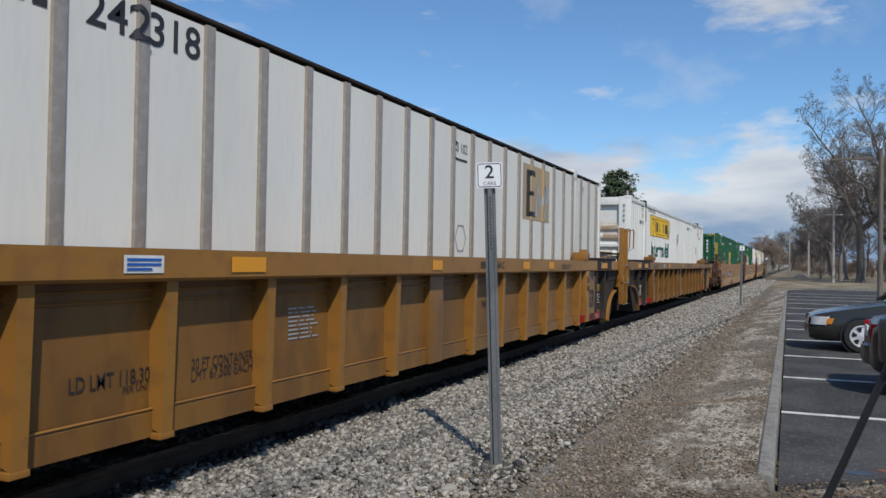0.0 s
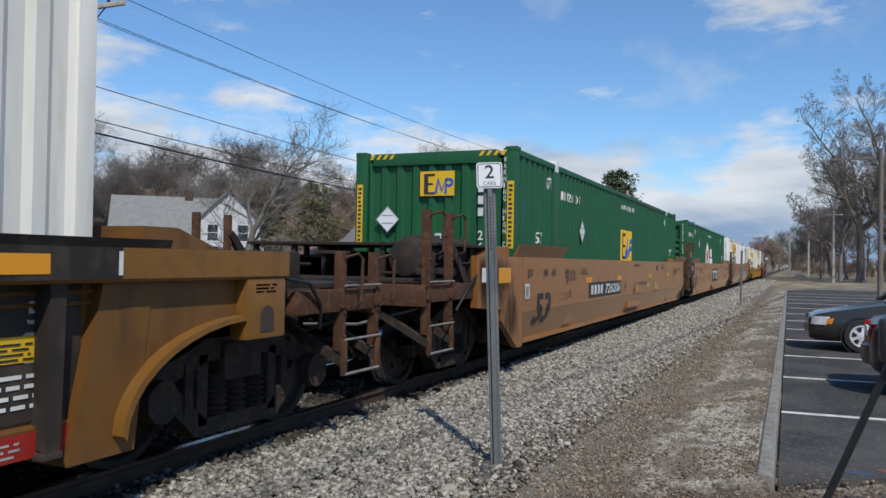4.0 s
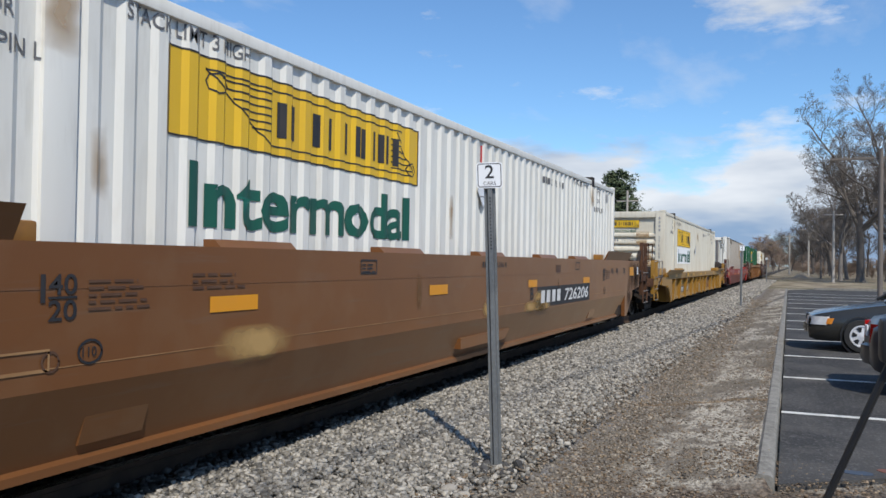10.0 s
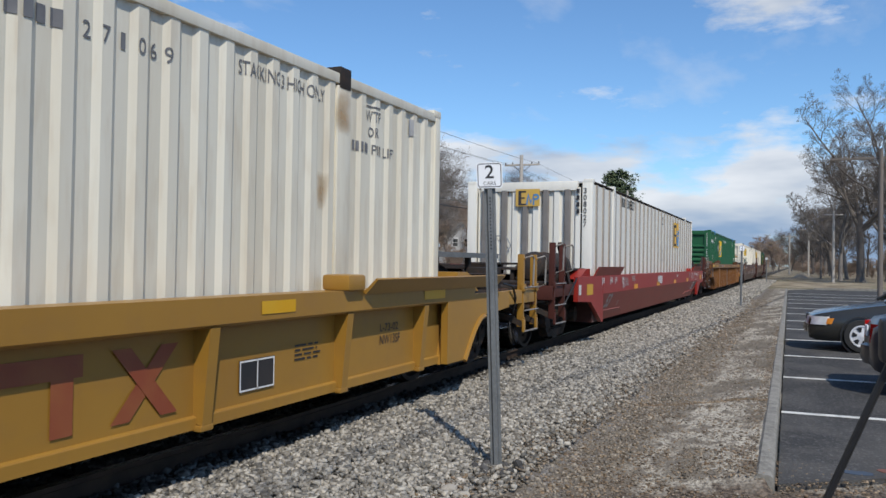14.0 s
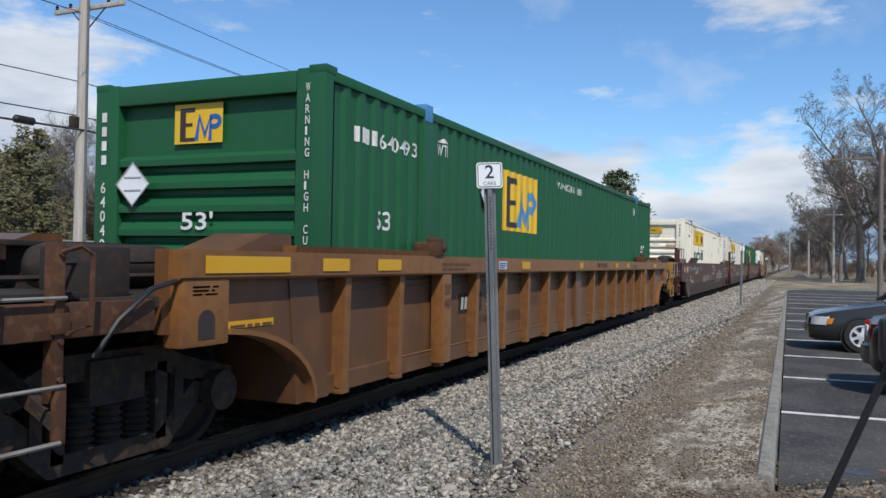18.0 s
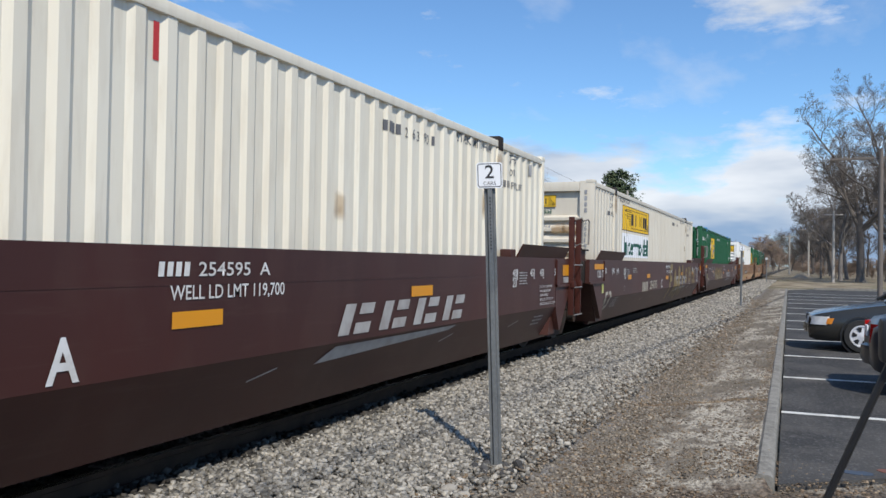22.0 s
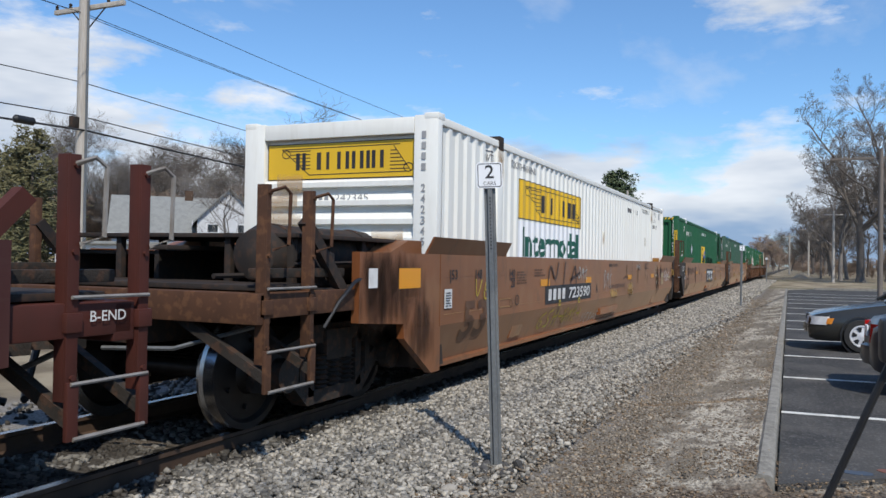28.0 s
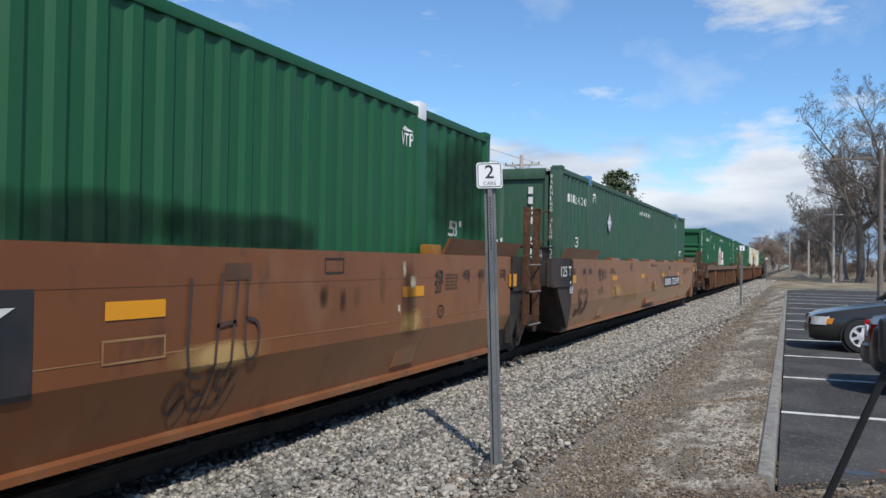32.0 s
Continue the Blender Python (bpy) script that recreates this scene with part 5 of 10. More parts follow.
    part("end_deck", box(bmesh.new(), *X(8.5, 10.4), -1.42, 1.42, deck - 0.06, deck + 0.01, 0.01), M["deck"], root)
    part("walkway", box(bmesh.new(), *X(10.4, 11.15), -1.4, 1.4, deck + 0.01, deck + 0.05, 0.008), M["deck"], root)
    bm = bmesh.new()
    for k in range(12):
        box(bm, *X(8.7 + 0.14 * k, 8.78 + 0.14 * k), 0.25, 1.35, deck + 0.26, deck + 0.29)
    box(bm, *X(8.65, 10.4), 0.22, 0.27, deck + 0.02, deck + 0.30)
    box(bm, *X(8.65, 10.4), 1.33, 1.38, deck + 0.02, deck + 0.30)
    part("crossover_grating", bm, M["deck"], root)
    bm = lathe(bmesh.new(), [(0.04, 8.8), (0.13, 8.86), (0.155, 8.95), (0.155, 9.9), (0.13, 9.99), (0.04, 10.05)], 18, "x", (0, 0, 0))
    for v in bm.verts:
        v.co.x *= e
        v.co.y -= 0.55
        v.co.z += deck + 0.17
    bmesh.ops.recalc_face_normals(bm, faces=bm.faces)
    part("air_tank", bm, M["deck"], root)
    for ya, yb in ((-1.42, -0.95), (0.95, 1.42)):
        bm = prism(bmesh.new(), [(e * 8.50, top - 0.05), (e * 8.52, top + 0.13), (e * 8.80, top + 0.13), (e * 9.35, top - 0.05)], ya, yb, "y")
        part("guide_block", bm, body, root)
    # hoses, rods and brackets about the platform
    part("brake_rod", tube(bmesh.new(), [(e * 8.6, -0.95, deck + 0.12), (e * 10.9, -0.8, deck + 0.1)], 0.022, 6), M["deck"], root)
    part("brake_rod", tube(bmesh.new(), [(e * 9.2, -1.2, deck + 0.22), (e * 10.5, -1.25, deck + 0.2)], 0.016, 6), M["deck"], root)
    part("valve_box", box(bmesh.new(), *X(9.95, 10.3), -1.30, -0.95, deck, deck + 0.30, 0.03), M["deck"], root)
    part("plank", box(bmesh.new(), *X(8.9, 10.7), -0.15, 0.15, deck + 0.30, deck + 0.34, 0.01), M["deck"], root)
    if st["kind"] == "smooth":
        bm = lathe(bmesh.new(), [(0.05, 8.75), (0.20, 8.80), (0.25, 8.92), (0.25, 10.45), (0.20, 10.57), (0.05, 10.62)], 20, "x")
        for v in bm.verts:
            v.co.x *= e
            v.co.y -= 0.92
            v.co.z += deck + 0.27
        bmesh.ops.recalc_face_normals(bm, faces=bm.faces)
        part("reservoir", bm, M["deck"], root)
        for xx in (9.1, 9.8, 10.3):
            part("reservoir_strap", lathe(bmesh.new(), [(0.256, xx), (0.262, xx + 0.01), (0.262, xx + 0.04), (0.256, xx + 0.05)] if e > 0 else [(0.256, -xx), (0.262, -xx - 0.01), (0.262, -xx - 0.04), (0.256, -xx - 0.05)], 20, "x", (0, -0.92, deck + 0.27)), M["truck_iron"], root)
        plate = part("upper_plate", box(bmesh.new(), *X(8.35, 10.5), -1.28, 1.28, top + 0.10, top + 0.135, 0.006), M["deck"], root)
        for yy in (-1.22, -0.6, 0.6, 1.16):
            for xx in (8.5, 9.3, 10.4):
                part("plate_leg", box(bmesh.new(), *X(xx, xx + 0.06), yy, yy + 0.06, deck, top + 0.10, 0.004), M["deck"], root)
        part("side_beam", box(bmesh.new(), *X(10.0, 11.2), -1.42, -1.35, deck + 0.10, deck + 0.17, 0.01), M["truck_iron"], root)
        part("side_beam", box(bmesh.new(), *X(10.0, 11.2), 1.35, 1.42, deck + 0.10, deck + 0.17, 0.01), M["truck_iron"], root)
        if st["name"] == "maroon":
            part("lettering", drape(letters("B-END" if e > 0 else "A-END", 0.055, 0.24, 0.008), 10.95 if e > 0 else -11.2, deck - 0.10, -1.515), M["white_mark"], root, smooth=False)
    if st["kind"] == "yellow":
        plate = part("raised_walkway", box(bmesh.new(), *X(9.0, 11.1), -0.95, 0.75, deck + 0.44, deck + 0.48, 0.008), M["deck"], root)
        part("edge_strip", box(bmesh.new(), *X(9.0, 11.1), -0.965, -0.945, deck + 0.42, deck + 0.485), M["galv"], plate)
        for xx in (9.05, 10.1, 11.0):
            part("walkway_leg", box(bmesh.new(), *X(xx, xx + 0.07), -0.92, -0.85, deck, deck + 0.44, 0.006), M["deck"], root)
        for yy in (-1.3, 0.95):
            bm = prism(bmesh.new(), [(e * 8.62, deck), (e * 8.7, deck + 0.20), (e * 9.0, deck + 0.24), (e * 9.5, deck)], yy, yy + 0.35, "y")
            part("side_bracket", bm, M["rust_post"] if yy > 0 else body, root)
    part("plank_support", box(bmesh.new(), *X(9.6, 9.7), -0.1, 0.1, deck, deck + 0.30), M["deck"], root)
    part("side_hose", tube(bmesh.new(), [(e * 9.8, -1.5, deck + 0.1), (e * 10.05, -1.55, deck + 0.06), (e * 10.25, -1.52, deck - 0.1), (e * 10.35, -1.45, deck - 0.3)], 0.016, 6), M["black_plastic"], root)
    xs = sorted((e * 11.32, e * 10.84) if st["name"] == "maroon" else (e * 11.18, e * 10.62))
    z_hi = st.get("post_z", {"smooth": 1.91, "ribbed": 1.46, "yellow": 1.5}[st["kind"]])
    climb(root, e, xs, deck - 0.5, z_hi, post, (deck + 0.03, 0.74), y=-1.50)
    for x in xs:
        part("step_hanger", box(bmesh.new(), x - 0.035, x + 0.035, -1.53, -1.50, 0.45, deck - 0.4, 0.006), post, root)
        part("step_brace", prism(bmesh.new(), [(-1.50, 0.52), (-1.50, 0.60), (-0.62, deck - 0.10), (-0.62, deck - 0.18)], x - 0.03, x + 0.03, "x"), M["truck_iron"], root)
        part("far_post", box(bmesh.new(), x - 0.035, x + 0.035, 1.44, 1.52, deck - 0.5, z_hi, 0.008), post, root)
    part("step", tube(bmesh.new(), [(xs[0], -1.53, 0.46), (xs[1], -1.53, 0.46)], 0.013, 6), M["bare_bar"], root)
    if st["kind"] == "smooth":
        for yy in (-1.46, 1.42):
            bm = bmesh.new()
            prism(bm, [(e * 10.0, deck), (e * 10.14, deck), (e * 10.66, 1.66), (e * 10.58, 1.72)], yy, yy + 0.07, "y")
            part("post_brace", bm, M["deck"] if st["name"] != "maroon" else post, root)
    if st["kind"] == "smooth" and st["name"] not in ("maroon", "red"):
        for a, b, c, d in ((8.5, 0.75, 1.5, 0.75), (9.2, 0.70, 0.85, 0.8), (8.4, 0.35, 0.7, 0.7)):
            part("grime_patch", drape(rects((0, 0, c, d)), e * a - (c if e < 0 else 0), b, -1.5375), M["soot_film"], root, smooth=False)
    if st["kind"] == "smooth":
        part("reflector", drape(rects((0, 0, 0.46, 0.19)), e * 9.0 - 0.23, top - 0.33, -1.539), M["yellow_refl"] if st["name"] == "red" else M["orange_refl"], root, smooth=False)
        part("service_plate", drape(rects((0, 0, 0.16, 0.17)), e * 9.72 - 0.08, top - 0.31, -1.539), M["white_mark"], root, smooth=False)
    bm = box(bmesh.new(), *X(11.1, 11.55), -0.1, 0.1, 0.78, 0.98, 0.02)
    prism(bm, [(e * 11.5, 0.16), (e * 11.72, 0.2), (e * 11.82, 0.06), (e * 11.70, -0.02), (e * 11.66, -0.2), (e * 11.5, -0.16)], 0.72, 1.02, "z")
    part("coupler", bm, M["truck_iron"], root)
    bm = tube(bmesh.new(), [(e * 11.2, 0.35, 0.9), (e * 11.45, 0.4, 0.7), (e * 11.6, 0.32, 0.42), (e * 11.75, 0.15, 0.36)], 0.03, 7)
    part("air_hose", bm, M["black_plastic"], root)
    bm = tube(bmesh.new(), [(e * 11.0, -1.3, deck - 0.25), (e * 11.2, -0.7, 0.72), (e * 11.3, -0.1, 0.70)], 0.018, 6)
    part("uncoupling_lever", bm, M["galv"], root)
    if brake:
        hand_brake(root, e * st.get("brake_x", 10.65), -0.1, st.get("brake_z", 1.47), M["deck"])
        part("brake_stand", box(bmesh.new(), *X(st.get("brake_x", 10.65) + 0.1, st.get("brake_x", 10.65) + 0.3), -0.38, -0.12, deck, st.get("brake_z", 1.47) - 0.25, 0.01), M["deck"], root)


WELL = {}


def put_row(root, x, z, w, h, n, mat, y=None):
    """A row of n upright blocks on a car's side in place of an owner's mark."""
    s = w / n
    for k in range(n):
        put(root, "mark_block", flat([((0, 0), (s * 0.66, 0), (s * 0.66 + 0.1 * h, h), (0.1 * h, h))]), mat, x + k * s, z, y)


def put(root, name, bm, mat, x, z, y=None, label=""):
    """Paint on a car's near side; below a smooth wall's bend it follows the slope."""
    bm = drape(bm, x + 0.2, z, (WALL - 0.006) if y is None else y)
    if WELL["kind"] == "smooth" and bm.verts:
        b, low = WELL["bend"], WELL["low"]
        if min(v.co.z for v in bm.verts) < b < max(v.co.z for v in bm.verts):
            bmesh.ops.bisect_plane(bm, geom=bm.verts[:] + bm.edges[:] + bm.faces[:], plane_co=(0, 0, b), plane_no=(0, 0, 1))
        for v in bm.verts:
            if v.co.z < b:
                v.co.y += (b - v.co.z) * WELL["slope"]
    return part(name, bm, mat, root, label, smooth=False)


def well_car(st, label, front, rear, wheels, text=None):
    root = thing("well_car", label, "rail car", "well cars of the train")
    kind, top, bend, low = st["kind"], st["top"], st["bend"], st["low"]
    for s in (-1, 1):
        pts = mirror(side_outline(("plain" if st["name"] in ("maroon", "red") else "smooth") if kind == "smooth" else kind, top, bend, low), s)
        half = st.get("half", 8.30)
        ends = [(7.95 if k == 0 else 8.15) if kind == "ribbed" and how == "joint" else half for k, how in enumerate((front, rear))]
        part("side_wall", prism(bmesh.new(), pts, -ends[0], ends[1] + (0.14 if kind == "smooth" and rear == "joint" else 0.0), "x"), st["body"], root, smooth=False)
        if kind != "smooth":
            h = 0.17
            pts = mirror([(WALL, top), (WALL, top - h), (WALL + 0.03, top - h - 0.02), (WALL + 0.20, top - h - 0.02), (WALL + 0.20, top)], s)
            reach = [9.80 if kind == "ribbed" and "coupler" in how else 8.75 for how in (front, rear)]
            part("top_chord", prism(bmesh.new(), pts, -reach[0], reach[1], "x"), st["chord"], root, smooth=False)
            bm = tube(bmesh.new(), [(-6.7, s * 1.398, low + 0.166), (6.2, s * 1.398, low + 0.166)], 0.009, 6)
            if kind == "ribbed":
                part("brake_pipe", bm, st["chord"], root)
            else:
                bm.free()
            for zp in (0.07, 0.13):
                bm = tube(bmesh.new(), [(-8.2, s * 1.385, top - h - zp), (8.2, s * 1.385, top - h - zp)], 0.012, 6)
                part("air_pipe", bm, st["body"], root)
            # uprights: a tapered channel with raked sides
            bm = bmesh.new()
            y0, y1 = s * (-WALL - (0.045 if kind == "ribbed" else 0.012)), s * (-WALL - 0.19)
            lo = [bm.verts.new(p) for p in ((-0.044, s * 1.475, low + 0.02), (0.044, s * 1.475, low + 0.02), (0.044, y1, low + 0.06), (-0.044, y1, low + 0.06))]
            hi = [bm.verts.new(p) for p in ((-0.047, y0, top - h - 0.02), (0.047, y0, top - h - 0.02), (0.050, y1, top - h - 0.02), (-0.050, y1, top - h - 0.02))]
            bm.faces.new(lo), bm.faces.new(hi[::-1])
            for i in range(4):
                bm.faces.new((lo[i], lo[(i + 1) % 4], hi[(i + 1) % 4], hi[i]))
            bmesh.ops.recalc_face_normals(bm, faces=bm.faces)
            box(bm, -0.06, 0.06, min(s * 1.478, s * 1.40), max(s * 1.478, s * 1.40), low - 0.012, low + 0.025, 0.006)
            rib_me = mesh_of("upright", bm, st["chord"])
            end_me = rib_me.copy()
            end_me.materials[0] = M["black_end"]
            for x in st["ribs"]:
                ob = new("upright", end_me if st["name"] == "ochre" and (x < -6.5 or x > 7.5) else rib_me)
                ob.parent = root
                ob.location = (x, 0, 0)
            if st["name"] == "ochre":
                for nm, a, b, yy, mat in (("end_plate", 6.41, 7.08, 0.067, st["body"]), ("end_upright", 7.08, 7.22, 0.05, M["black_end"])):
                    part(nm, box(bmesh.new(), a, b, min(s * (-WALL - yy), s * 1.36), max(s * (-WALL - yy), s * 1.36), low + 0.15, top - h - 0.012, 0.006), mat, root)
            if kind == "ribbed":
                bm = box(bmesh.new(), -0.17, 0.17, min(s * 1.44, s * 1.33), max(s * 1.44, s * 1.33), low, top - h, 0.01)
                for xp in (-5.83, 6.31):
                    part("lock_post", box(bmesh.new(), xp - 0.11, xp + 0.11, min(s * 1.53, s * 1.39), max(s * 1.53, s * 1.39), low + 0.03, top - h - 0.01, 0.012), st["chord"], root)
                    if st["name"] == "ochre":
                        part("jacking_pad", prism(bmesh.new(), mirror([(WALL + 0.01, low + 0.15), (WALL + 0.05, low + 0.03), (WALL + 0.15, low + 0.005), (WALL + 0.15, low + 0.15)], s), xp - 0.16, xp + 0.30, "x"), M["red"], root, smooth=False)
                ob = part("splice_plate", bm, st["body"], root)
                ob.location = (0.05, 0, 0)
        if kind == "smooth":
            bm = bmesh.new()
            box(bm, -8.28, 8.28, min(s * 1.5425, s * 1.54), max(s * 1.5425, s * 1.54), top - 0.235, top - 0.232)
            part("weld_seam", bm, st["body"], root, smooth=False)
            if st["name"] in ("tan", "dusk", "orange") and s < 0:
                part("weld_seam", box(bmesh.new(), -8.2, 8.2, WALL - 0.003, WALL + 0.001, 0.835, 0.84), M["weld"], root, smooth=False)
            bm = bmesh.new()
            prism(bm, mirror([(WALL + 0.065, low + 0.31), (WALL + 0.125, low + 0.12), (WALL + 0.20, low + 0.11), (WALL + 0.12, low + 0.31)], s), -0.2, 0.25, "x")
            pocket = mesh_of("jacking_pad", bm, st["body"])
            for x in (() if st["name"] in ("maroon", "red") else (-5.6, 5.6)):
                ob = new("jacking_pad", pocket)
                ob.parent, ob.location = root, (x, 0, 0)
    # flared guides over the well's ends and small guides along it
    for e in (-1, 1):
        for s in (-1, 1):
            if st["name"] != "yellow":
                bm = bmesh.new()
                a, b = sorted((e * 6.30, e * 8.62))
                pts = [(s * 1.50, top - 0.01), (s * 1.60, top + 0.17), (s * 1.62, top + 0.17), (s * 1.53, top - 0.01)]
                if kind == "smooth":
                    prism(bm, pts, a, b, "x")
                    part("flared_guide", bm, st["body"], root)
                    bm = box(bmesh.new(), e * 6.24 - 0.1, e * 6.24 + 0.1, min(s * 1.50, s * 1.34), max(s * 1.50, s * 1.34), top - 0.02, top + 0.10, 0.02)
                    part("guide_bracket", bm, st["rib"], root)
                else:
                    bm = prism(bm, [(s * 1.53, top), (s * 1.55, top + 0.05), (s * 1.36, top + 0.05), (s * 1.36, top)], a, b, "x")
                    part("cover_plate", bm, M["black_end"] if st["name"] == "ochre" else st["chord"], root)
                    bm = box(bmesh.new(), e * 6.1 - 0.12, e * 6.1 + 0.12, min(s * 1.56, s * 1.32), max(s * 1.56, s * 1.32), top, top + 0.14, 0.02)
                    box(bm, e * 6.1 - 0.05, e * 6.1 + 0.16, min(s * 1.53, s * 1.42), max(s * 1.53, s * 1.42), top + 0.12, top + 0.19, 0.02)
                    lathe(bm, [(0.03, -0.03), (0.045, -0.02), (0.045, 0.02), (0.03, 0.03)], 10, "y", (e * 6.1 + 0.1, s * 1.55, top + 0.09))
                    part("container_lock", bm, M["rust_post"] if st["name"] != "ochre" else st["chord"], root)
            else:
                bm = prism(bmesh.new(), [(s * 1.54, top - 0.02), (s * 1.66, top + 0.10), (s * 1.68, top + 0.09), (s * 1.56, top - 0.04)], *sorted((e * 6.2, e * 9.4)), "x")
                part("flared_guide", bm, st["chord"], root)
                bm = box(bmesh.new(), e * 6.0 - 0.14, e * 6.0 + 0.14, min(s * 1.60, s * 1.34), max(s * 1.60, s * 1.34), top, top + 0.13, 0.03)
                part("container_lock", bm, st["chord"], root)
    if st.get("guides"):
        g = prism(bmesh.new(), [(WALL + 0.02, top), (WALL + 0.07, top + 0.05), (WALL + 0.16, top + 0.05), (WALL + 0.16, top)], -0.42, 0.42, "x")
        gm = mesh_of("side_guide", g, st["body"])
        for x in (-4.4, -2.2, 0.2, 2.6, 4.6):
            ob = new("side_guide", gm)
            ob.parent, ob.location = root, (x, 0, 0)
    bm = bmesh.new()
    box(bm, -8.2, 8.2, -1.24, -1.0, low, low + 0.04)
    box(bm, -8.2, 8.2, 1.0, 1.24, low, low + 0.04)
    for k in range(9):
        box(bm, -8.1 + k * 2.0, -7.8 + k * 2.0, -1.2, 1.2, low - 0.02, low + 0.03)
    part("well_floor", bm, M["deck"], root)
    for e, how in ((-1, front), (1, rear)):
        if how == "joint":
            joint_end(root, st, e, e > 0)
            if e > 0:
                truck(root, 9.725, wheels)
        else:
            coupler_end(root, st, e, "brake" in how)
            truck(root, e * (9.85 if kind == "ribbed" else 9.55), wheels)
    WELL.update(kind=kind, bend=bend, low=low, slope=0.25 / (bend - low + 0.03) if st["name"] in ("maroon", "red") else 0.165 / (bend - low - 0.06))
    if text:
        text(root, st)
    return root


# ---- ground, track and parking lot ----
TRACK_Y, BEND_AT, BEND_R = 4.86, 95.0, 700.0


def along(s):
    """Place and heading of the track's centre line at s metres."""
    if s <= BEND_AT:
        return s, TRACK_Y, 0.0
    a = (s - BEND_AT) / BEND_R
    return BEND_AT + BEND_R * math.sin(a), TRACK_Y + BEND_R * (1 - math.cos(a)), a


def ground_material():
    """Dirt, gravel and litter that grade into grey ballast, with grass far off."""
    m = bpy.data.materials.new("dirt_and_gravel")
    m.use_nodes = True
    nt = m.node_tree
    N, K = nt.nodes.new, nt.links.new
    p = nt.nodes["Principled BSDF"]
    p.inputs["Roughness"].default_value = 0.95
    p.inputs["Specular IOR Level"].default_value = 0.2
    tc = N("ShaderNodeTexCoord")
    sep = N("ShaderNodeSeparateXYZ")
    K(tc.outputs["Object"], sep.inputs[0])

    def noisy(sc, detail=6.0, stretch=(1, 1, 1)):
        mp = N("ShaderNodeMapping")
        mp.inputs[3].default_value = stretch
        K(tc.outputs["Object"], mp.inputs[0])
        n = N("ShaderNodeTexNoise")
        n.inputs["Scale"].default_value, n.inputs["Detail"].default_value = sc, detail
        K(mp.outputs[0], n.inputs["Vector"])
        return n.outputs[0]

    def rng(v, a, b, c=0.0, d=1.0):
        r = N("ShaderNodeMapRange")
        for i, x in enumerate((a, b, c, d)):
            r.inputs[i + 1].default_value = x
        K(v, r.inputs[0])
        return r.outputs[0]

    def add(a, b, op="ADD"):
        n = N("ShaderNodeMath")
        n.operation = op
        for i, v in enumerate((a, b)):
            if isinstance(v, (int, float)):
                n.inputs[i].default_value = v
            else:
                K(v, n.inputs[i])
        return n.outputs[0]

    def mix(f, a, b):
        n = N("ShaderNodeMix")
        n.data_type = "RGBA"
        K(f, n.inputs[0])
        for v, s in ((a, n.inputs[6]), (b, n.inputs[7])):
            if isinstance(v, tuple):
                s.default_value = (*v, 1)
            else:
                K(v, s)
        return n.outputs[2]

    fine, mid, broad = noisy(38, 5), noisy(7, 6, (0.55, 1.15, 1)), noisy(1.35, 9, (0.5, 1.1, 1))
    ragged = add(broad, rng(mid, 0.25, 0.75, -0.09, 0.09))
    dirt = mix(rng(ragged, 0.44, 0.54), (0.20, 0.172, 0.132), (0.52, 0.47, 0.38))
    dirt = mix(rng(mid, 0.50, 0.60, 0, 0.8), dirt, (0.125, 0.102, 0.078))
    dirt = mix(rng(fine, 0.48, 0.60, 0, 0.7), dirt, (0.135, 0.112, 0.088))
    band = add(sep.outputs[1], rng(broad, 0.3, 0.7, -0.45, 0.45))
    dirt = mix(rng(band, 1.15, 1.42, 0.0, 0.85), dirt, mix(rng(fine, 0.42, 0.64), (0.085, 0.066, 0.048), (0.21, 0.172, 0.128)))
    edge = add(sep.outputs[1], rng(mid, 0.3, 0.7, -0.35, 0.35))
    gravel = mix(rng(fine, 0.42, 0.6), (0.17, 0.155, 0.14), (0.30, 0.285, 0.265))
    col = mix(rng(edge, 1.55, 2.05), dirt, gravel)
    litter = mix(rng(noisy(28, 5), 0.42, 0.60), (0.075, 0.058, 0.045), (0.20, 0.155, 0.115))
    near = add(sep.outputs[0], rng(mid, 0.3, 0.7, -0.3, 0.3))
    near = add(near, rng(sep.outputs[1], 0.4, 2.4, 0.0, 1.6))
    near = add(near, rng(sep.outputs[1], -3.0, 0.3, -2.0, 0.0))
    col = mix(rng(near, 6.0, 6.35, 1.0, 0.0), col, litter)
    grass = mix(rng(noisy(0.5, 8), 0.42, 0.58), (0.33, 0.275, 0.19), (0.17, 0.135, 0.09))
    grass = mix(rng(noisy(0.09, 4), 0.52, 0.60, 0, 0.55), grass, (0.10, 0.105, 0.05))
    col = mix(rng(sep.outputs[0], 58, 64), col, grass)
    col = mix(rng(sep.outputs[1], 8.0, 9.5), col, grass)
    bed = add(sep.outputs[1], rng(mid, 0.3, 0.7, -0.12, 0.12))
    # strip along the rails: oil and the train's shade, both put into the colour
    oily_shade = mix(rng(fine, 0.42, 0.6), (0.040, 0.034, 0.028), (0.085, 0.075, 0.062))
    col = mix(add(rng(bed, 3.62, 3.76), rng(bed, 5.8, 6.2, 1.0, 0.0), "MULTIPLY"), col, oily_shade)
    K(col, p.inputs["Base Color"])
    b = N("ShaderNodeBump")
    b.inputs["Strength"].default_value, b.inputs["Distance"].default_value = 0.9, 0.03
    K(add(fine, mid), b.inputs["Height"])
    K(b.outputs[0], p.inputs["Normal"])
    return m


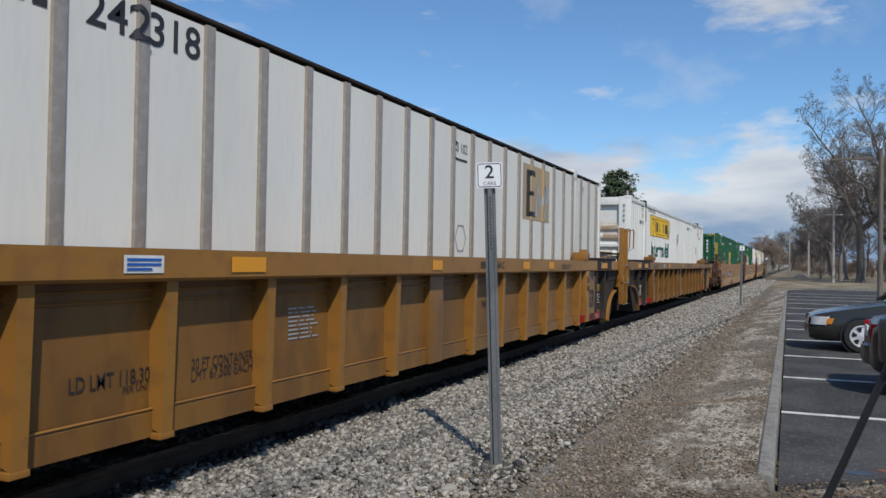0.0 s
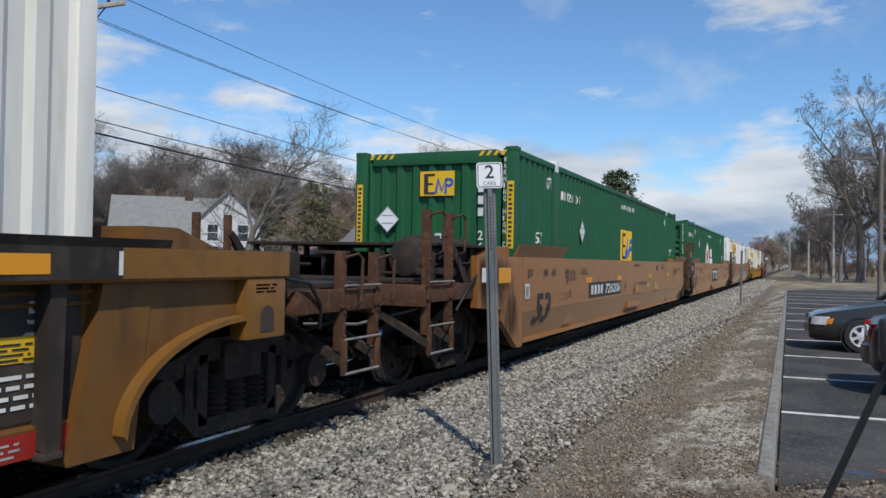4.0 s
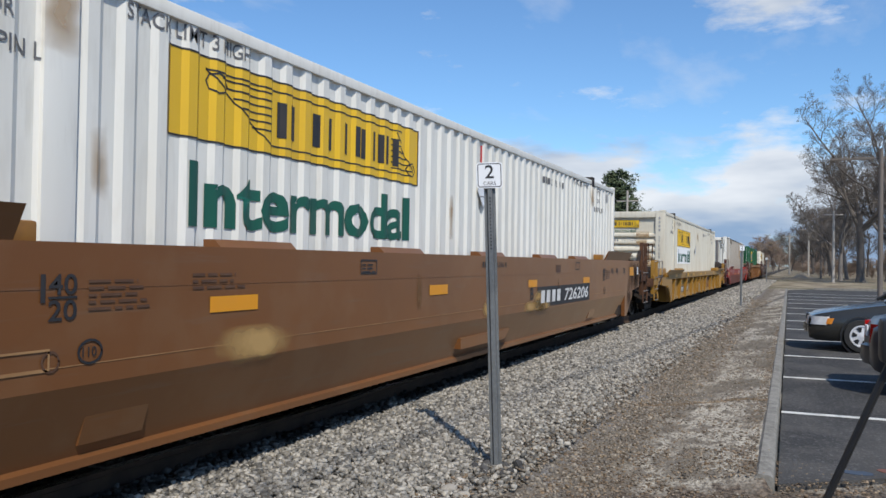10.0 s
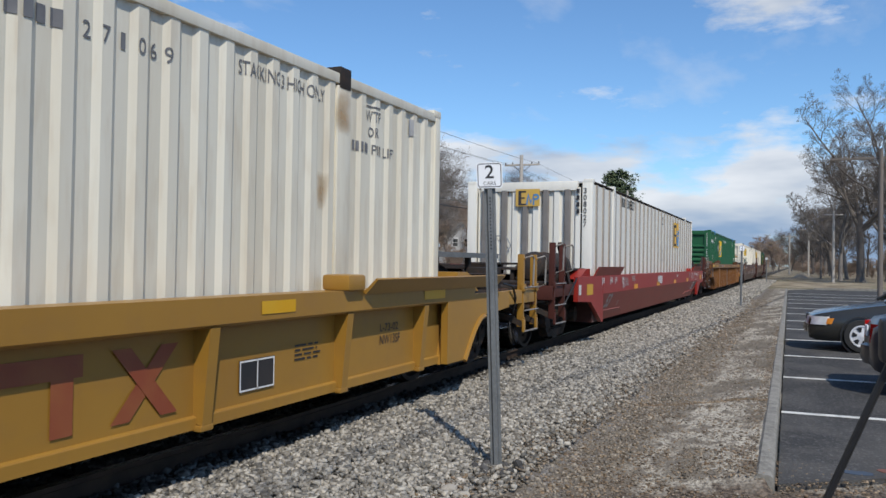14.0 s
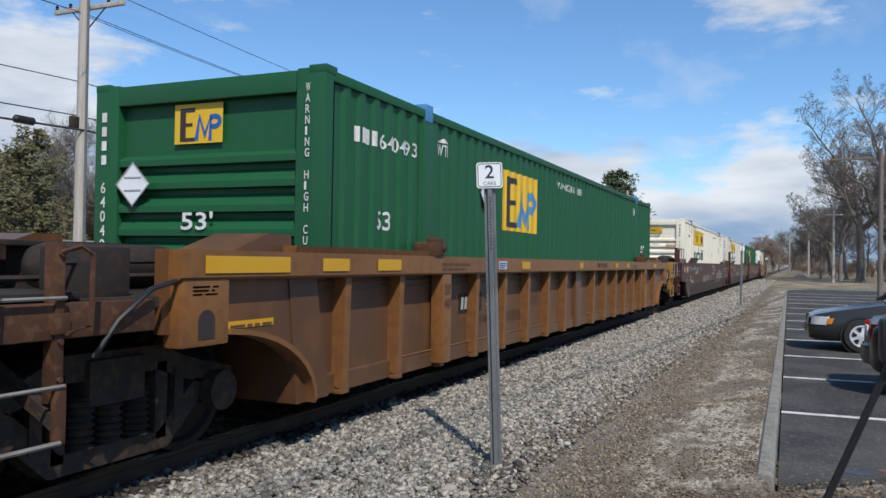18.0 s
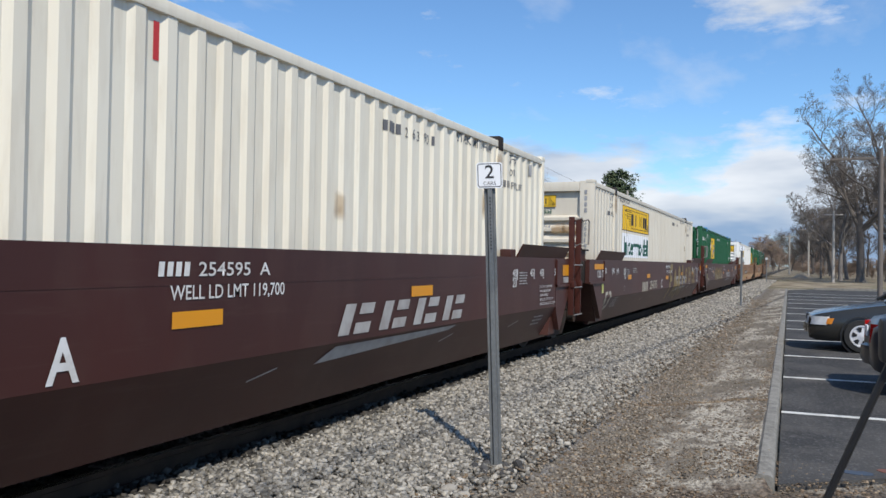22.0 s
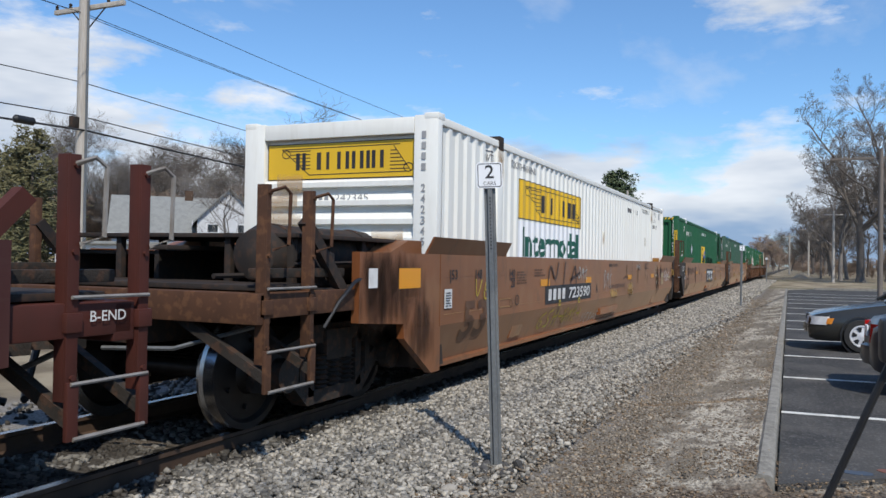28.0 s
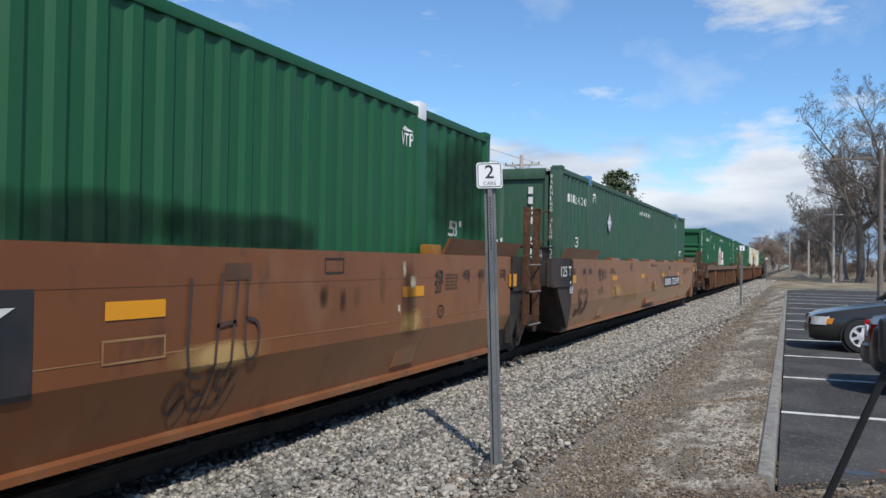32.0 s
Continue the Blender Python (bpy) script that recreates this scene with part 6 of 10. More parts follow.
def asphalt_material():
    m = material("worn_asphalt", (0.045, 0.044, 0.043), 0.9, second=(0.095, 0.09, 0.083), amount=0.75, scale=0.8, sharp=(0.46, 0.66), third=(0.17, 0.16, 0.15), third_amount=0.55, third_scale=32, third_sharp=(0.55, 0.66), bump=0.9, bump_scale=45, spec=0.25, scuff=(0.14, 0.13, 0.115), scuff_amount=0.4, scuff_stretch=(0.5, 0.6, 1.0))
    return m


GZ = -0.21


def rounded_patch(x, y, rx, ry, seed):
    rk = random.Random(seed)
    pts = [(x + rx * rk.uniform(0.75, 1.1) * math.cos(a), y + ry * rk.uniform(0.75, 1.1) * math.sin(a)) for a in np.linspace(0, 2 * math.pi, 17)[:-1]]
    return prism(bmesh.new(), pts, -0.199, -0.195, "z")


def ground_z(x, y):
    """Height of the dirt and the ballast shoulder beside the track."""
    z = GZ
    if 0.4 < y < 3.6 and -4 < x < 34:
        z += 0.045 * noise.noise(Vector((x * 0.6, y * 1.1, 3.0))) + 0.018 * noise.noise(Vector((x * 2.3, y * 2.6, 9.0)))
        z += 0.09 * max(0.0, min(1.0, (y - 1.5) / 1.7))
    yk = 0.19 + 0.0062 * (x - 6.2)
    if 6.2 <= x < 58 and y > yk - 0.02:
        z += 0.095 * max(0.0, 1 - (y - yk) / 0.7)
    return z


def build_ground():
    xs = sorted(set([-3000, -800, -200, -60, -20] + [round(x, 2) for x in np.arange(-4, 30, 0.25)] + list(range(30, 110, 4)) + [130, 180, 260, 400, 800, 1600, 3000]))
    ys = sorted(set([-3000, -800, -200, -60, -20, -8, -4, -2] + [round(y, 2) for y in np.arange(0.5, 3.6, 0.17)] + [0.05, 0.12, 0.2, 0.25, 0.3, 0.35, 0.4, 0.45, 3.8, 4.2, 5.5, 6.4, 7.5, 9, 14, 25, 60, 150, 400, 1000, 3000]))
    verts = []
    for y in ys:
        for x in xs:
            z = ground_z(x, y)
            yk = 0.19 + 0.0062 * (x - 6.2)
            if 6.2 <= x < 58 and 0 < y <= yk - 0.02:
                z = GZ - 0.05
            if 3.6 <= y < 6.3:
                z = GZ + 0.045 if y < 4 else GZ + 0.02
            if y >= 9:
                z -= 0.25
            verts.append((x, y, z))
    n = len(xs)
    faces = [(j * n + i, j * n + i + 1, (j + 1) * n + i + 1, (j + 1) * n + i) for j in range(len(ys) - 1) for i in range(n - 1)]
    tagged(new("ground", raw_mesh("ground", verts, faces, ground_material(), True)), "pale dry dirt and gravel beside the tracks", "ground", kind="structure")
    lot = bmesh.new()
    prism(lot, [(6.36, 0.10), (58.0, 0.42), (62.0, -1.5), (66.0, -60.0), (9.0, -60.0), (8.4, -3.0), (7.0, -0.75), (6.72, -0.38)], GZ - 0.2, -0.2, "z")
    tagged(new("parking_lot", mesh_of("parking_lot", lot, asphalt_material(), False)), "worn dark asphalt parking lot with faded white lines", "parking lot", kind="structure")
    for x in (9.5, 12.5, 15.5, 18.9, 22.1, 25.5, 29.2, 33.2, 37.4, 41.6, 46.0, 50.5):
        bm = box(bmesh.new(), x - 0.05, x + 0.05, -5.2, 0.10 + 0.006 * (x - 6), -0.199, -0.194)
        for v in bm.verts:
            v.co.x -= 0.06 * v.co.y
        tagged(new("parking_line", mesh_of("parking_line", bm, M["line_paint"], False)), "worn white painted parking stall line", "parking line", "parking stall lines", "structure")
    kerb = thing("kerb", "worn grey concrete kerb along the parking lot", "kerb", kind="structure")
    step = 3.0
    k = 0
    x = 6.2
    while x < 58:
        a, b = x + 0.006, min(x + step, 58.2) - 0.006
        ya, yb = 0.19 + 0.0062 * (a - 6.2), 0.19 + 0.0062 * (b - 6.2)
        rngk = random.Random(k)
        m = bmesh.new()
        segs = 5
        prev = None
        for i in range(segs + 1):
            t = i / segs
            xx, yy = a + (b - a) * t, ya + (yb - ya) * t
            j = [rngk.uniform(-0.006, 0.006) for _ in range(6)]
            ring = [m.verts.new(q) for q in ((xx, yy - 0.075 + j[0], GZ - 0.05), (xx, yy - 0.065 + j[1], -0.125 + j[2]), (xx, yy - 0.04, -0.105 + j[3]), (xx, yy + 0.04, -0.105 + j[4]), (xx, yy + 0.065 + j[5], -0.13), (xx, yy + 0.07, GZ - 0.05))]
            if prev:
                for q in range(5):
                    m.faces.new((prev[q], prev[q + 1], ring[q + 1], ring[q]))
            else:
                m.faces.new(ring)
            prev = ring
        m.faces.new(prev[::-1])
        bmesh.ops.recalc_face_normals(m, faces=m.faces)
        part("kerb_stone", m, M["kerb"], kerb)
        x += step
        k += 1
    bm = rounded_patch(6.98, -0.46, 0.07, 0.13, 3)
    tagged(new("paint_patch", mesh_of("paint_patch", bm, M["blue_tarp"], False)), "faded blue paint patch on worn asphalt", "paint patch", kind="structure")
    bm = rounded_patch(7.14, -0.68, 0.06, 0.08, 5)
    tagged(new("paint_patch", mesh_of("paint_patch", bm, M["brick_red"], False)), "faded red paint patch on worn asphalt", "paint patch", kind="structure")
    # far edge of the lot: a low kerb and a grassy bank
    bm = bmesh.new()
    prism(bm, [(60.2, -1.2), (60.5, -1.2), (64.6, -50), (64.3, -50)], GZ, -0.06, "z")
    tagged(new("far_kerb", mesh_of("far_kerb", bm, M["kerb"], False)), "pale concrete kerb at the far edge of the lot", "kerb", kind="structure")


build_ground()


def stones(name, label, mat, spots, seed, flatness=0.7, kind="stuff"):
    """Many broken stones as one mesh. spots: rows of x, y, z, size."""
    rng = np.random.default_rng(seed)
    V = np.array([(x, y, z) for x in (-1, 1) for y in (-1, 1) for z in (-1, 1)], float) / 1.45
    Fc = np.array([(0, 1, 3), (0, 3, 2), (4, 6, 7), (4, 7, 5), (0, 4, 5), (0, 5, 1), (2, 3, 7), (2, 7, 6), (0, 2, 6), (0, 6, 4), (1, 5, 7), (1, 7, 3)])
    n = len(spots)
    P = np.array(spots)
    W = V[None] * rng.uniform(0.55, 1.2, (n, 8, 1))
    W = W * rng.uniform(0.65, 1.25, (n, 1, 3)) * np.array([1, 1, flatness])
    a, b = rng.uniform(0, 2 * np.pi, n), rng.normal(0, 0.6, n)
    ca, sa, cb, sb = np.cos(a), np.sin(a), np.cos(b), np.sin(b)
    X, Y, Z = W[..., 0].copy(), W[..., 1].copy(), W[..., 2].copy()
    X, Z = X * cb[:, None] - Z * sb[:, None], X * sb[:, None] + Z * cb[:, None]
    X, Y = X * ca[:, None] - Y * sa[:, None], X * sa[:, None] + Y * ca[:, None]
    W = np.stack([X, Y, Z], -1) * P[:, None, 3:4] + P[:, None, :3]
    verts = W.reshape(-1, 3)
    faces = (Fc[None] + 8 * np.arange(n)[:, None, None]).reshape(-1, 3)
    me = bpy.data.meshes.new(name)
    me.vertices.add(len(verts))
    me.vertices.foreach_set("co", verts.ravel())
    me.loops.add(faces.size)
    me.loops.foreach_set("vertex_index", faces.ravel())
    me.polygons.add(len(faces))
    me.polygons.foreach_set("loop_start", np.arange(0, faces.size, 3))
    me.update(calc_edges=True)
    me.materials.append(mat)
    return tagged(new(name, me), label, name, kind=kind)


def build_stones():
    rng = np.random.default_rng(5)
    spots = []

    def strew(n, x0, x1, y0, y1, size, z=GZ + 0.02, thin=None):
        x, y = rng.uniform(x0, x1, n), rng.uniform(y0, y1, n)
        s = size * rng.uniform(0.6, 1.25, n)
        keep = np.ones(n, bool)
        if thin:
            keep = rng.uniform(0, 1, n) < np.clip((y - thin[0]) / (thin[1] - thin[0]), 0, 1) ** 0.8
        zz = z + 0.05 * ((y >= 3.75) & (y < 4.1)) + rng.uniform(-0.012, 0.022, n)
        for a, b, c, r in zip(x[keep], y[keep], zz[keep], s[keep]):
            if b < 1.75:
                c = ground_z(a, b) + r * rng.uniform(0.0, 0.35)
            elif b < 3.75:
                c += 0.09 * min(1.0, max(0.0, (b - 1.5) / 1.7))
            spots.append((a, b, c, r))

    strew(21000, 2.5, 9.0, 1.75, 3.74, 0.028, thin=(1.75, 2.5))
    strew(20000, 9.0, 18.0, 1.7, 3.74, 0.030, thin=(1.7, 2.4))
    strew(14000, 18.0, 36.0, 1.6, 3.74, 0.040, thin=(1.6, 2.3))
    strew(7000, 36.0, 95.0, 1.8, 3.74, 0.065)
    strew(5000, -9.0, 2.5, 1.75, 3.74, 0.05, thin=(1.75, 2.5))
    stones("ballast", "grey crushed stone ballast beside the rails", M["stone"], spots, 6)
    spots = []
    # stones under the train, coloured dark for its shade as well as oil
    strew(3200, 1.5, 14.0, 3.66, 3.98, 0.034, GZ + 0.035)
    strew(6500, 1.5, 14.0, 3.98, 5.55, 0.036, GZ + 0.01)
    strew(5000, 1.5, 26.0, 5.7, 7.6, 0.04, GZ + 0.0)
    stones("track_ballast", "oily stone ballast between the rails, with the train's shade in its colour", M["oily_shade_stone"], spots, 9)
    spots = []
    strew(3800, 4.2, 16.0, 0.28, 1.6, 0.009, GZ + 0.016)
    strew(1300, 4.2, 16.0, 0.28, 1.6, 0.015, GZ + 0.018)
    strew(1100, 16.0, 34.0, 0.4, 1.6, 0.017, GZ + 0.016)
    strew(6000, 4.2, 18.0, 1.25, 2.2, 0.016, GZ + 0.014, thin=(1.05, 1.7))
    strew(1000, 4.0, 14.0, 1.2, 2.4, 0.022, GZ + 0.014)
    strew(1800, 16.0, 40.0, 0.9, 2.0, 0.028, GZ + 0.01, thin=(0.9, 1.6))
    stones("pebbles", "brown pebbles and grit strewn over dry dirt", M["pebble"], spots, 7)
    spots = []
    strew(5200, 4.2, 14.0, 1.1, 2.3, 0.018, GZ + 0.022, thin=(0.9, 1.5))
    strew(2200, 4.2, 16.0, 0.28, 1.3, 0.015, GZ + 0.024)
    strew(5200, 5.0, 7.1, -3.0, 1.6, 0.016, GZ + 0.016)
    strew(2500, 14.0, 40.0, 1.0, 2.2, 0.035, GZ + 0.02, thin=(0.9, 1.6))
    # litter gathered along the kerb
    strew(900, 6.3, 22.0, 0.27, 0.40, 0.015)
    # a cast shadow's thin line from the kerb across the dirt, imitated in litter
    for k in range(900):
        u = rng.uniform(0, 1)
        y = 0.27 + 1.35 * u
        x = 9.76 - 0.70 * max(0.0, u - 0.45) / 0.55 + 0.06 * math.sin(9 * u) + rng.normal(0, 0.035)
        spots.append((x, y, ground_z(x, y) + 0.004, 0.018 * rng.uniform(0.6, 1.3)))
    stones("leaf_litter", "dry brown leaf litter scattered on the dirt, one line imitating a cast shadow", M["litter"], spots, 8, 0.12)
    for k, (x, y, r) in enumerate(((4.95, 2.13, 0.065), (4.75, 2.22, 0.05), (5.1, 2.32, 0.06), (5.35, 2.28, 0.05), (4.85, 2.42, 0.055), (5.2, 2.15, 0.045), (4.62, 2.5, 0.05), (5.5, 2.42, 0.055), (5.05, 2.55, 0.045), (4.7, 2.05, 0.05), (5.6, 2.17, 0.05), (4.55, 2.3, 0.045), (5.3, 2.5, 0.05), (4.9, 2.0, 0.04))):
        r *= 0.9
        rk = random.Random(k)
        bm = bmesh.new()
        bmesh.ops.create_icosphere(bm, subdivisions=2, radius=r)
        for v in bm.verts:
            v.co *= 1 + 0.25 * noise.noise(v.co * 18 + Vector((k * 7, 0, 0)))
            v.co.z *= 0.62
            v.co.x *= 1.25
        ob = new("cobblestone", mesh_of("cobblestone", bm, M["cobble"]))
        ob.matrix_world = pose(x, y, GZ + 0.045 + r * 0.3, rk.uniform(-12, 12), rk.uniform(-12, 12), rk.uniform(0, 360))
        tagged(ob, "pale rounded cobblestone at the foot of the sign post", "stone", "cobbles by the sign post")

    for k in range(16):
        rk = random.Random(100 + k)
        bm = bmesh.new()
        r = rk.uniform(0.025, 0.05)
        bmesh.ops.create_icosphere(bm, subdivisions=1, radius=r)
        for v in bm.verts:
            v.co *= 1 + 0.4 * noise.noise(v.co * 30 + Vector((k * 5, 0, 0)))
        ob = new("clod", mesh_of("clod", bm, M["clod"], False))
        a, d = rk.uniform(0, 6.28), rk.uniform(0.07, 0.2)
        ob.matrix_world = pose(5.675 + d * math.cos(a), 2.042 + d * math.sin(a), GZ + 0.035 + r * 0.5, rk.uniform(0, 90), 0, rk.uniform(0, 360))
        tagged(ob, "dark crumb of broken asphalt at the foot of the post", "stone", "asphalt crumbs by the sign post")


build_stones()


def build_track():
    root = thing("railway_track", "steel rails on old timber ties in grey ballast", "railway track", kind="structure")
    ss = list(range(-40, 95, 15)) + list(range(95, 330, 6))
    prof = [(-0.036, 0.0), (0.036, 0.0), (0.037, -0.03), (0.012, -0.045), (0.009, -0.14), (0.07, -0.165), (0.07, -0.178), (-0.07, -0.178), (-0.07, -0.165), (-0.009, -0.14), (-0.012, -0.045), (-0.037, -0.03)]
    for off in (-0.755, 0.755):
        verts, faces = [], []
        for s in ss:
            x, y, a = along(s)
            for o, z in prof:
                verts.append((x - math.sin(a) * (off + o), y + math.cos(a) * (off + o), z))
        n = len(prof)
        for i in range(len(ss) - 1):
            for k in range(n):
                faces.append((i * n + k, i * n + (k + 1) % n, (i + 1) * n + (k + 1) % n, (i + 1) * n + k))
        me = raw_mesh("rail", verts, faces, M["rail_side"])
        me.materials.append(M["tread"])
        for f in me.polygons:
            if f.index % n == 0:
                f.material_index = 1
        ob = new("rail", me)
        ob.parent = root
    tie = []
    for v in range(3):
        bm = box(bmesh.new(), -0.115, 0.115, -1.3, 1.3, -0.36, -0.185, 0.012)
        for q in bm.verts:
            q.co += 0.008 * Vector((noise.noise(q.co * 5 + Vector((v, 0, 0))), 0, noise.noise(q.co * 4 + Vector((0, v, 0)))))
        tie.append(mesh_of("tie", bm, M["tie_wood"]))
    plate = mesh_of("tie_plate", box(bmesh.new(), -0.09, 0.09, -0.16, 0.16, -0.188, -0.172, 0.004), M["rail_side"])
    rk = random.Random(3)
    for k in range(110):
        ob = new("tie", tie[k % 3])
        ob.parent = root
        ob.location = (-2.0 + k * 0.55, TRACK_Y + rk.uniform(-0.05, 0.05), rk.uniform(-0.012, 0.004))
        ob.rotation_euler = (0, 0, rk.uniform(-0.02, 0.02))
        if k < 40:
            for off in (-0.755, 0.755):
                pl = new("tie_plate", plate)
                pl.parent = root
                pl.location = (-2.0 + k * 0.55, TRACK_Y + off, 0)


build_track()


# ---- signs and poles ----
def marker_sign(x, y, lean=0.0, near=True):
    root = thing("sign_post", "galvanised post with a white square sign marked 2 cars", "sign", "car marker signs")
    h = 2.36
    bm = bmesh.new()
    w, d = 0.037, 0.03
    # a hat-shaped channel
    prof = [(-w - 0.006, d), (-w * 0.62, d), (-w * 0.4, 0.004), (w * 0.4, 0.004), (w * 0.62, d), (w + 0.006, d), (w + 0.006, d - 0.004), (w * 0.66, d - 0.004), (w * 0.45, 0.0), (-w * 0.45, 0.0), (-w * 0.66, d - 0.004), (-w - 0.006, d - 0.004)]
    prism(bm, prof, -0.12, h - 0.05, "z")
    part("post", bm, M["galv"], root)
    bm = bmesh.new()
    for k in range(16 if near else 3):
        z = h - 0.27 - 0.0255 * k * 1.0
        lathe(bm, [(0.0065, -0.003), (0.0065, 0.0012)], 8, "y", (0, 0.0, z))
    part("bolt_holes", bm, M["black_plastic"], root)
    s = 0.098
    bm = bmesh.new()
    out = []
    for cx, cz, a0 in ((s - 0.02, s - 0.02, 0), (-s + 0.02, s - 0.02, 90), (-s + 0.02, -s + 0.02, 180), (s - 0.02, -s + 0.02, 270)):
        for a in (0, 30, 60, 90):
            out.append((cx + 0.02 * math.cos(radians(a0 + a)), cz + h - s + 0.02 * math.sin(radians(a0 + a))))
    prism(bm, out, -0.0065, -0.0035, "y")
    part("sign_plate", bm, M["sign_white"], root)
    zc = h - s
    c = s - 0.011
    bm = drape(strokes([[(-c + 0.012, c), (c - 0.012, c), (c, c - 0.012), (c, -c + 0.012), (c - 0.012, -c), (-c + 0.012, -c), (-c, -c + 0.012), (-c, c - 0.012), (-c + 0.012, c)]], 0.006), 0, zc, -0.0078)
    part("sign_border", bm, M["black_mark"], root, smooth=False)
    part("lettering", drape(letters("2", 0.098, 0.068, 0.012), -0.034, zc - 0.022, -0.0078), M["black_mark"], root, "black figure 2", smooth=False)
    part("lettering", drape(letters("CARS", 0.028, 0.095, 0.0), -0.048, zc - 0.075, -0.0078), M["black_mark"], root, smooth=False)
    turn = -68.0
    root.matrix_world = pose(x, y, GZ, 0, lean, turn)
    return root


marker_sign(5.675, 2.042, -2.3)
marker_sign(32.0, 1.85, 0.5, False)
marker_sign(78.0, 2.35, -0.5, False)


def wire(name, pts, r, label, sag=0.0, n=14):
    bm = bmesh.new()
    for a, b in zip(pts, pts[1:]):
        a, b = Vector(a), Vector(b)
        line = [a.lerp(b, t) - Vector((0, 0, 4 * sag * t * (1 - t))) for t in np.linspace(0, 1, n)]
        tube(bm, line, r, 5)
    return tagged(new(name, mesh_of(name, bm, M["cable"])), label, "cable", "overhead lines")


def utility_pole(x, y, h, r, mat, arms=(), label="tall weathered wooden utility pole with a crossarm", lean=0.0, gear=True):
    root = thing("utility_pole", label, "utility pole", "utility poles")
    bm = tube(bmesh.new(), [(0, 0, z) for z in np.linspace(-0.4, h, 7)], r, 12, r * 0.72)
    part("pole", bm, mat, root)
    for z, w in arms:
        bm = box(bmesh.new(), 0.10, 0.20, -w, w, z - 0.06, z + 0.06, 0.01)
        part("crossarm", bm, mat, root)
        for s in (-1, 1):
            part("arm_brace", tube(bmesh.new(), [(0.1, 0, z - 0.6), (0.14, s * 0.6, z - 0.05)], 0.018, 5), M["truck_iron"], root)
            for f in (0.55, 0.95):
                bm = lathe(bmesh.new(), [(0.02, z + 0.06), (0.05, z + 0.10), (0.03, z + 0.13), (0.05, z + 0.16), (0.02, z + 0.20)], 8, "z", (0.15, s * w * f, 0))
                part("insulator", bm, M["truck_iron"], root)
    if gear:
        part("conduit", tube(bmesh.new(), [(-0.02, -r - 0.02, 0), (-0.02, -r - 0.0, h * 0.8)], 0.035, 6), M["galv"], root)
        part("cable_bracket", box(bmesh.new(), -r - 0.2, -r + 0.04, -0.06, 0.06, 5.1, 5.4, 0.02), M["truck_iron"], root)
    root.matrix_world = pose(x, y, GZ - 0.2, 0, lean, 0)
    return root


RY = 17.2
utility_pole(15.2, RY, 10.6, 0.165, M["wood_pole"], ((8.35, 1.25),))
utility_pole(51.8, RY, 9.1, 0.16, M["wood_pole"], ((8.45, 1.25),))
utility_pole(92.0, RY + 0.5, 10.2, 0.16, M["wood_pole"], ((9.0, 1.25),), gear=False)
SPAN = (-24.0, 15.2, 51.8, 92.0)
for dy, z, r in ((1.15, 8.15, 0.010), (0.0, 7.75, 0.010), (-1.15, 8.1, 0.010), (0.1, 5.95, 0.013), (0.12, 5.05, 0.016), (-0.12, 4.65, 0.028)):
    wire("overhead_cable", [(x, RY + dy, z) for x in SPAN], r, "thin black cable strung between utility poles", 0.35)
bm = lathe(bmesh.new(), [(0.03, -0.3), (0.10, -0.24), (0.10, 0.24), (0.03, 0.3)], 10, "x")
ob = new("splice_case", mesh_of("splice_case", bm, M["black_plastic"]))
ob.location = (13.4, RY - 0.12, 4.62)
tagged(ob, "black splice case hanging on the lowest cable", "cable box")

utility_pole(44.6, -3.85, 7.7, 0.135, M["dark_pole"], ((7.25, 2.25),), "weathered wooden pole standing in the parking lot", gear=False)
utility_pole(91.0, -3.6, 7.6, 0.15, M["wood_pole"], ((7.2, 0.9),), "pale wooden pole beyond the parking lot", gear=False)
utility_pole(118.0, -3.2, 8.6, 0.16, M["dark_pole"], ((8.2, 2.6),), "dark wooden pole with a wide crossarm", gear=False)
utility_pole(135.0, -1.9, 8.0, 0.15, M["wood_pole"], ((7.5, 1.2),), "pale wooden pole beside the far track", gear=False)
utility_pole(168.0, 1.0, 8.0, 0.15, M["wood_pole"], ((7.5, 1.2),), "pale wooden pole beside the far track", gear=False)
for dz, dy in ((0.0, 0.0), (0.5, 0.5)):
    wire("overhead_cable", [(-20.0, -1.6 - dy, 11.0 + dz), (44.6, -3.85 - dy * 0.1, 7.2 + dz * 0.5)], 0.012, "thin black cable high over the parking lot", 0.3)


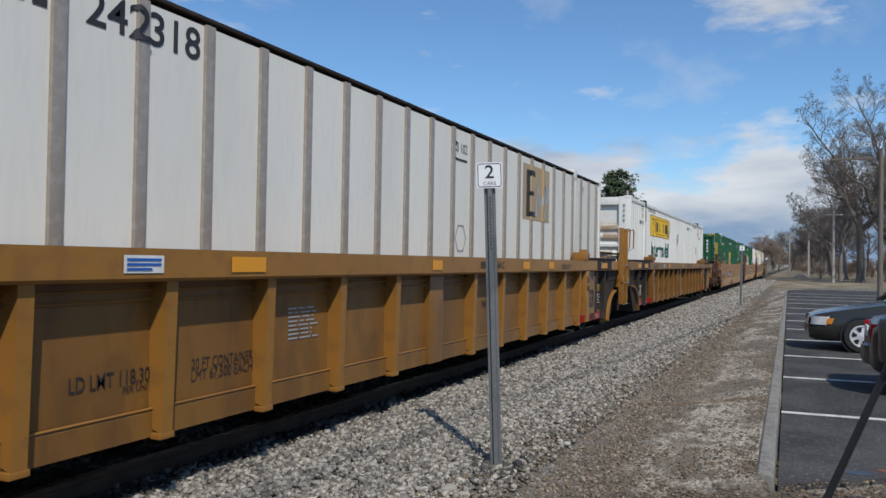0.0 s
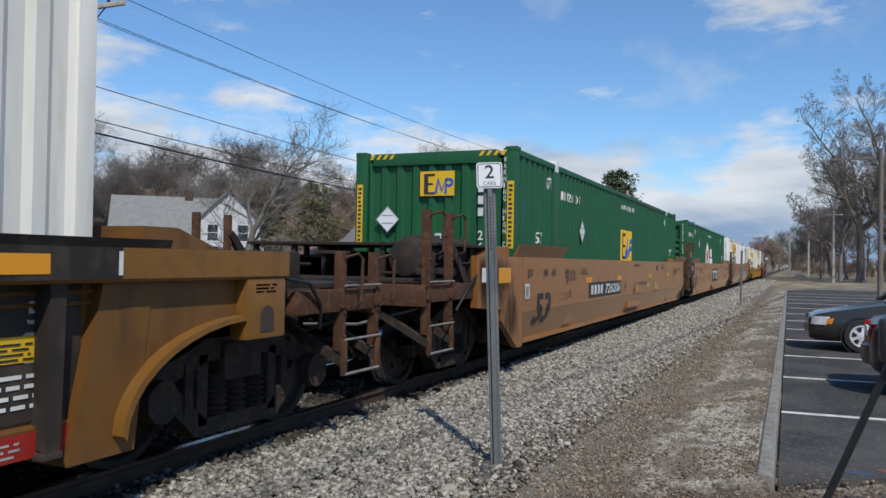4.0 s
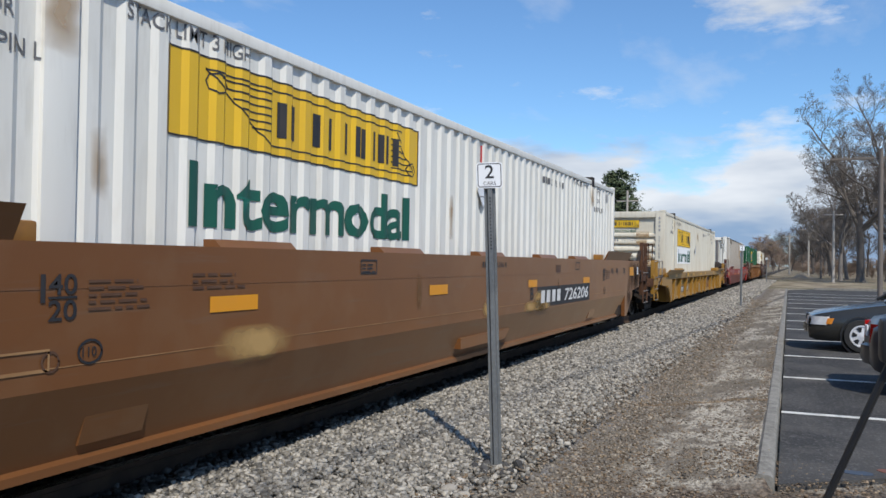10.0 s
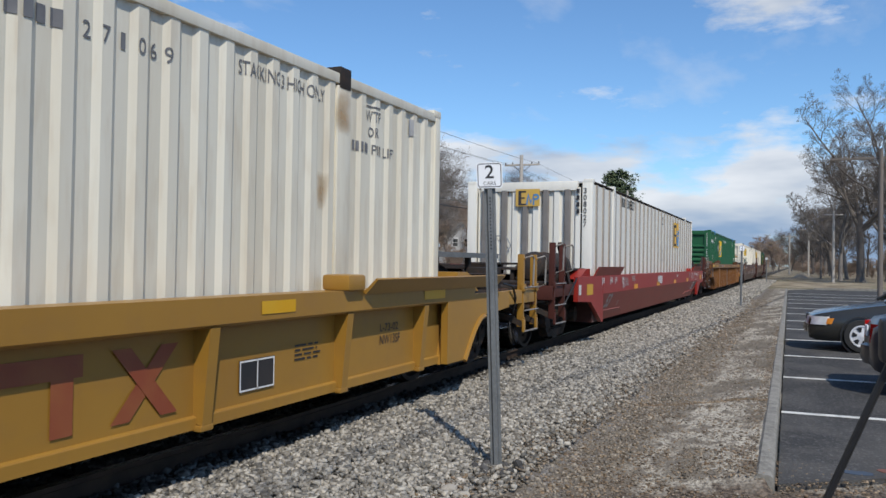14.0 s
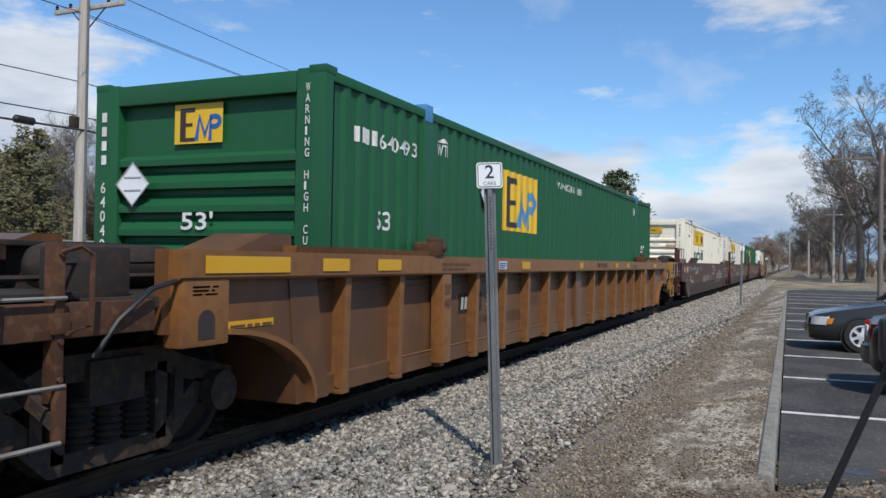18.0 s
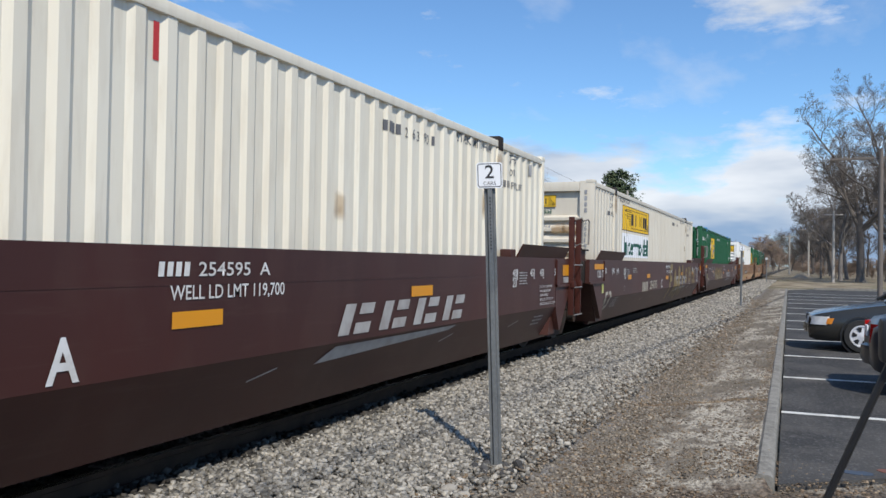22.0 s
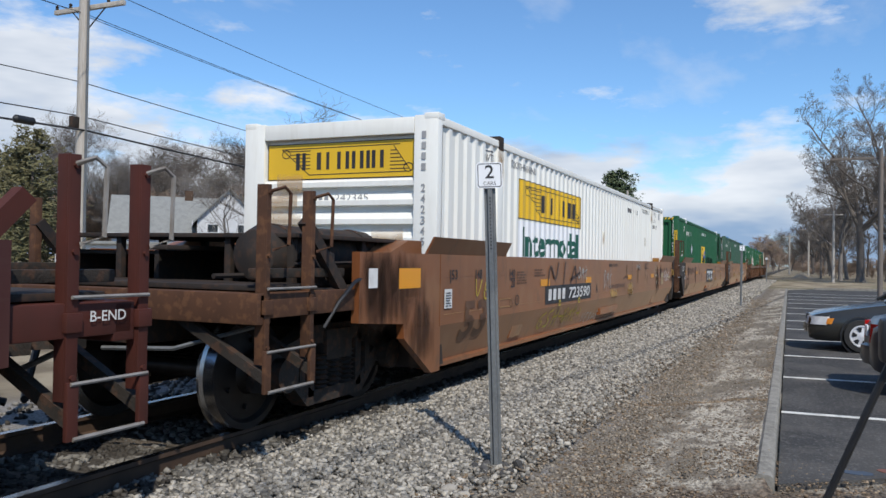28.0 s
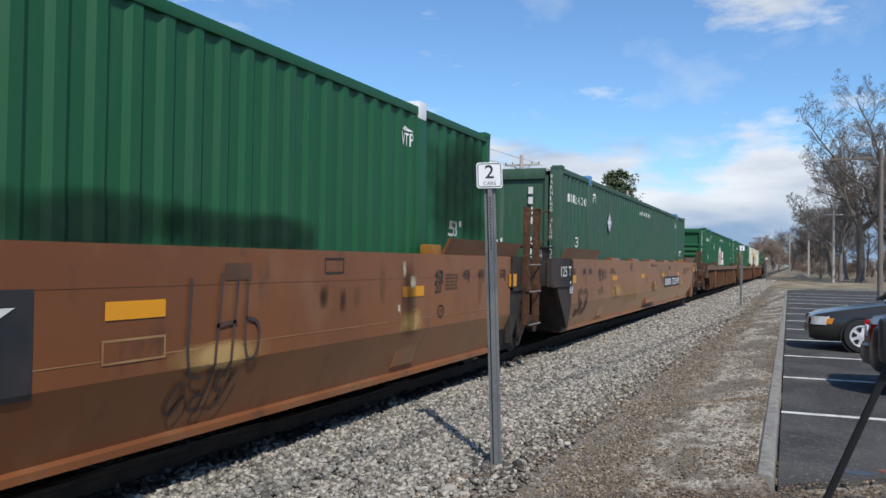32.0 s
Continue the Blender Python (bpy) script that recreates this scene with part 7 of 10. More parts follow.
# ---- trees ----
def bare_tree(seed, height, spread, levels=5, trunk=0.03, first=0.25, twig=0.011):
    """Verts and faces of a leafless tree, limbs and twigs in tapered bars."""
    rng = random.Random(seed)
    trunk_v, trunk_f, crown_v, crown_f = [], [], [], []

    def bar(vs, fs, a, b, ra, rb, n):
        d = (b - a).normalized()
        s = d.orthogonal().normalized()
        o = d.cross(s)
        i = len(vs)
        for c, r in ((a, ra), (b, rb)):
            for k in range(n):
                t = 2 * math.pi * k / n
                vs.append(c + r * (math.cos(t) * s + math.sin(t) * o))
        for k in range(n):
            fs.append((i + k, i + (k + 1) % n, i + n + (k + 1) % n, i + n + k))

    def limb(a, d, length, r, level):
        steps = 6 if level == 0 else 4 if level < 2 else 3
        p, rr = a, r
        vs, fs = (trunk_v, trunk_f) if level == 0 else (crown_v, crown_f)
        kids = []
        for i in range(steps):
            bend = Vector((rng.gauss(0, 1), rng.gauss(0, 1), rng.gauss(0.15, 0.6))) * (0.10 if level == 0 else 0.22)
            d = (d + bend).normalized()
            q = p + d * length / steps
            r2 = max(rr * (0.80 if level else 0.86), twig * 0.6)
            bar(vs, fs, p, q, rr, r2, 8 if level == 0 else 5 if level == 1 else 3)
            p, rr = q, r2
            if level or i >= 1 or first < 0.2:
                kids.append((p.copy(), d.copy(), rr))
        if level >= levels:
            return
        for i, (c, e, r3) in enumerate(kids):
            count = 2
            if level == 0:
                count = 2
            for _ in range(count):
                side = e.orthogonal().normalized()
                side.rotate(Matrix.Rotation(rng.uniform(0, 2 * math.pi), 3, e))
                out = (e * rng.uniform(0.5, 1.0) + side * rng.uniform(0.6, 1.1) * spread + Vector((0, 0, 0.15))).normalized()
                limb(c, out, length * (rng.uniform(0.42, 0.66) if level else rng.uniform(0.30, 0.48)), max(r3 * rng.uniform(0.45, 0.65), twig), level + 1)

    limb(Vector((0, 0, -0.3)), Vector((0, 0, 1)), height * 0.72, height * trunk, 0)
    return trunk_v, trunk_f, crown_v, crown_f


def plant_tree(name, label, seed, height, spread, mat, levels=5, trunk=0.022, first=0.25, twig=0.012):
    tv, tf, cv, cf = bare_tree(seed, height, spread, levels, trunk, first, twig)
    top = max(v.z for v in cv)
    k = height / top
    root = thing(name, label, "tree", "bare trees")
    a = new("trunk", raw_mesh("trunk", [v * k for v in tv], tf, mat, True))
    b = new("crown", raw_mesh("crown", [v * k for v in cv], cf, mat))
    a.parent = b.parent = root
    return root


def old_tree(label, seed, height, girth, fork, mat, twig=0.010):
    """A great bare tree: clear trunk, a few long arching limbs, then boughs and twigs."""
    rng = random.Random(seed)
    tv, tf, cv, cf = [], [], [], []

    def bar(vs, fs, a, b, ra, rb, n):
        d = (b - a).normalized()
        s = d.orthogonal().normalized()
        o = d.cross(s)
        i = len(vs)
        for c, r in ((a, ra), (b, rb)):
            for k in range(n):
                t = 2 * math.pi * k / n
                vs.append(c + r * (math.cos(t) * s + math.sin(t) * o))
        for k in range(n):
            fs.append((i + k, i + (k + 1) % n, i + n + (k + 1) % n, i + n + k))

    def bough(p, d, length, r, level):
        steps = (9, 7, 5, 4, 3)[level]
        end = max(twig, r * (0.30, 0.34, 0.4, 0.5, 0.7)[level])
        kids = []
        lift = (0.05, 0.10, 0.06, 0.05, 0.03)[level]
        for i in range(steps):
            d = (d + Vector((rng.gauss(0, 1), rng.gauss(0, 1), rng.gauss(0, 0.8))) * (0.14, 0.17, 0.17, 0.15, 0.14)[level] + Vector((0, 0, lift))).normalized()
            q = p + d * length / steps
            r0, r1 = r + (end - r) * i / steps, r + (end - r) * (i + 1) / steps
            bar(cv, cf, p, q, r0, r1, (7, 5, 4, 3, 3)[level])
            p = q
            if i >= (2, 1, 1, 0, 0)[level]:
                kids.append((p.copy(), d.copy(), r1, 1 - 0.55 * i / steps))
        if level >= 4:
            return
        for c, e, r1, f in kids:
            for _ in range((2, 2, 1, 1)[level] if rng.random() < 0.8 else 1):
                side = e.orthogonal().normalized()
                side.rotate(Matrix.Rotation(rng.uniform(0, 2 * math.pi), 3, e))
                out = (e * rng.uniform(0.5, 0.9) + side * rng.uniform(0.6, 1.0)).normalized()
                bough(c, out, length * f * (rng.uniform(0.32, 0.5) if level < 2 else rng.uniform(0.5, 0.8)), max(r1 * rng.uniform(0.4, 0.6), twig), level + 1)

    p, d, r = Vector((0, 0, -0.3)), Vector((0, 0, 1)), girth
    n = 8
    for i in range(n):
        d = (d + Vector((rng.gauss(0, 0.03), rng.gauss(0, 0.03), 0.04))).normalized()
        q = p + d * height * fork / n
        flare = 1.5 if i == 0 else 1.0
        bar(tv, tf, p, q, r * flare, r * 0.965, 10)
        p, r = q, r * 0.965
    turn = rng.uniform(0, 6.28)
    count = 5
    for k in range(count):
        a = turn + 2 * math.pi * k / count + rng.uniform(-0.35, 0.35)
        tilt = rng.uniform(0.45, 1.1) if k else 0.1
        out = Vector((math.cos(a) * math.sin(tilt), math.sin(a) * math.sin(tilt), math.cos(tilt)))
        bough(p - Vector((0, 0, rng.uniform(0, 0.10) * height)), out, height * (1 - fork) * (rng.uniform(0.58, 0.82) if k else 0.98), r * rng.uniform(0.5, 0.68), 0)
    root = thing("bare_tree", label, "tree", "bare trees")
    a = new("trunk", raw_mesh("trunk", tv, tf, mat, True))
    b = new("crown", raw_mesh("crown", cv, cf, mat))
    a.parent = b.parent = root
    return root


def pine_tree(label, seed, height, width, mat, trunk_mat, layers=13, low=0.12, group="evergreens"):
    rng = random.Random(seed)
    root = thing("pine_tree", label, "tree", group)
    part("trunk", tube(bmesh.new(), [(0, 0, z) for z in np.linspace(-0.3, height * 0.96, 6)], height * 0.018, 8, 0.03), trunk_mat, root)
    lv, lf, cv, cf = [], [], [], []
    for i in range(layers):
        t = low + (1 - low) * (i / layers)
        z = height * t
        reach = width * (1 - t) ** 0.55 * rng.uniform(0.75, 1.15) + 0.25
        for k in range(rng.randint(6, 9)):
            a = rng.uniform(0, 2 * math.pi)
            L = reach * rng.uniform(0.6, 1.1)
            d = Vector((math.cos(a), math.sin(a), rng.uniform(0.0, 0.35)))
            base = Vector((0, 0, z + rng.uniform(-0.3, 0.3)))
            tip = base + d * L
            n = len(lv)
            s = Vector((-d.y, d.x, 0)) * 0.03
            lv += [base - s, base + s, tip]
            lf.append((n, n + 1, n + 2))
            for j in range(int(10 + 9 * L)):
                f = rng.uniform(0.25, 1.05)
                c = base.lerp(tip, f) + Vector((rng.gauss(0, 0.13 * L + 0.08), rng.gauss(0, 0.13 * L + 0.08), rng.gauss(0, 0.10 * L + 0.05)))
                for _ in range(5):
                    u = Vector((rng.gauss(0, 1), rng.gauss(0, 1), rng.gauss(0.3, 0.7))).normalized()
                    v = u.orthogonal().normalized() * rng.uniform(0.04, 0.08) * (height / 12)
                    l = rng.uniform(0.18, 0.42) * (height / 12)
                    n = len(cv)
                    cv += [c - v, c + v, c + u * l + v * 0.3, c + u * l - v * 0.3]
                    cf.append((n, n + 1, n + 2, n + 3))
    b = new("limbs", raw_mesh("limbs", lv, lf, trunk_mat))
    c = new("crown", raw_mesh("crown", cv, cf, mat))
    b.parent = c.parent = root
    return root


def build_trees():
    kinds = [plant_tree("bare_tree", "tall leafless tree with grey-brown bark", 11, 22, 1.0, M["bark"], 5, 0.018),
             plant_tree("bare_tree", "tall leafless tree with spreading dark limbs", 12, 20, 1.25, M["bark"], 5, 0.02),
             plant_tree("bare_tree", "slender leafless tree with fine upright twigs", 13, 17, 0.7, M["pale_bark"], 5, 0.014),
             plant_tree("bare_tree", "leafless tree with reddish budding twigs", 14, 13, 1.0, M["bud_bark"], 5, 0.016, twig=0.02)]
    # the row beyond the parking lot
    spots = [(110, -16.5, 1, 140, 0.8), (126, -12.5, 2, 20, 0.8), (150, -5.5, 0, 250, 0.62), (150, -11, 1, 40, 0.7), (165, -5.0, 2, 66, 0.75), (118, -19.5, 0, 190, 0.8), (185, -9, 0, 5, 0.7), (205, -4, 1, 95, 0.66), (225, -2, 2, 33, 0.8), (240, -8, 0, 61, 0.7), (265, 1, 1, 111, 0.65), (285, 5, 0, 77, 0.66), (310, -3, 2, 15, 0.8), (330, 8, 1, 50, 0.7), (345, 2, 0, 22, 0.66), (365, 14, 3, 80, 1.2), (380, 8, 2, 10, 0.9),
             (136, -17, 3, 40, 0.5), (142, -14, 3, 140, 0.45), (148, -19, 3, 240, 0.5), (160, -16, 3, 340, 0.5)]
    # great old trees at the far edge of the lot
    oak = old_tree("tall leafless oak with a dark trunk and arching limbs", 61, 21.5, 0.42, 0.36, M["bark"])
    oak.matrix_world = pose(95.0, -6.35, GZ - 0.1, 0, 0, 0)
    oak_b = old_tree("tall leafless oak with a forked dark trunk", 64, 22.0, 0.45, 0.30, M["bark"])
    oak_b.matrix_world = pose(101.0, -9.6, GZ - 0.1, 0, 0, 60)
    copy_thing(oak, pose(88.0, -9.9, GZ - 0.1, 0, 0, 205))
    copy_thing(oak_b, pose(108.0, -13.4, GZ - 0.1, 0, 0, 160))
    ash = old_tree("slim pale leafless tree with rising limbs", 67, 14.5, 0.26, 0.30, M["pale_bark"])
    ash.matrix_world = pose(104.0, -4.9, GZ - 0.1, 0, 4, 0)
    lean_m = pose(116.0, -6.2, GZ - 0.1, 10, 0, 100)
    copy_thing(ash, lean_m)
    dark = old_tree("leaning leafless tree with a thick dark trunk", 69, 13.0, 0.40, 0.34, M["bark"])
    dark.matrix_world = pose(125.0, -5.1, GZ - 0.1, -8, 0, 0)
    copy_thing(dark, pose(172.0, -5.4, GZ - 0.1, 0, 0, 200))
    copy_thing(dark, pose(190.0, -3.4, GZ - 0.1, 0, 0, 120))
    # woods and yards across the tracks
    rng = random.Random(21)
    for i in range(60):
        a = radians(rng.uniform(17, 62))
        d = rng.uniform(95, 150)
        spots.append((d * math.cos(a), d * math.sin(a), rng.choice((0, 2, 3, 3)), rng.uniform(0, 360), rng.uniform(0.7, 1.0) if d > 110 else rng.uniform(0.6, 0.85)))
    for i in range(120):
        a = radians(rng.uniform(22, 64))
        d = rng.uniform(84, 135)
        spots.append((d * math.cos(a), d * math.sin(a), rng.choice((3, 3, 2, 0)), rng.uniform(0, 360), rng.uniform(0.55, 0.85)))
    for i in range(60):
        a = radians(rng.uniform(22, 64))
        d = rng.uniform(78, 110)
        spots.append((d * math.cos(a), d * math.sin(a), 3, rng.uniform(0, 360), rng.uniform(0.2, 0.4)))
    # scrub along the tree lines
    for i in range(70):
        x = rng.uniform(96, 300)
        spots.append((x, -4 - rng.uniform(0, 16) + 0.03 * (x - 96), 3, rng.uniform(0, 360), rng.uniform(0.13, 0.30)))
    for i in range(40):
        x = rng.uniform(200, 420)
        spots.append((x, rng.uniform(-12, 24), 3, rng.uniform(0, 360), rng.uniform(0.3, 0.7)))
    used = set()
    for x, y, k, turn, s in spots:
        m = pose(x, y, GZ - 0.2, 0, 0, turn) @ Matrix.Scale(s, 4)
        if k in used:
            ob = copy_thing(kinds[k], m)
            ob.scale = (s, s, s)
        else:
            used.add(k)
            kinds[k].matrix_world = m
    big = plant_tree("bare_tree", "old leafless maple with a thick trunk in front of a house", 33, 12.4, 0.85, M["pale_bark"], 4, 0.026, 0.1, 0.012)
    big.matrix_world = pose(39.0, 30.6, GZ - 0.3, 0, 0, 40)
    p = pine_tree("olive green spruce tree across the tracks", 41, 11.0, 4.0, M["olive_needles"], M["bark"])
    p.matrix_world = pose(40.0, 50.0, GZ - 0.3)
    copy_thing(p, pose(46.5, 60.0, GZ - 0.3, 0, 0, 120))
    top = pine_tree("tall pine crown rising behind the train", 42, 18.6, 7.4, M["needles"], M["bark"], 12, 0.42)
    top.matrix_world = pose(143.0, 29.3, GZ - 0.3)
    c = pine_tree("olive brown cedar in early spring colour", 43, 9.5, 3.4, M["olive_needles"], M["bark"], 12, 0.02)
    c.matrix_world = pose(62.0, 46.5, GZ - 0.3)
    copy_thing(c, pose(66.0, 43.0, GZ - 0.3, 0, 0, 77))
    copy_thing(c, pose(68.5, 50.0, GZ - 0.3, 0, 0, 200))
    # sand heap near the far end of the siding
    bm = bmesh.new()
    for i in range(9):
        for j in range(9):
            r = math.hypot((i - 4) / 4, (j - 4) / 4)
            bm.verts.new(((i - 4) * 0.8, (j - 4) * 0.6, max(0.0, 1.25 * (1 - r) + 0.15 * noise.noise(Vector((i, j, 0))))))
    bm.verts.ensure_lookup_table()
    for i in range(8):
        for j in range(8):
            bm.faces.new([bm.verts[q] for q in (i * 9 + j, (i + 1) * 9 + j, (i + 1) * 9 + j + 1, i * 9 + j + 1)])
    ob = new("sand_heap", mesh_of("sand_heap", bm, M["sand"]))
    ob.matrix_world = pose(122.0, -1.0, GZ - 0.02) @ Matrix.Scale(0.62, 4)
    tagged(ob, "low heap of pale brown sand beside the track", "heap")


build_trees()


# ---- houses across the tracks ----
def house_window(root, u, z, w, h, wall, axis):
    """A sash window on a wall plane. axis x: wall faces -x at x = wall; axis y: wall faces -y at y = wall."""
    def slab(bm, a0, a1, z0, z1, d0, d1):
        if axis == "x":
            box(bm, wall - d1, wall - d0, a0, a1, z0, z1)
        else:
            box(bm, a0, a1, wall - d1, wall - d0, z0, z1)
        return bm
    fr = bmesh.new()
    for a0, a1, z0, z1 in ((u - w / 2 - 0.1, u - w / 2, z - 0.1, z + h + 0.12), (u + w / 2, u + w / 2 + 0.1, z - 0.1, z + h + 0.12), (u - w / 2, u + w / 2, z + h, z + h + 0.12), (u - w / 2, u + w / 2, z - 0.1, z), (u - w / 2, u + w / 2, z + h / 2 - 0.025, z + h / 2 + 0.025)):
        slab(fr, a0, a1, z0, z1, 0.0, 0.06)
    win = part("window", fr, M["trim"], root)
    part("pane", slab(bmesh.new(), u - w / 2, u + w / 2, z, z + h, 0.004, 0.02), M["pane"], win)


def gable_block(root, x0, x1, y0, y1, eave, ridge, along_x, over=0.35):
    """Walls of lapped boards under a pitched roof."""
    n = 26
    walls = bmesh.new()
    box(walls, x0 + 0.03, x1 - 0.03, y0 + 0.03, y1 - 0.03, 0.0, eave)
    step = eave / n
    for k in range(n):
        z0, z1 = k * step, (k + 1) * step
        for (a, b, c, d) in ((x0, y0, x1, y0), (x0, y1, x0, y0)):
            nx, ny = ((0, -1) if a != c else (-1, 0))
            vs = [walls.verts.new(p) for p in ((a + nx * 0.02, b + ny * 0.02, z0), (c + nx * 0.02, d + ny * 0.02, z0), (c, d, z1), (a, b, z1))]
            walls.faces.new(vs)
    xm, ym = (x0 + x1) / 2, (y0 + y1) / 2
    if along_x:
        for x in (x0, x1):
            walls.faces.new([walls.verts.new(p) for p in ((x, y0, eave), (x, y1, eave), (x, ym, ridge))])
    else:
        for y in (y0, y1):
            walls.faces.new([walls.verts.new(p) for p in ((x0, y, eave), (x1, y, eave), (xm, y, ridge))])
    part("wall", walls, M["siding"], root, smooth=False)
    t = 0.14
    drop = (ridge - eave)
    for s in (-1, 1):
        bm = bmesh.new()
        if along_x:
            half = (y1 - y0) / 2
            prism(bm, [(ym, ridge + t), (ym + s * (half + over), eave - drop * over / half + t), (ym + s * (half + over), eave - drop * over / half), (ym, ridge)], x0 - over, x1 + over, "x")
        else:
            half = (x1 - x0) / 2
            prism(bm, [(xm, ridge + t), (xm + s * (half + over), eave - drop * over / half + t), (xm + s * (half + over), eave - drop * over / half), (xm, ridge)], y0 - over, y1 + over, "y")
        part("roof", bm, M["shingle"], root, smooth=False)
        bm = bmesh.new()
        if along_x:
            e = ym + s * (half + over)
            box(bm, x0 - over, x1 + over, min(e, e + s * 0.05), max(e, e + s * 0.05), eave - drop * over / half - 0.12, eave - drop * over / half + t)
        else:
            e = xm + s * (half + over)
            box(bm, min(e, e + s * 0.05), max(e, e + s * 0.05), y0 - over, y1 + over, eave - drop * over / half - 0.12, eave - drop * over / half + t)
        part("fascia", bm, M["trim"], root)


def build_houses():
    h = thing("house", "white clapboard house with grey roof and gabled wing", "house", "houses across the tracks")
    # local: -y faces the tracks, x runs along them
    gable_block(h, -10.8, -1.0, 0.5, 7.0, 3.9, 6.9, True)
    gable_block(h, -4.2, 0.8, -2.0, 5.5, 4.9, 7.4, False)
    for x, z in ((-3.0, 3.2), (-0.6, 3.2), (-3.0, 0.9), (-0.6, 0.9), (-1.8, 0.9)):
        house_window(h, x, z, 0.8, 1.3, -2.0, "y")
    for x in (-9.8, -7.9, -6.0):
        house_window(h, x, 1.1, 0.8, 1.3, 0.5, "y")
    bm = bmesh.new()
    box(bm, -4.4, 1.0, -3.4, -2.0, 2.55, 2.7, 0.02)
    part("porch_roof", bm, M["shingle"], h)
    for x in (-4.3, -1.7, 0.9):
        part("porch_post", box(bmesh.new(), x - 0.07, x + 0.07, -3.35, -3.2, 0, 2.55), M["trim"], h)
    part("chimney", box(bmesh.new(), -5.2, -4.5, 3.4, 4.1, 5.6, 7.6, 0.02), M["rail_side"], h)
    h.matrix_world = pose(55.0, 42.5, GZ - 0.3, 0, 0, -48)
    g = thing("house", "small white gabled house with a grey roof", "house", "houses across the tracks")
    gable_block(g, -3.0, 3.0, -4.0, 4.0, 3.6, 6.6, False)
    for x in (-1.4, 1.4):
        house_window(g, x, 1.0, 0.8, 1.3, -4.0, "y")
        house_window(g, x * 0.5, 3.7, 0.6, 0.9, -4.0, "y")
    g.matrix_world = pose(66.0, 35.0, GZ - 0.3, 0, 0, -40)
    c = copy_thing(g, pose(95.0, 40.0, GZ - 0.3, 0, 0, -62))
    s = thing("shed", "low pale shed with a flat grey roof", "shed")
    part("wall", box(bmesh.new(), -4, 4, -3, 3, 0, 2.6), M["siding"], s)
    part("roof", box(bmesh.new(), -4.3, 4.3, -3.3, 3.3, 2.6, 2.8, 0.03), M["shingle"], s)
    bm = bmesh.new()
    for k in range(5):
        box(bm, -1.5, 1.5, -3.04, -3.0, 0.1 + 0.44 * k, 0.5 + 0.44 * k, 0.01)
    part("door", bm, M["trim"], s)
    s.matrix_world = pose(42.0, 43.0, GZ - 0.3, 0, 0, -50)


build_houses()


# ---- parked cars and tripod ----
def loft(bm, sections):
    rings = [[bm.verts.new(p) for p in ring] for ring in sections]
    faces = []
    for a, b in zip(rings, rings[1:]):
        for k in range(len(a)):
            faces.append(bm.faces.new((a[k], a[(k + 1) % len(a)], b[(k + 1) % len(a)], b[k])))
    faces += [bm.faces.new(rings[0]), bm.faces.new(rings[-1])]
    bmesh.ops.recalc_face_normals(bm, faces=faces)
    return bm


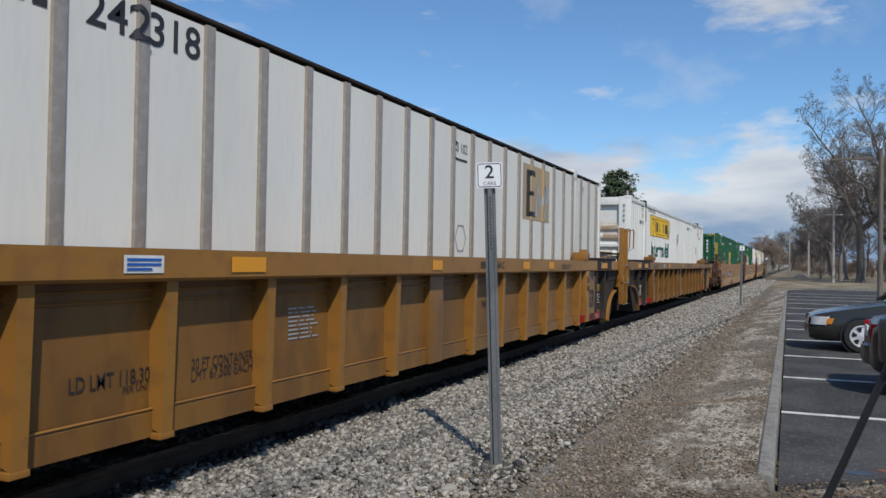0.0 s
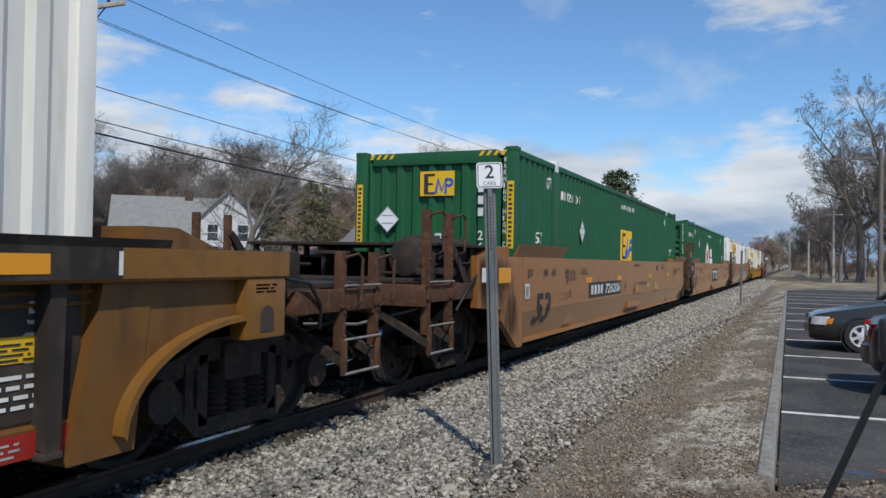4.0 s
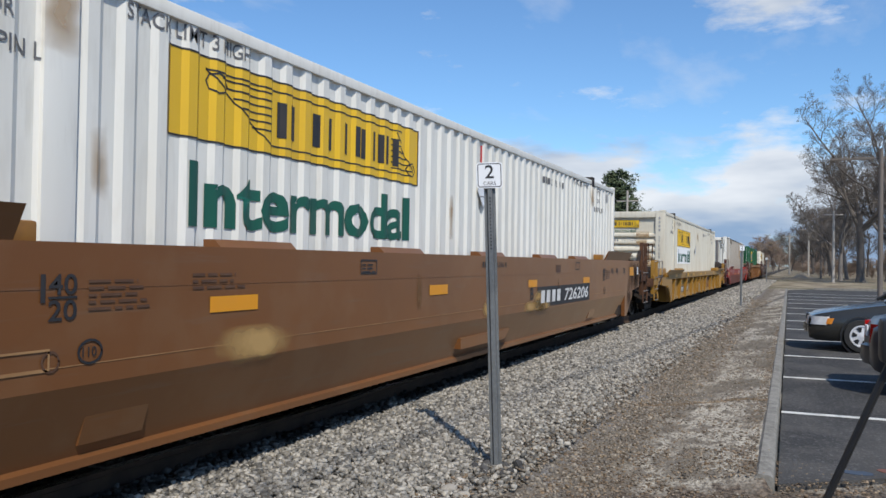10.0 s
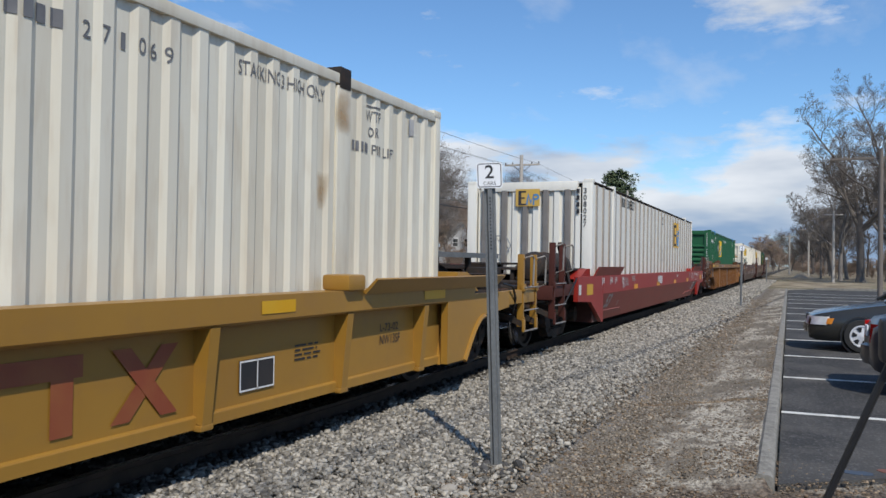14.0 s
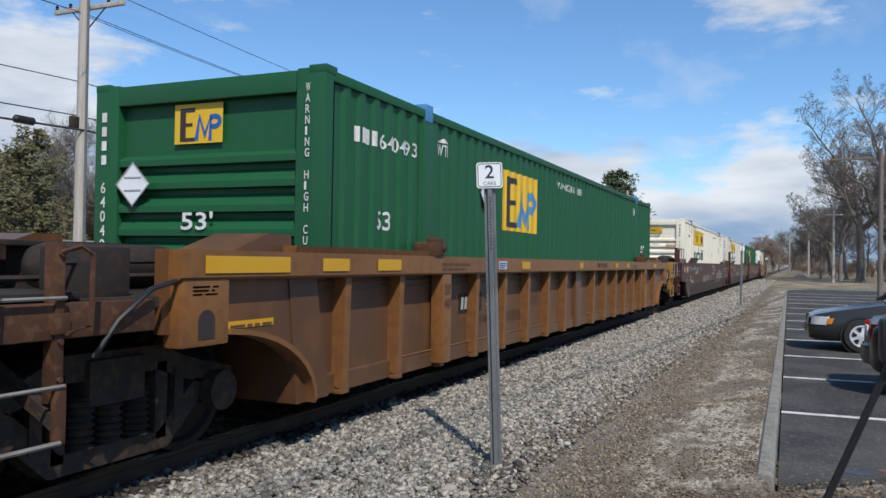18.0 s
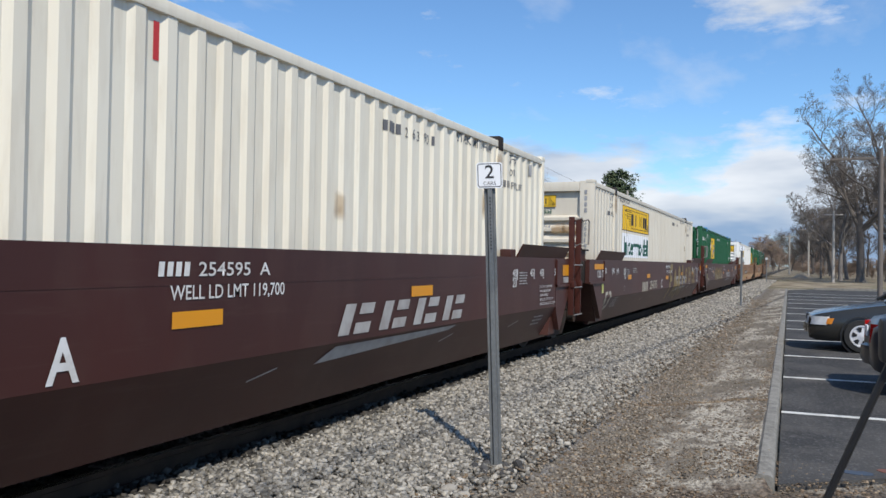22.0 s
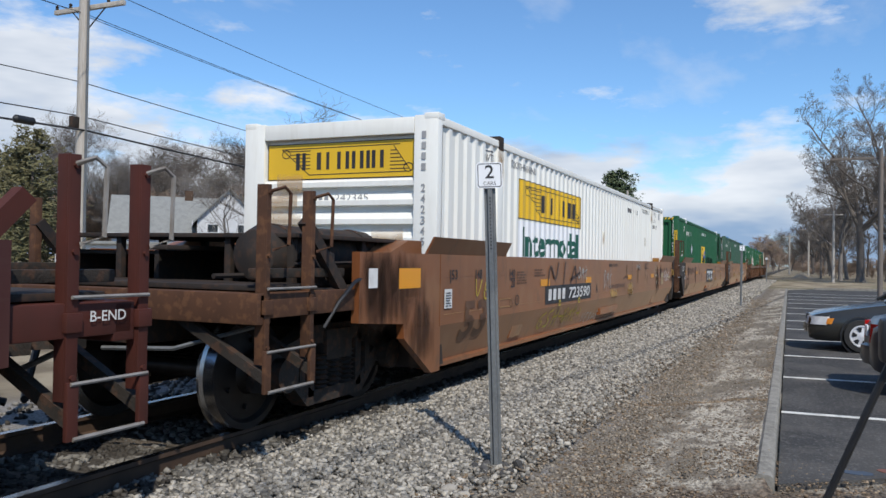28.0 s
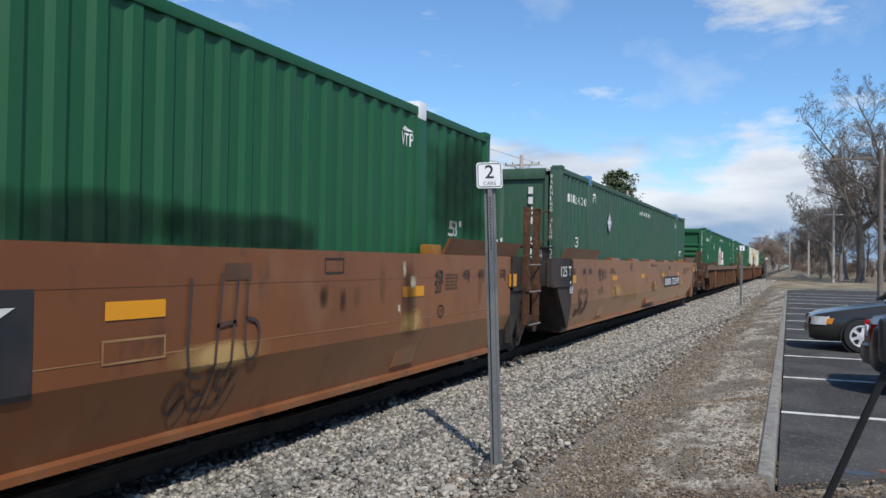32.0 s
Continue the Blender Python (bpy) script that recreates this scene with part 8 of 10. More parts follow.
def sedan(label, paint):
    """A four-door sedan, nose towards +x, wheels on z = 0."""
    root = thing("sedan", label, "car", "parked cars")
    W = 0.86
    # x, half width, floor, belt
    rows = [(2.30, 0.55, 0.34, 0.52), (2.27, 0.68, 0.24, 0.62), (2.15, 0.78, 0.20, 0.69), (1.9, 0.83, 0.19, 0.75), (1.5, 0.85, 0.20, 0.82), (1.0, 0.86, 0.20, 0.90), (0.75, 0.865, 0.20, 0.94), (0.0, 0.87, 0.20, 0.95), (-0.9, 0.87, 0.20, 0.97), (-1.5, 0.86, 0.21, 0.98), (-1.95, 0.83, 0.24, 0.97), (-2.2, 0.78, 0.27, 0.92), (-2.30, 0.68, 0.32, 0.82), (-2.33, 0.55, 0.40, 0.66)]
    secs = []
    for x, w, f, b in rows:
        m = f + 0.55 * (b - f)
        right = [(x, w * 0.9, f), (x, w, f + 0.10), (x, w * 1.015, m), (x, w * 0.985, b - 0.05), (x, w * 0.93, b), (x, w * 0.5, b + 0.025)]
        secs.append(right + [(x, 0, b + 0.035)] + [(a, -y, z) for a, y, z in right[::-1]] + [(x, 0, f - 0.0)])
    body = loft(bmesh.new(), secs)
    part("body", body, paint, root)
    # cabin: glass house with roof and pillars
    cab = [(0.95, 0.66, 0.95, 0.96), (0.35, 0.62, 0.95, 1.36), (-0.2, 0.60, 0.95, 1.42), (-0.9, 0.60, 0.95, 1.40), (-1.35, 0.62, 0.97, 1.24), (-1.75, 0.66, 0.97, 0.99)]
    secs = []
    for x, w, b, t in cab:
        k = (t - b) / 0.47
        secs.append([(x, 0.80, b), (x, 0.80 - 0.16 * k, t - 0.03 * k), (x, (0.80 - 0.22 * k), t), (x, 0, t + 0.02 * k), (x, -(0.80 - 0.22 * k), t), (x, -(0.80 - 0.16 * k), t - 0.03 * k), (x, -0.80, b)])
    part("windows", loft(bmesh.new(), secs), M["pane"], root)
    bm = bmesh.new()
    prev = None
    for x, w, b, t in cab[1:5]:
        k = (t - b) / 0.47
        ring = [bm.verts.new(p) for p in ((x, 0.80 - 0.18 * k, t - 0.02), (x, 0.80 - 0.24 * k, t + 0.012), (x, 0, t + 0.034 * k), (x, -(0.80 - 0.24 * k), t + 0.012), (x, -(0.80 - 0.18 * k), t - 0.02))]
        if prev:
            for i in range(4):
                bm.faces.new((prev[i], prev[i + 1], ring[i + 1], ring[i]))
        prev = ring
    part("roof", bm, paint, root)
    for s in (-1, 1):
        bm = bmesh.new()
        for a, b in (((1.0, 0.80, 0.95), (0.35, 0.645, 1.37)), ((-0.3, 0.80, 0.95), (-0.32, 0.62, 1.41)), ((-1.75, 0.78, 0.98), (-1.0, 0.63, 1.38))):
            tube(bm, [(a[0], s * a[1], a[2]), (b[0], s * b[1], b[2])], 0.035, 6)
        part("pillar", bm, paint, root)
        part("door_seam", box(bmesh.new(), 0.55, 0.56, min(s * 0.872, s * 0.885), max(s * 0.872, s * 0.885), 0.3, 0.92), M["black_plastic"], root)
        part("rub_strip", box(bmesh.new(), -1.3, 1.1, min(s * 0.872, s * 0.892), max(s * 0.872, s * 0.892), 0.52, 0.57, 0.006), M["black_plastic"], root)
        bm = box(bmesh.new(), 0.55, 0.75, min(s * 0.85, s * 1.02), max(s * 0.85, s * 1.02), 0.96, 1.08, 0.03)
        part("mirror", bm, paint, root)
        def lens(path, z0, z1):
            return loft(bmesh.new(), [[(x, s * y, z0), (x - 0.03, s * y, z1), (x - 0.12, s * (y - 0.06), z1), (x - 0.10, s * (y - 0.06), z0)] for x, y in path])
        part("headlight", lens(((2.325, 0.40), (2.30, 0.58), (2.25, 0.70), (2.17, 0.79), (2.08, 0.825), (1.99, 0.845)), 0.50, 0.655), M["lens_clear"], root)
        part("turn_signal", lens(((1.985, 0.848), (1.95, 0.853), (1.915, 0.858)), 0.52, 0.63), M["lens_amber"], root)
        bm = loft(bmesh.new(), [[(-2.34 + 0.07 * i * i, s * (0.42 + 0.155 * i), 0.64), (-2.33 + 0.07 * i * i, s * (0.42 + 0.155 * i), 0.88), (-2.2 + 0.05 * i * i, s * (0.46 + 0.13 * i), 0.87), (-2.2 + 0.05 * i * i, s * (0.46 + 0.13 * i), 0.67)] for i in range(4)])
        part("tail_light", bm, M["lens_red"], root)
        for x in (1.38, -1.32):
            well = lathe(bmesh.new(), [(0.365, s * 0.70), (0.365, s * 0.877), (0.335, s * 0.879), (0.335, s * 0.70)], 28, "y", (x, 0, 0.315))
            part("wheel_arch", well, M["black_plastic"], root)
            tyre = lathe(bmesh.new(), [(0.20, s * 0.69), (0.29, s * 0.68), (0.315, s * 0.71), (0.315, s * 0.85), (0.295, s * 0.882), (0.205, s * 0.886), (0.20, s * 0.69)], 30, "y", (x, 0, 0.315), False)
            wheel = part("wheel", tyre, M["tyre"], root)
            rim = lathe(bmesh.new(), [(0.205, s * 0.80), (0.205, s * 0.889), (0.185, s * 0.892), (0.17, s * 0.880), (0.05, s * 0.888), (0.03, s * 0.895), (0.001, s * 0.895)], 30, "y", (x, 0, 0.315), False)
            part("rim", rim, M["alloy"], wheel)
            for k in range(6):
                a = k * math.pi / 3 + 0.2
                hole = []
                for rr, da in ((0.085, -0.20), (0.165, -0.30), (0.172, 0.0), (0.165, 0.30), (0.085, 0.20)):
                    hole.append((x + rr * math.cos(a + da), 0.315 + rr * math.sin(a + da)))
                part("rim_opening", prism(bmesh.new(), hole, s * 0.884, s * 0.8925, "y"), M["black_plastic"], wheel)
    bm = bmesh.new()
    for k in range(4):
        box(bm, 2.27, 2.315, -0.36, 0.36, 0.55 + 0.035 * k, 0.57 + 0.035 * k)
    part("grille", bm, M["black_plastic"], root)
    bm = loft(bmesh.new(), [[(2.34 - 0.05 * abs(i) ** 1.6, 0.17 * i, 0.30), (2.37 - 0.055 * abs(i) ** 1.6, 0.17 * i, 0.38), (2.36 - 0.055 * abs(i) ** 1.6, 0.17 * i, 0.50), (2.25 - 0.05 * abs(i) ** 1.6, 0.17 * i, 0.52), (2.2 - 0.05 * abs(i) ** 1.6, 0.17 * i, 0.29)] for i in range(-4, 5)])
    part("front_bumper", bm, paint, root)
    bm = loft(bmesh.new(), [[(-2.38 + 0.04 * abs(i) ** 1.6, 0.18 * i, 0.34), (-2.42 + 0.045 * abs(i) ** 1.6, 0.18 * i, 0.44), (-2.41 + 0.045 * abs(i) ** 1.6, 0.18 * i, 0.58), (-2.28 + 0.04 * abs(i) ** 1.6, 0.18 * i, 0.62), (-2.2 + 0.04 * abs(i) ** 1.6, 0.18 * i, 0.33)] for i in range(-4, 5)])
    part("rear_bumper", bm, paint, root)
    part("rear_plate", box(bmesh.new(), -2.35, -2.33, -0.15, 0.15, 0.70, 0.84, 0.004), M["sign_white"], root)
    return root


car_a = sedan("dark grey sedan parked nose to the kerb", M["dark_paint"])
car_a.matrix_world = pose(17.55, -2.53, -0.2, 0, 0, 90)
car_b = sedan("dark blue sedan parked with its tail to the kerb", M["blue_paint"])
car_b.matrix_world = pose(11.95, -3.22, -0.2, 0, 0, -90)


def leg(root, a, b):
    a, b = Vector(a), Vector(b)
    part("upper_tube", tube(bmesh.new(), [a, a.lerp(b, 0.42)], 0.0105, 8), M["black_plastic"], root)
    part("middle_tube", tube(bmesh.new(), [a.lerp(b, 0.40), a.lerp(b, 0.75)], 0.0085, 8), M["black_plastic"], root)
    part("lower_tube", tube(bmesh.new(), [a.lerp(b, 0.73), b], 0.007, 8), M["black_plastic"], root)
    for f in (0.41, 0.74):
        c = a.lerp(b, f)
        part("leg_clamp", lathe(bmesh.new(), [(0.012, -0.025), (0.015, -0.018), (0.015, 0.018), (0.012, 0.025)], 10, "z", c), M["black_plastic"], root)
    part("foot", lathe(bmesh.new(), [(0.012, 0.0), (0.018, 0.01), (0.018, 0.04), (0.01, 0.05)], 10, "z", b), M["black_plastic"], root)


tripod = thing("tripod", "black camera tripod standing beside the lot", "tripod")
TRIPOD_TOP = (2.500, -0.265, 1.200)
for end in ((2.500, 0.279, -0.2), (3.100, -0.965, -0.2), (1.750, -0.615, -0.2)):
    leg(tripod, TRIPOD_TOP, end)
part("hub", box(bmesh.new(), TRIPOD_TOP[0] - 0.05, TRIPOD_TOP[0] + 0.05, TRIPOD_TOP[1] - 0.05, TRIPOD_TOP[1] + 0.05, TRIPOD_TOP[2] - 0.06, TRIPOD_TOP[2] + 0.06, 0.015), M["black_plastic"], tripod)


# ---- markings of the cars ----
def common_marks(root, st, front, dark, faint, drop=0.26, tape=((-5.0, 0.46), (-1.75, 0.46), (1.45, 0.45), (4.47, 0.46))):
    top = st["top"]
    z = top - drop
    if front == "joint":
        if st["name"] == "maroon":
            put(root, "lettering", letters("125 T", 0.125, 0.5, 0.012), M["white_mark"], -8.84, top - 0.325, -1.552)
        else:
            put(root, "lettering", letters("125 T", 0.155, 0.62, 0.014), M["white_mark"], -8.96, top - 0.28, -1.552)
        if st["name"] == "maroon":
            put(root, "reflector", rects((0, 0, 0.74, 0.10)), M["orange_refl"], -9.09, top - 0.18, -1.552)
        else:
            put(root, "reflector", rects((0, 0, 0.26, 0.13)), M["orange_refl"], -8.26, top - 0.40)
    for x, t in ((-8.22, "53"), (-7.49, "48"), (-7.05, "45")):
        put(root, "lettering", letters(t, 0.10, 0.16, 0.012), dark, x, z)
        put(root, "tick", rects((0, 0, 0.028, 0.14)), dark, x - 0.045, z - 0.04)
    for x, t in ((7.82, "53"), (7.07, "48"), (6.62, "45")):
        put(root, "lettering", letters(t, 0.10, 0.15, 0.012), dark, x, z)
        put(root, "tick", rects((0, 0, 0.028, 0.14)), dark, x + 0.165, z - 0.04)
    for x, k in ((-6.31, -0.045), (5.88, 0.175)):
        put(root, "lettering", letters("40", 0.10, 0.17, 0.012), dark, x, z)
        put(root, "lettering", letters("20", 0.10, 0.17, 0.012), dark, x, z - 0.13)
        put(root, "tick", rects((0, 0, 0.17, 0.012)), dark, x, z - 0.022)
        put(root, "tick", rects((0, 0, 0.028, 0.14)), dark, x + k, z - 0.04)
    for x, w in tape:
        put(root, "reflector", rects((0, 0, w, 0.10)), M["orange_refl"], x, top - (0.33 if drop < 0.2 else 0.49 if x in (-0.22, -0.33) else 0.41))
    put(root, "stencil_block", lines_of(0.43, 0.18, 5, 1), faint, -6.07, z - 0.09)
    put(root, "stencil_block", lines_of(0.36, 0.18, 5, 2), faint, 6.15, z - 0.10)
    put(root, "stencil_block", lines_of(0.5, 0.12, 3, 3), faint, -5.3, z + 0.0)
    put(root, "round_stencil", strokes([[(0.05 * math.cos(a), 0.05 * math.sin(a)) for a in np.linspace(0, 6.283, 11)]], 0.012), faint, -6.29, top - 0.59)


def emblem_plate(root, st, text, x, z, w, h, number):
    put(root, "dark_plate", rects((0, 0, w, h)), M["black_mark"], x, z)
    if number:
        put_row(root, x + 0.05 * w, z + 0.19 * h, 0.36 * w, 0.62 * h, 4, M["white_mark"], WALL - 0.011)
        put(root, "lettering", letters(number, 0.62 * h, 0.50 * w, 0.02, 0.18), M["white_mark"], x + 0.46 * w, z + 0.19 * h, WALL - 0.011)
    else:
        for a in (0.08, 0.36):
            put(root, "emblem_shape", flat([((a * w, 0.66 * h), ((a + 0.26) * w, 0.66 * h), ((a + 0.27) * w, 0.84 * h), ((a + 0.01) * w, 0.84 * h))]), M["white_mark"], x, z, WALL - 0.011)
            put(root, "emblem_shape", flat([(((a + 0.06) * w, 0.16 * h), ((a + 0.16) * w, 0.16 * h), ((a + 0.20) * w, 0.66 * h), ((a + 0.10) * w, 0.66 * h))]), M["white_mark"], x, z, WALL - 0.011)
        put(root, "emblem_shape", flat([((0.62 * w, 0.16 * h), (0.72 * w, 0.16 * h), (0.96 * w, 0.84 * h), (0.86 * w, 0.84 * h))]), M["white_mark"], x, z, WALL - 0.011)
        put(root, "emblem_shape", flat([((0.66 * w, 0.84 * h), (0.76 * w, 0.84 * h), (0.92 * w, 0.16 * h), (0.82 * w, 0.16 * h))]), M["white_mark"], x, z, WALL - 0.014)
        for k in range(4):
            put(root, "emblem_stripe", rects((0.20 * w, (0.36 + 0.07 * k) * h, 0.90 * w, (0.375 + 0.07 * k) * h)), M["black_mark"], x, z, WALL - 0.017)


def smooth_marks(unit, number, front="joint", dark=None, fresh=True):
    def run(root, st):
        d = dark or M["black_mark"]
        tape = {"A": ((-5.0, 0.46), (-2.35, 0.43), (1.45, 0.45), (4.47, 0.46)), "B": ((-5.14, 0.48), (-1.9, 0.45), (1.3, 0.40), (4.37, 0.45)),
                "C": ((-5.0, 0.45), (-1.9 if number == "723590" else -1.75, 0.45), (1.70, 0.44), (5.17, 0.46))}[unit]
        common_marks(root, st, front, d, M["brown_mark"], tape=tape)
        put(root, "lettering", letters("53", 0.40, 0.76, 0.03, 0.06), M["brown_mark"] if not fresh else d, -7.90, 0.54)
        if unit == "A":
            emblem_plate(root, st, "", -4.77, 0.78, 2.82, 0.27, number)
            put(root, "lettering", letters(unit, 0.16, 0.14, 0.02), d, -1.55, 0.86)
            put(root, "lettering", letters("LD LMT 115,300 PER UNIT", 0.075, 1.55, 0.0), d, -0.4, 0.90)
        elif unit == "B":
            emblem_plate(root, st, "", 1.72, 0.755, 3.10, 0.29, number)
            put(root, "lettering", letters(unit, 0.16, 0.14, 0.02), d, 1.40, 0.88)
        else:
            put(root, "lettering", letters(unit, 0.22, 0.20, 0.03, 0.2), d, -3.02 if number == "726206" else -3.22, 0.79)
            emblem_plate(root, st, "", -1.29, 0.70, 2.56, 0.53, "")
        px = -4.28 if unit == "C" else 3.56 if unit == "A" else -3.27
        put(root, "notice", strokes([[(0, 0), (0.27, 0), (0.27, 0.11), (0, 0.11), (0, 0)]], 0.012), d, px, 1.28)
        put(root, "notice_lines", lines_of(0.23, 0.09, 3, 4), d, px + 0.02, 1.285)
        put(root, "notice", strokes([[(0, 0), (0.27, 0), (0.27, 0.11), (0, 0.11), (0, 0)]], 0.012), d, 3.84, 1.29)
        put(root, "round_stencil", strokes([[(0.075 * math.cos(a), 0.06 * math.sin(a)) for a in np.linspace(0, 6.283, 17)]], 0.014), d, -6.05, 0.90)
        put(root, "lettering", letters("110", 0.05, 0.09, 0.006), d, -6.10, 0.875)
        put(root, "round_stencil", strokes([[(0.075 * math.cos(a), 0.06 * math.sin(a)) for a in np.linspace(0, 6.283, 17)]], 0.014), d, 6.04, 0.88)
        put(root, "lettering", letters("110", 0.05, 0.09, 0.006), d, 5.99, 0.855)
        put_row(root, -0.45, top_of(st) - 0.13, 0.3, 0.06, 4, d)
        put(root, "lettering", letters(number + " " + unit, 0.06, 0.5, 0.0), d, -0.1, top_of(st) - 0.13)
        if unit != "B":
            put(root, "patch", strokes([[(0, 0), (0.45, 0), (0.45, 0.12), (0, 0.12), (0, 0)]], 0.014), M["weld"], 1.17 if unit == "A" else 1.69, 0.82)
            put(root, "patch", rects((0.01, 0.01, 0.44, 0.11)), M["pale_ochre"] if number == "726206" else M["orange_tan"], 1.17 if unit == "A" else 1.69, 0.82)
        put(root, "patch", strokes([[(0, 0), (0.42, 0), (0.42, 0.10), (0, 0.10), (0, 0)]], 0.012), M["weld"], -6.72, 0.83)
        put(root, "patch", rects((0, 0, 0.27, 0.11)), M["brown_mark"], 2.66, top_of(st) - 0.21)
        put(root, "service_plate", rects((0, 0, 0.20, 0.2)), M["white_mark"], -8.42, 0.90, -1.552)
        put(root, "notice_lines", lines_of(0.14, 0.16, 6, 5), d, -8.39, 0.92, -1.557)
        rk = random.Random(len(unit + number) + ord(unit) + int(number[:3]))
        for k in range(3 if unit != "B" else 5):
            x = rk.choice((1.1, 1.5, 2.0, -0.6, 4.9, -5.2)) + rk.uniform(-0.2, 0.2)
            put(root, "dust_patch", rects((0, 0, rk.uniform(0.5, 1.3), rk.uniform(0.18, 0.34))), M["dust_film"], x, 0.68, WALL - 0.0085)
        for k in range(5):
            put(root, "rust_streak", rects((0, 0, rk.uniform(0.06, 0.16), rk.uniform(0.2, 0.45))), M["rust_film"], rk.uniform(-7.5, 7.5), rk.uniform(0.85, 1.0), WALL - 0.0085)
        # a stepped panel along the lower side
        bm = bmesh.new()
        prism(bm, [(-0.75, 0.42), (0.70, 0.42), (0.90, 0.54), (-0.75, 0.54)], WALL + 0.045, WALL + 0.12, "y")
        part("lower_plate", bm, st["body"], root)
    return run


def top_of(st):
    return st["top"]


def maroon_marks(unit, front="joint"):
    def run(root, st):
        d = M["white_mark"]
        common_marks(root, st, front, d, M["faint_white"], tape=((-5.9, 0.40), (-3.45, 0.43), (-0.33, 0.45), (2.94, 0.48), (5.7, 0.4)) if unit != "A" else ((-6.87, 0.44), (-0.22, 0.45), (2.94, 0.48)))
        put(root, "lettering", letters("53", 0.34, 0.66, 0.022, 0.25), M["tan_mark"], -8.25, 0.50)
        put_row(root, -4.10, 0.73, 0.82, 0.23, 4, M["tan_mark"])
        put(root, "lettering", letters("254595", 0.20, 1.12, 0.02), M["tan_mark"], -3.03, 0.77)
        put(root, "lettering", letters(unit, 0.22, 0.20, 0.022), d, -1.20 if unit != "A" else -1.07, 0.76)
        # slanted emblem blocks over a tapering stroke
        for k in range(4):
            a = 1.62 + 0.68 * k
            put(root, "emblem_shape", flat([((0, 0.0), (0.17, 0.0), (0.30, 0.25), (0.13, 0.25))]), M["faint_white"], a, 0.78)
            put(root, "emblem_shape", flat([((0.24, 0.0), (0.50, 0.0), (0.545, 0.09), (0.285, 0.09))]), M["faint_white"], a, 0.78)
            put(root, "emblem_shape", flat([((0.34, 0.16), (0.58, 0.16), (0.62, 0.25), (0.385, 0.25))]), M["faint_white"], a, 0.78)
        put(root, "emblem_line", flat([((0, 0), (2.5, 0.085), (2.66, 0.13), (0.22, 0.12))]), M["faint_white"], 1.40, 0.58)
        put(root, "lettering", letters("WELL LD LMT 119,700", 0.085, 1.13, 0.008), d, -0.24, 1.14)
        put_row(root, -0.34, 1.28, 0.28, 0.085, 4, d)
        put(root, "lettering", letters("254595  " + unit, 0.085, 0.72, 0.008), d, 0.0, 1.28)
        put(root, "end_reflector", rects((0, 0, 0.42, 0.17)), M["orange_refl"], 8.27, 1.19, -1.552)
        put(root, "service_plate", rects((0, 0, 0.34, 0.09)), M["faint_white"], 8.31, 1.08, -1.552)
        for x in (-7.9, -4.0, 0.6, 3.8, 6.0):
            put(root, "scuff", strokes([[(0, 0), (0.30, 0.06)]], 0.012), M["faint_white"], x, 0.55)
        for k, line in enumerate(("2 INCH H F COMP SHOES", "NO. 24 BRAKE BEAMS", "38 INCH WHEELS", "SPRG 7 OC D-5 7 IC D-6", "SPRG 2 OC B-353 2 IC B-354")):
            put(root, "lettering", letters(line, 0.034, 0.030 * len(line), 0.004), M["white_mark"], 7.08, 1.03 - 0.062 * k)
        put(root, "stencil_block", lines_of(0.5, 0.16, 3, 9), M["faint_white"], 7.0, 0.50)
        if front == "coupler":
            for k, line in enumerate(("2 INCH H F COMP SHOES", "NO. 24 BRAKE BEAMS", "SPRG 6 OC D-5 4 IC D-5")):
                put(root, "lettering", letters(line, 0.035, 0.026 * len(line), 0.004), M["white_mark"], -9.0, 1.29 - 0.06 * k, -1.5425)
            put(root, "lettering", letters("JACK HERE", 0.035, 0.28, 0.004), M["white_mark"], -9.35, 0.86, -1.5425)
        put(root, "service_plate", rects((0, 0, 0.16, 0.18)), M["pale_yellow"], -8.48, 0.83, -1.552)
        put(root, "patch", strokes([[(0, 0), (0.55, 0), (0.55, 0.18), (0, 0.18), (0, 0)]], 0.01), M["faint_white"], -7.36, 0.52)
        put(root, "stencil_block", lines_of(0.45, 0.14, 5, 11), M["faint_white"], -7.31, 0.54)
        if unit == "C":
            put(root, "sprayed_letter", sprayed("F", 0.9, 0.80, 0.17, 0.02, 5), M["tag_gold"], 0.22, 0.52, WALL - 0.009)
            put(root, "sprayed_letter", sprayed("A", 0.85, 0.84, 0.20, 0.02, 6), M["tag_gold"], 1.16, 0.48, WALL - 0.0095)
            put(root, "sprayed_letter", sprayed("R", 0.78, 0.84, 0.19, 0.02, 7), M["tag_gold"], 2.12, 0.50, WALL - 0.010)
            put(root, "sprayed_letter", sprayed("I", 0.46, 0.92, 0.22, 0.10, 8), M["tag_gold"], 3.0, 0.42, WALL - 0.0105)
            put(root, "sprayed_letter", sprayed("S", 0.66, 0.46, 0.13, 0.0, 9), M["tag_gold"], 3.86, 0.82, WALL - 0.009)
            put(root, "sprayed_letter", sprayed("I", 0.30, 0.46, 0.15, 0.0, 10), M["tag_gold"], 4.62, 0.82, WALL - 0.009)
            put(root, "sprayed_letter", sprayed("Y", 0.5, 0.42, 0.12, 0.0, 13), M["tag_gold"], 4.98, 0.88, WALL - 0.0085)
            put(root, "sprayed_outline", sprayed("Y", 0.50, 0.52, 0.026, 0.0, 11), M["tag_silver"], 4.96, 0.74, WALL - 0.012)
            put(root, "sprayed_outline", strokes([rounded([(0.45, 0.22), (0.30, 0.14), (0.02, 0.0), (0.12, 0.24), (0.42, 0.30)])], 0.024), M["tag_silver"], 4.64, 0.56, WALL - 0.012)
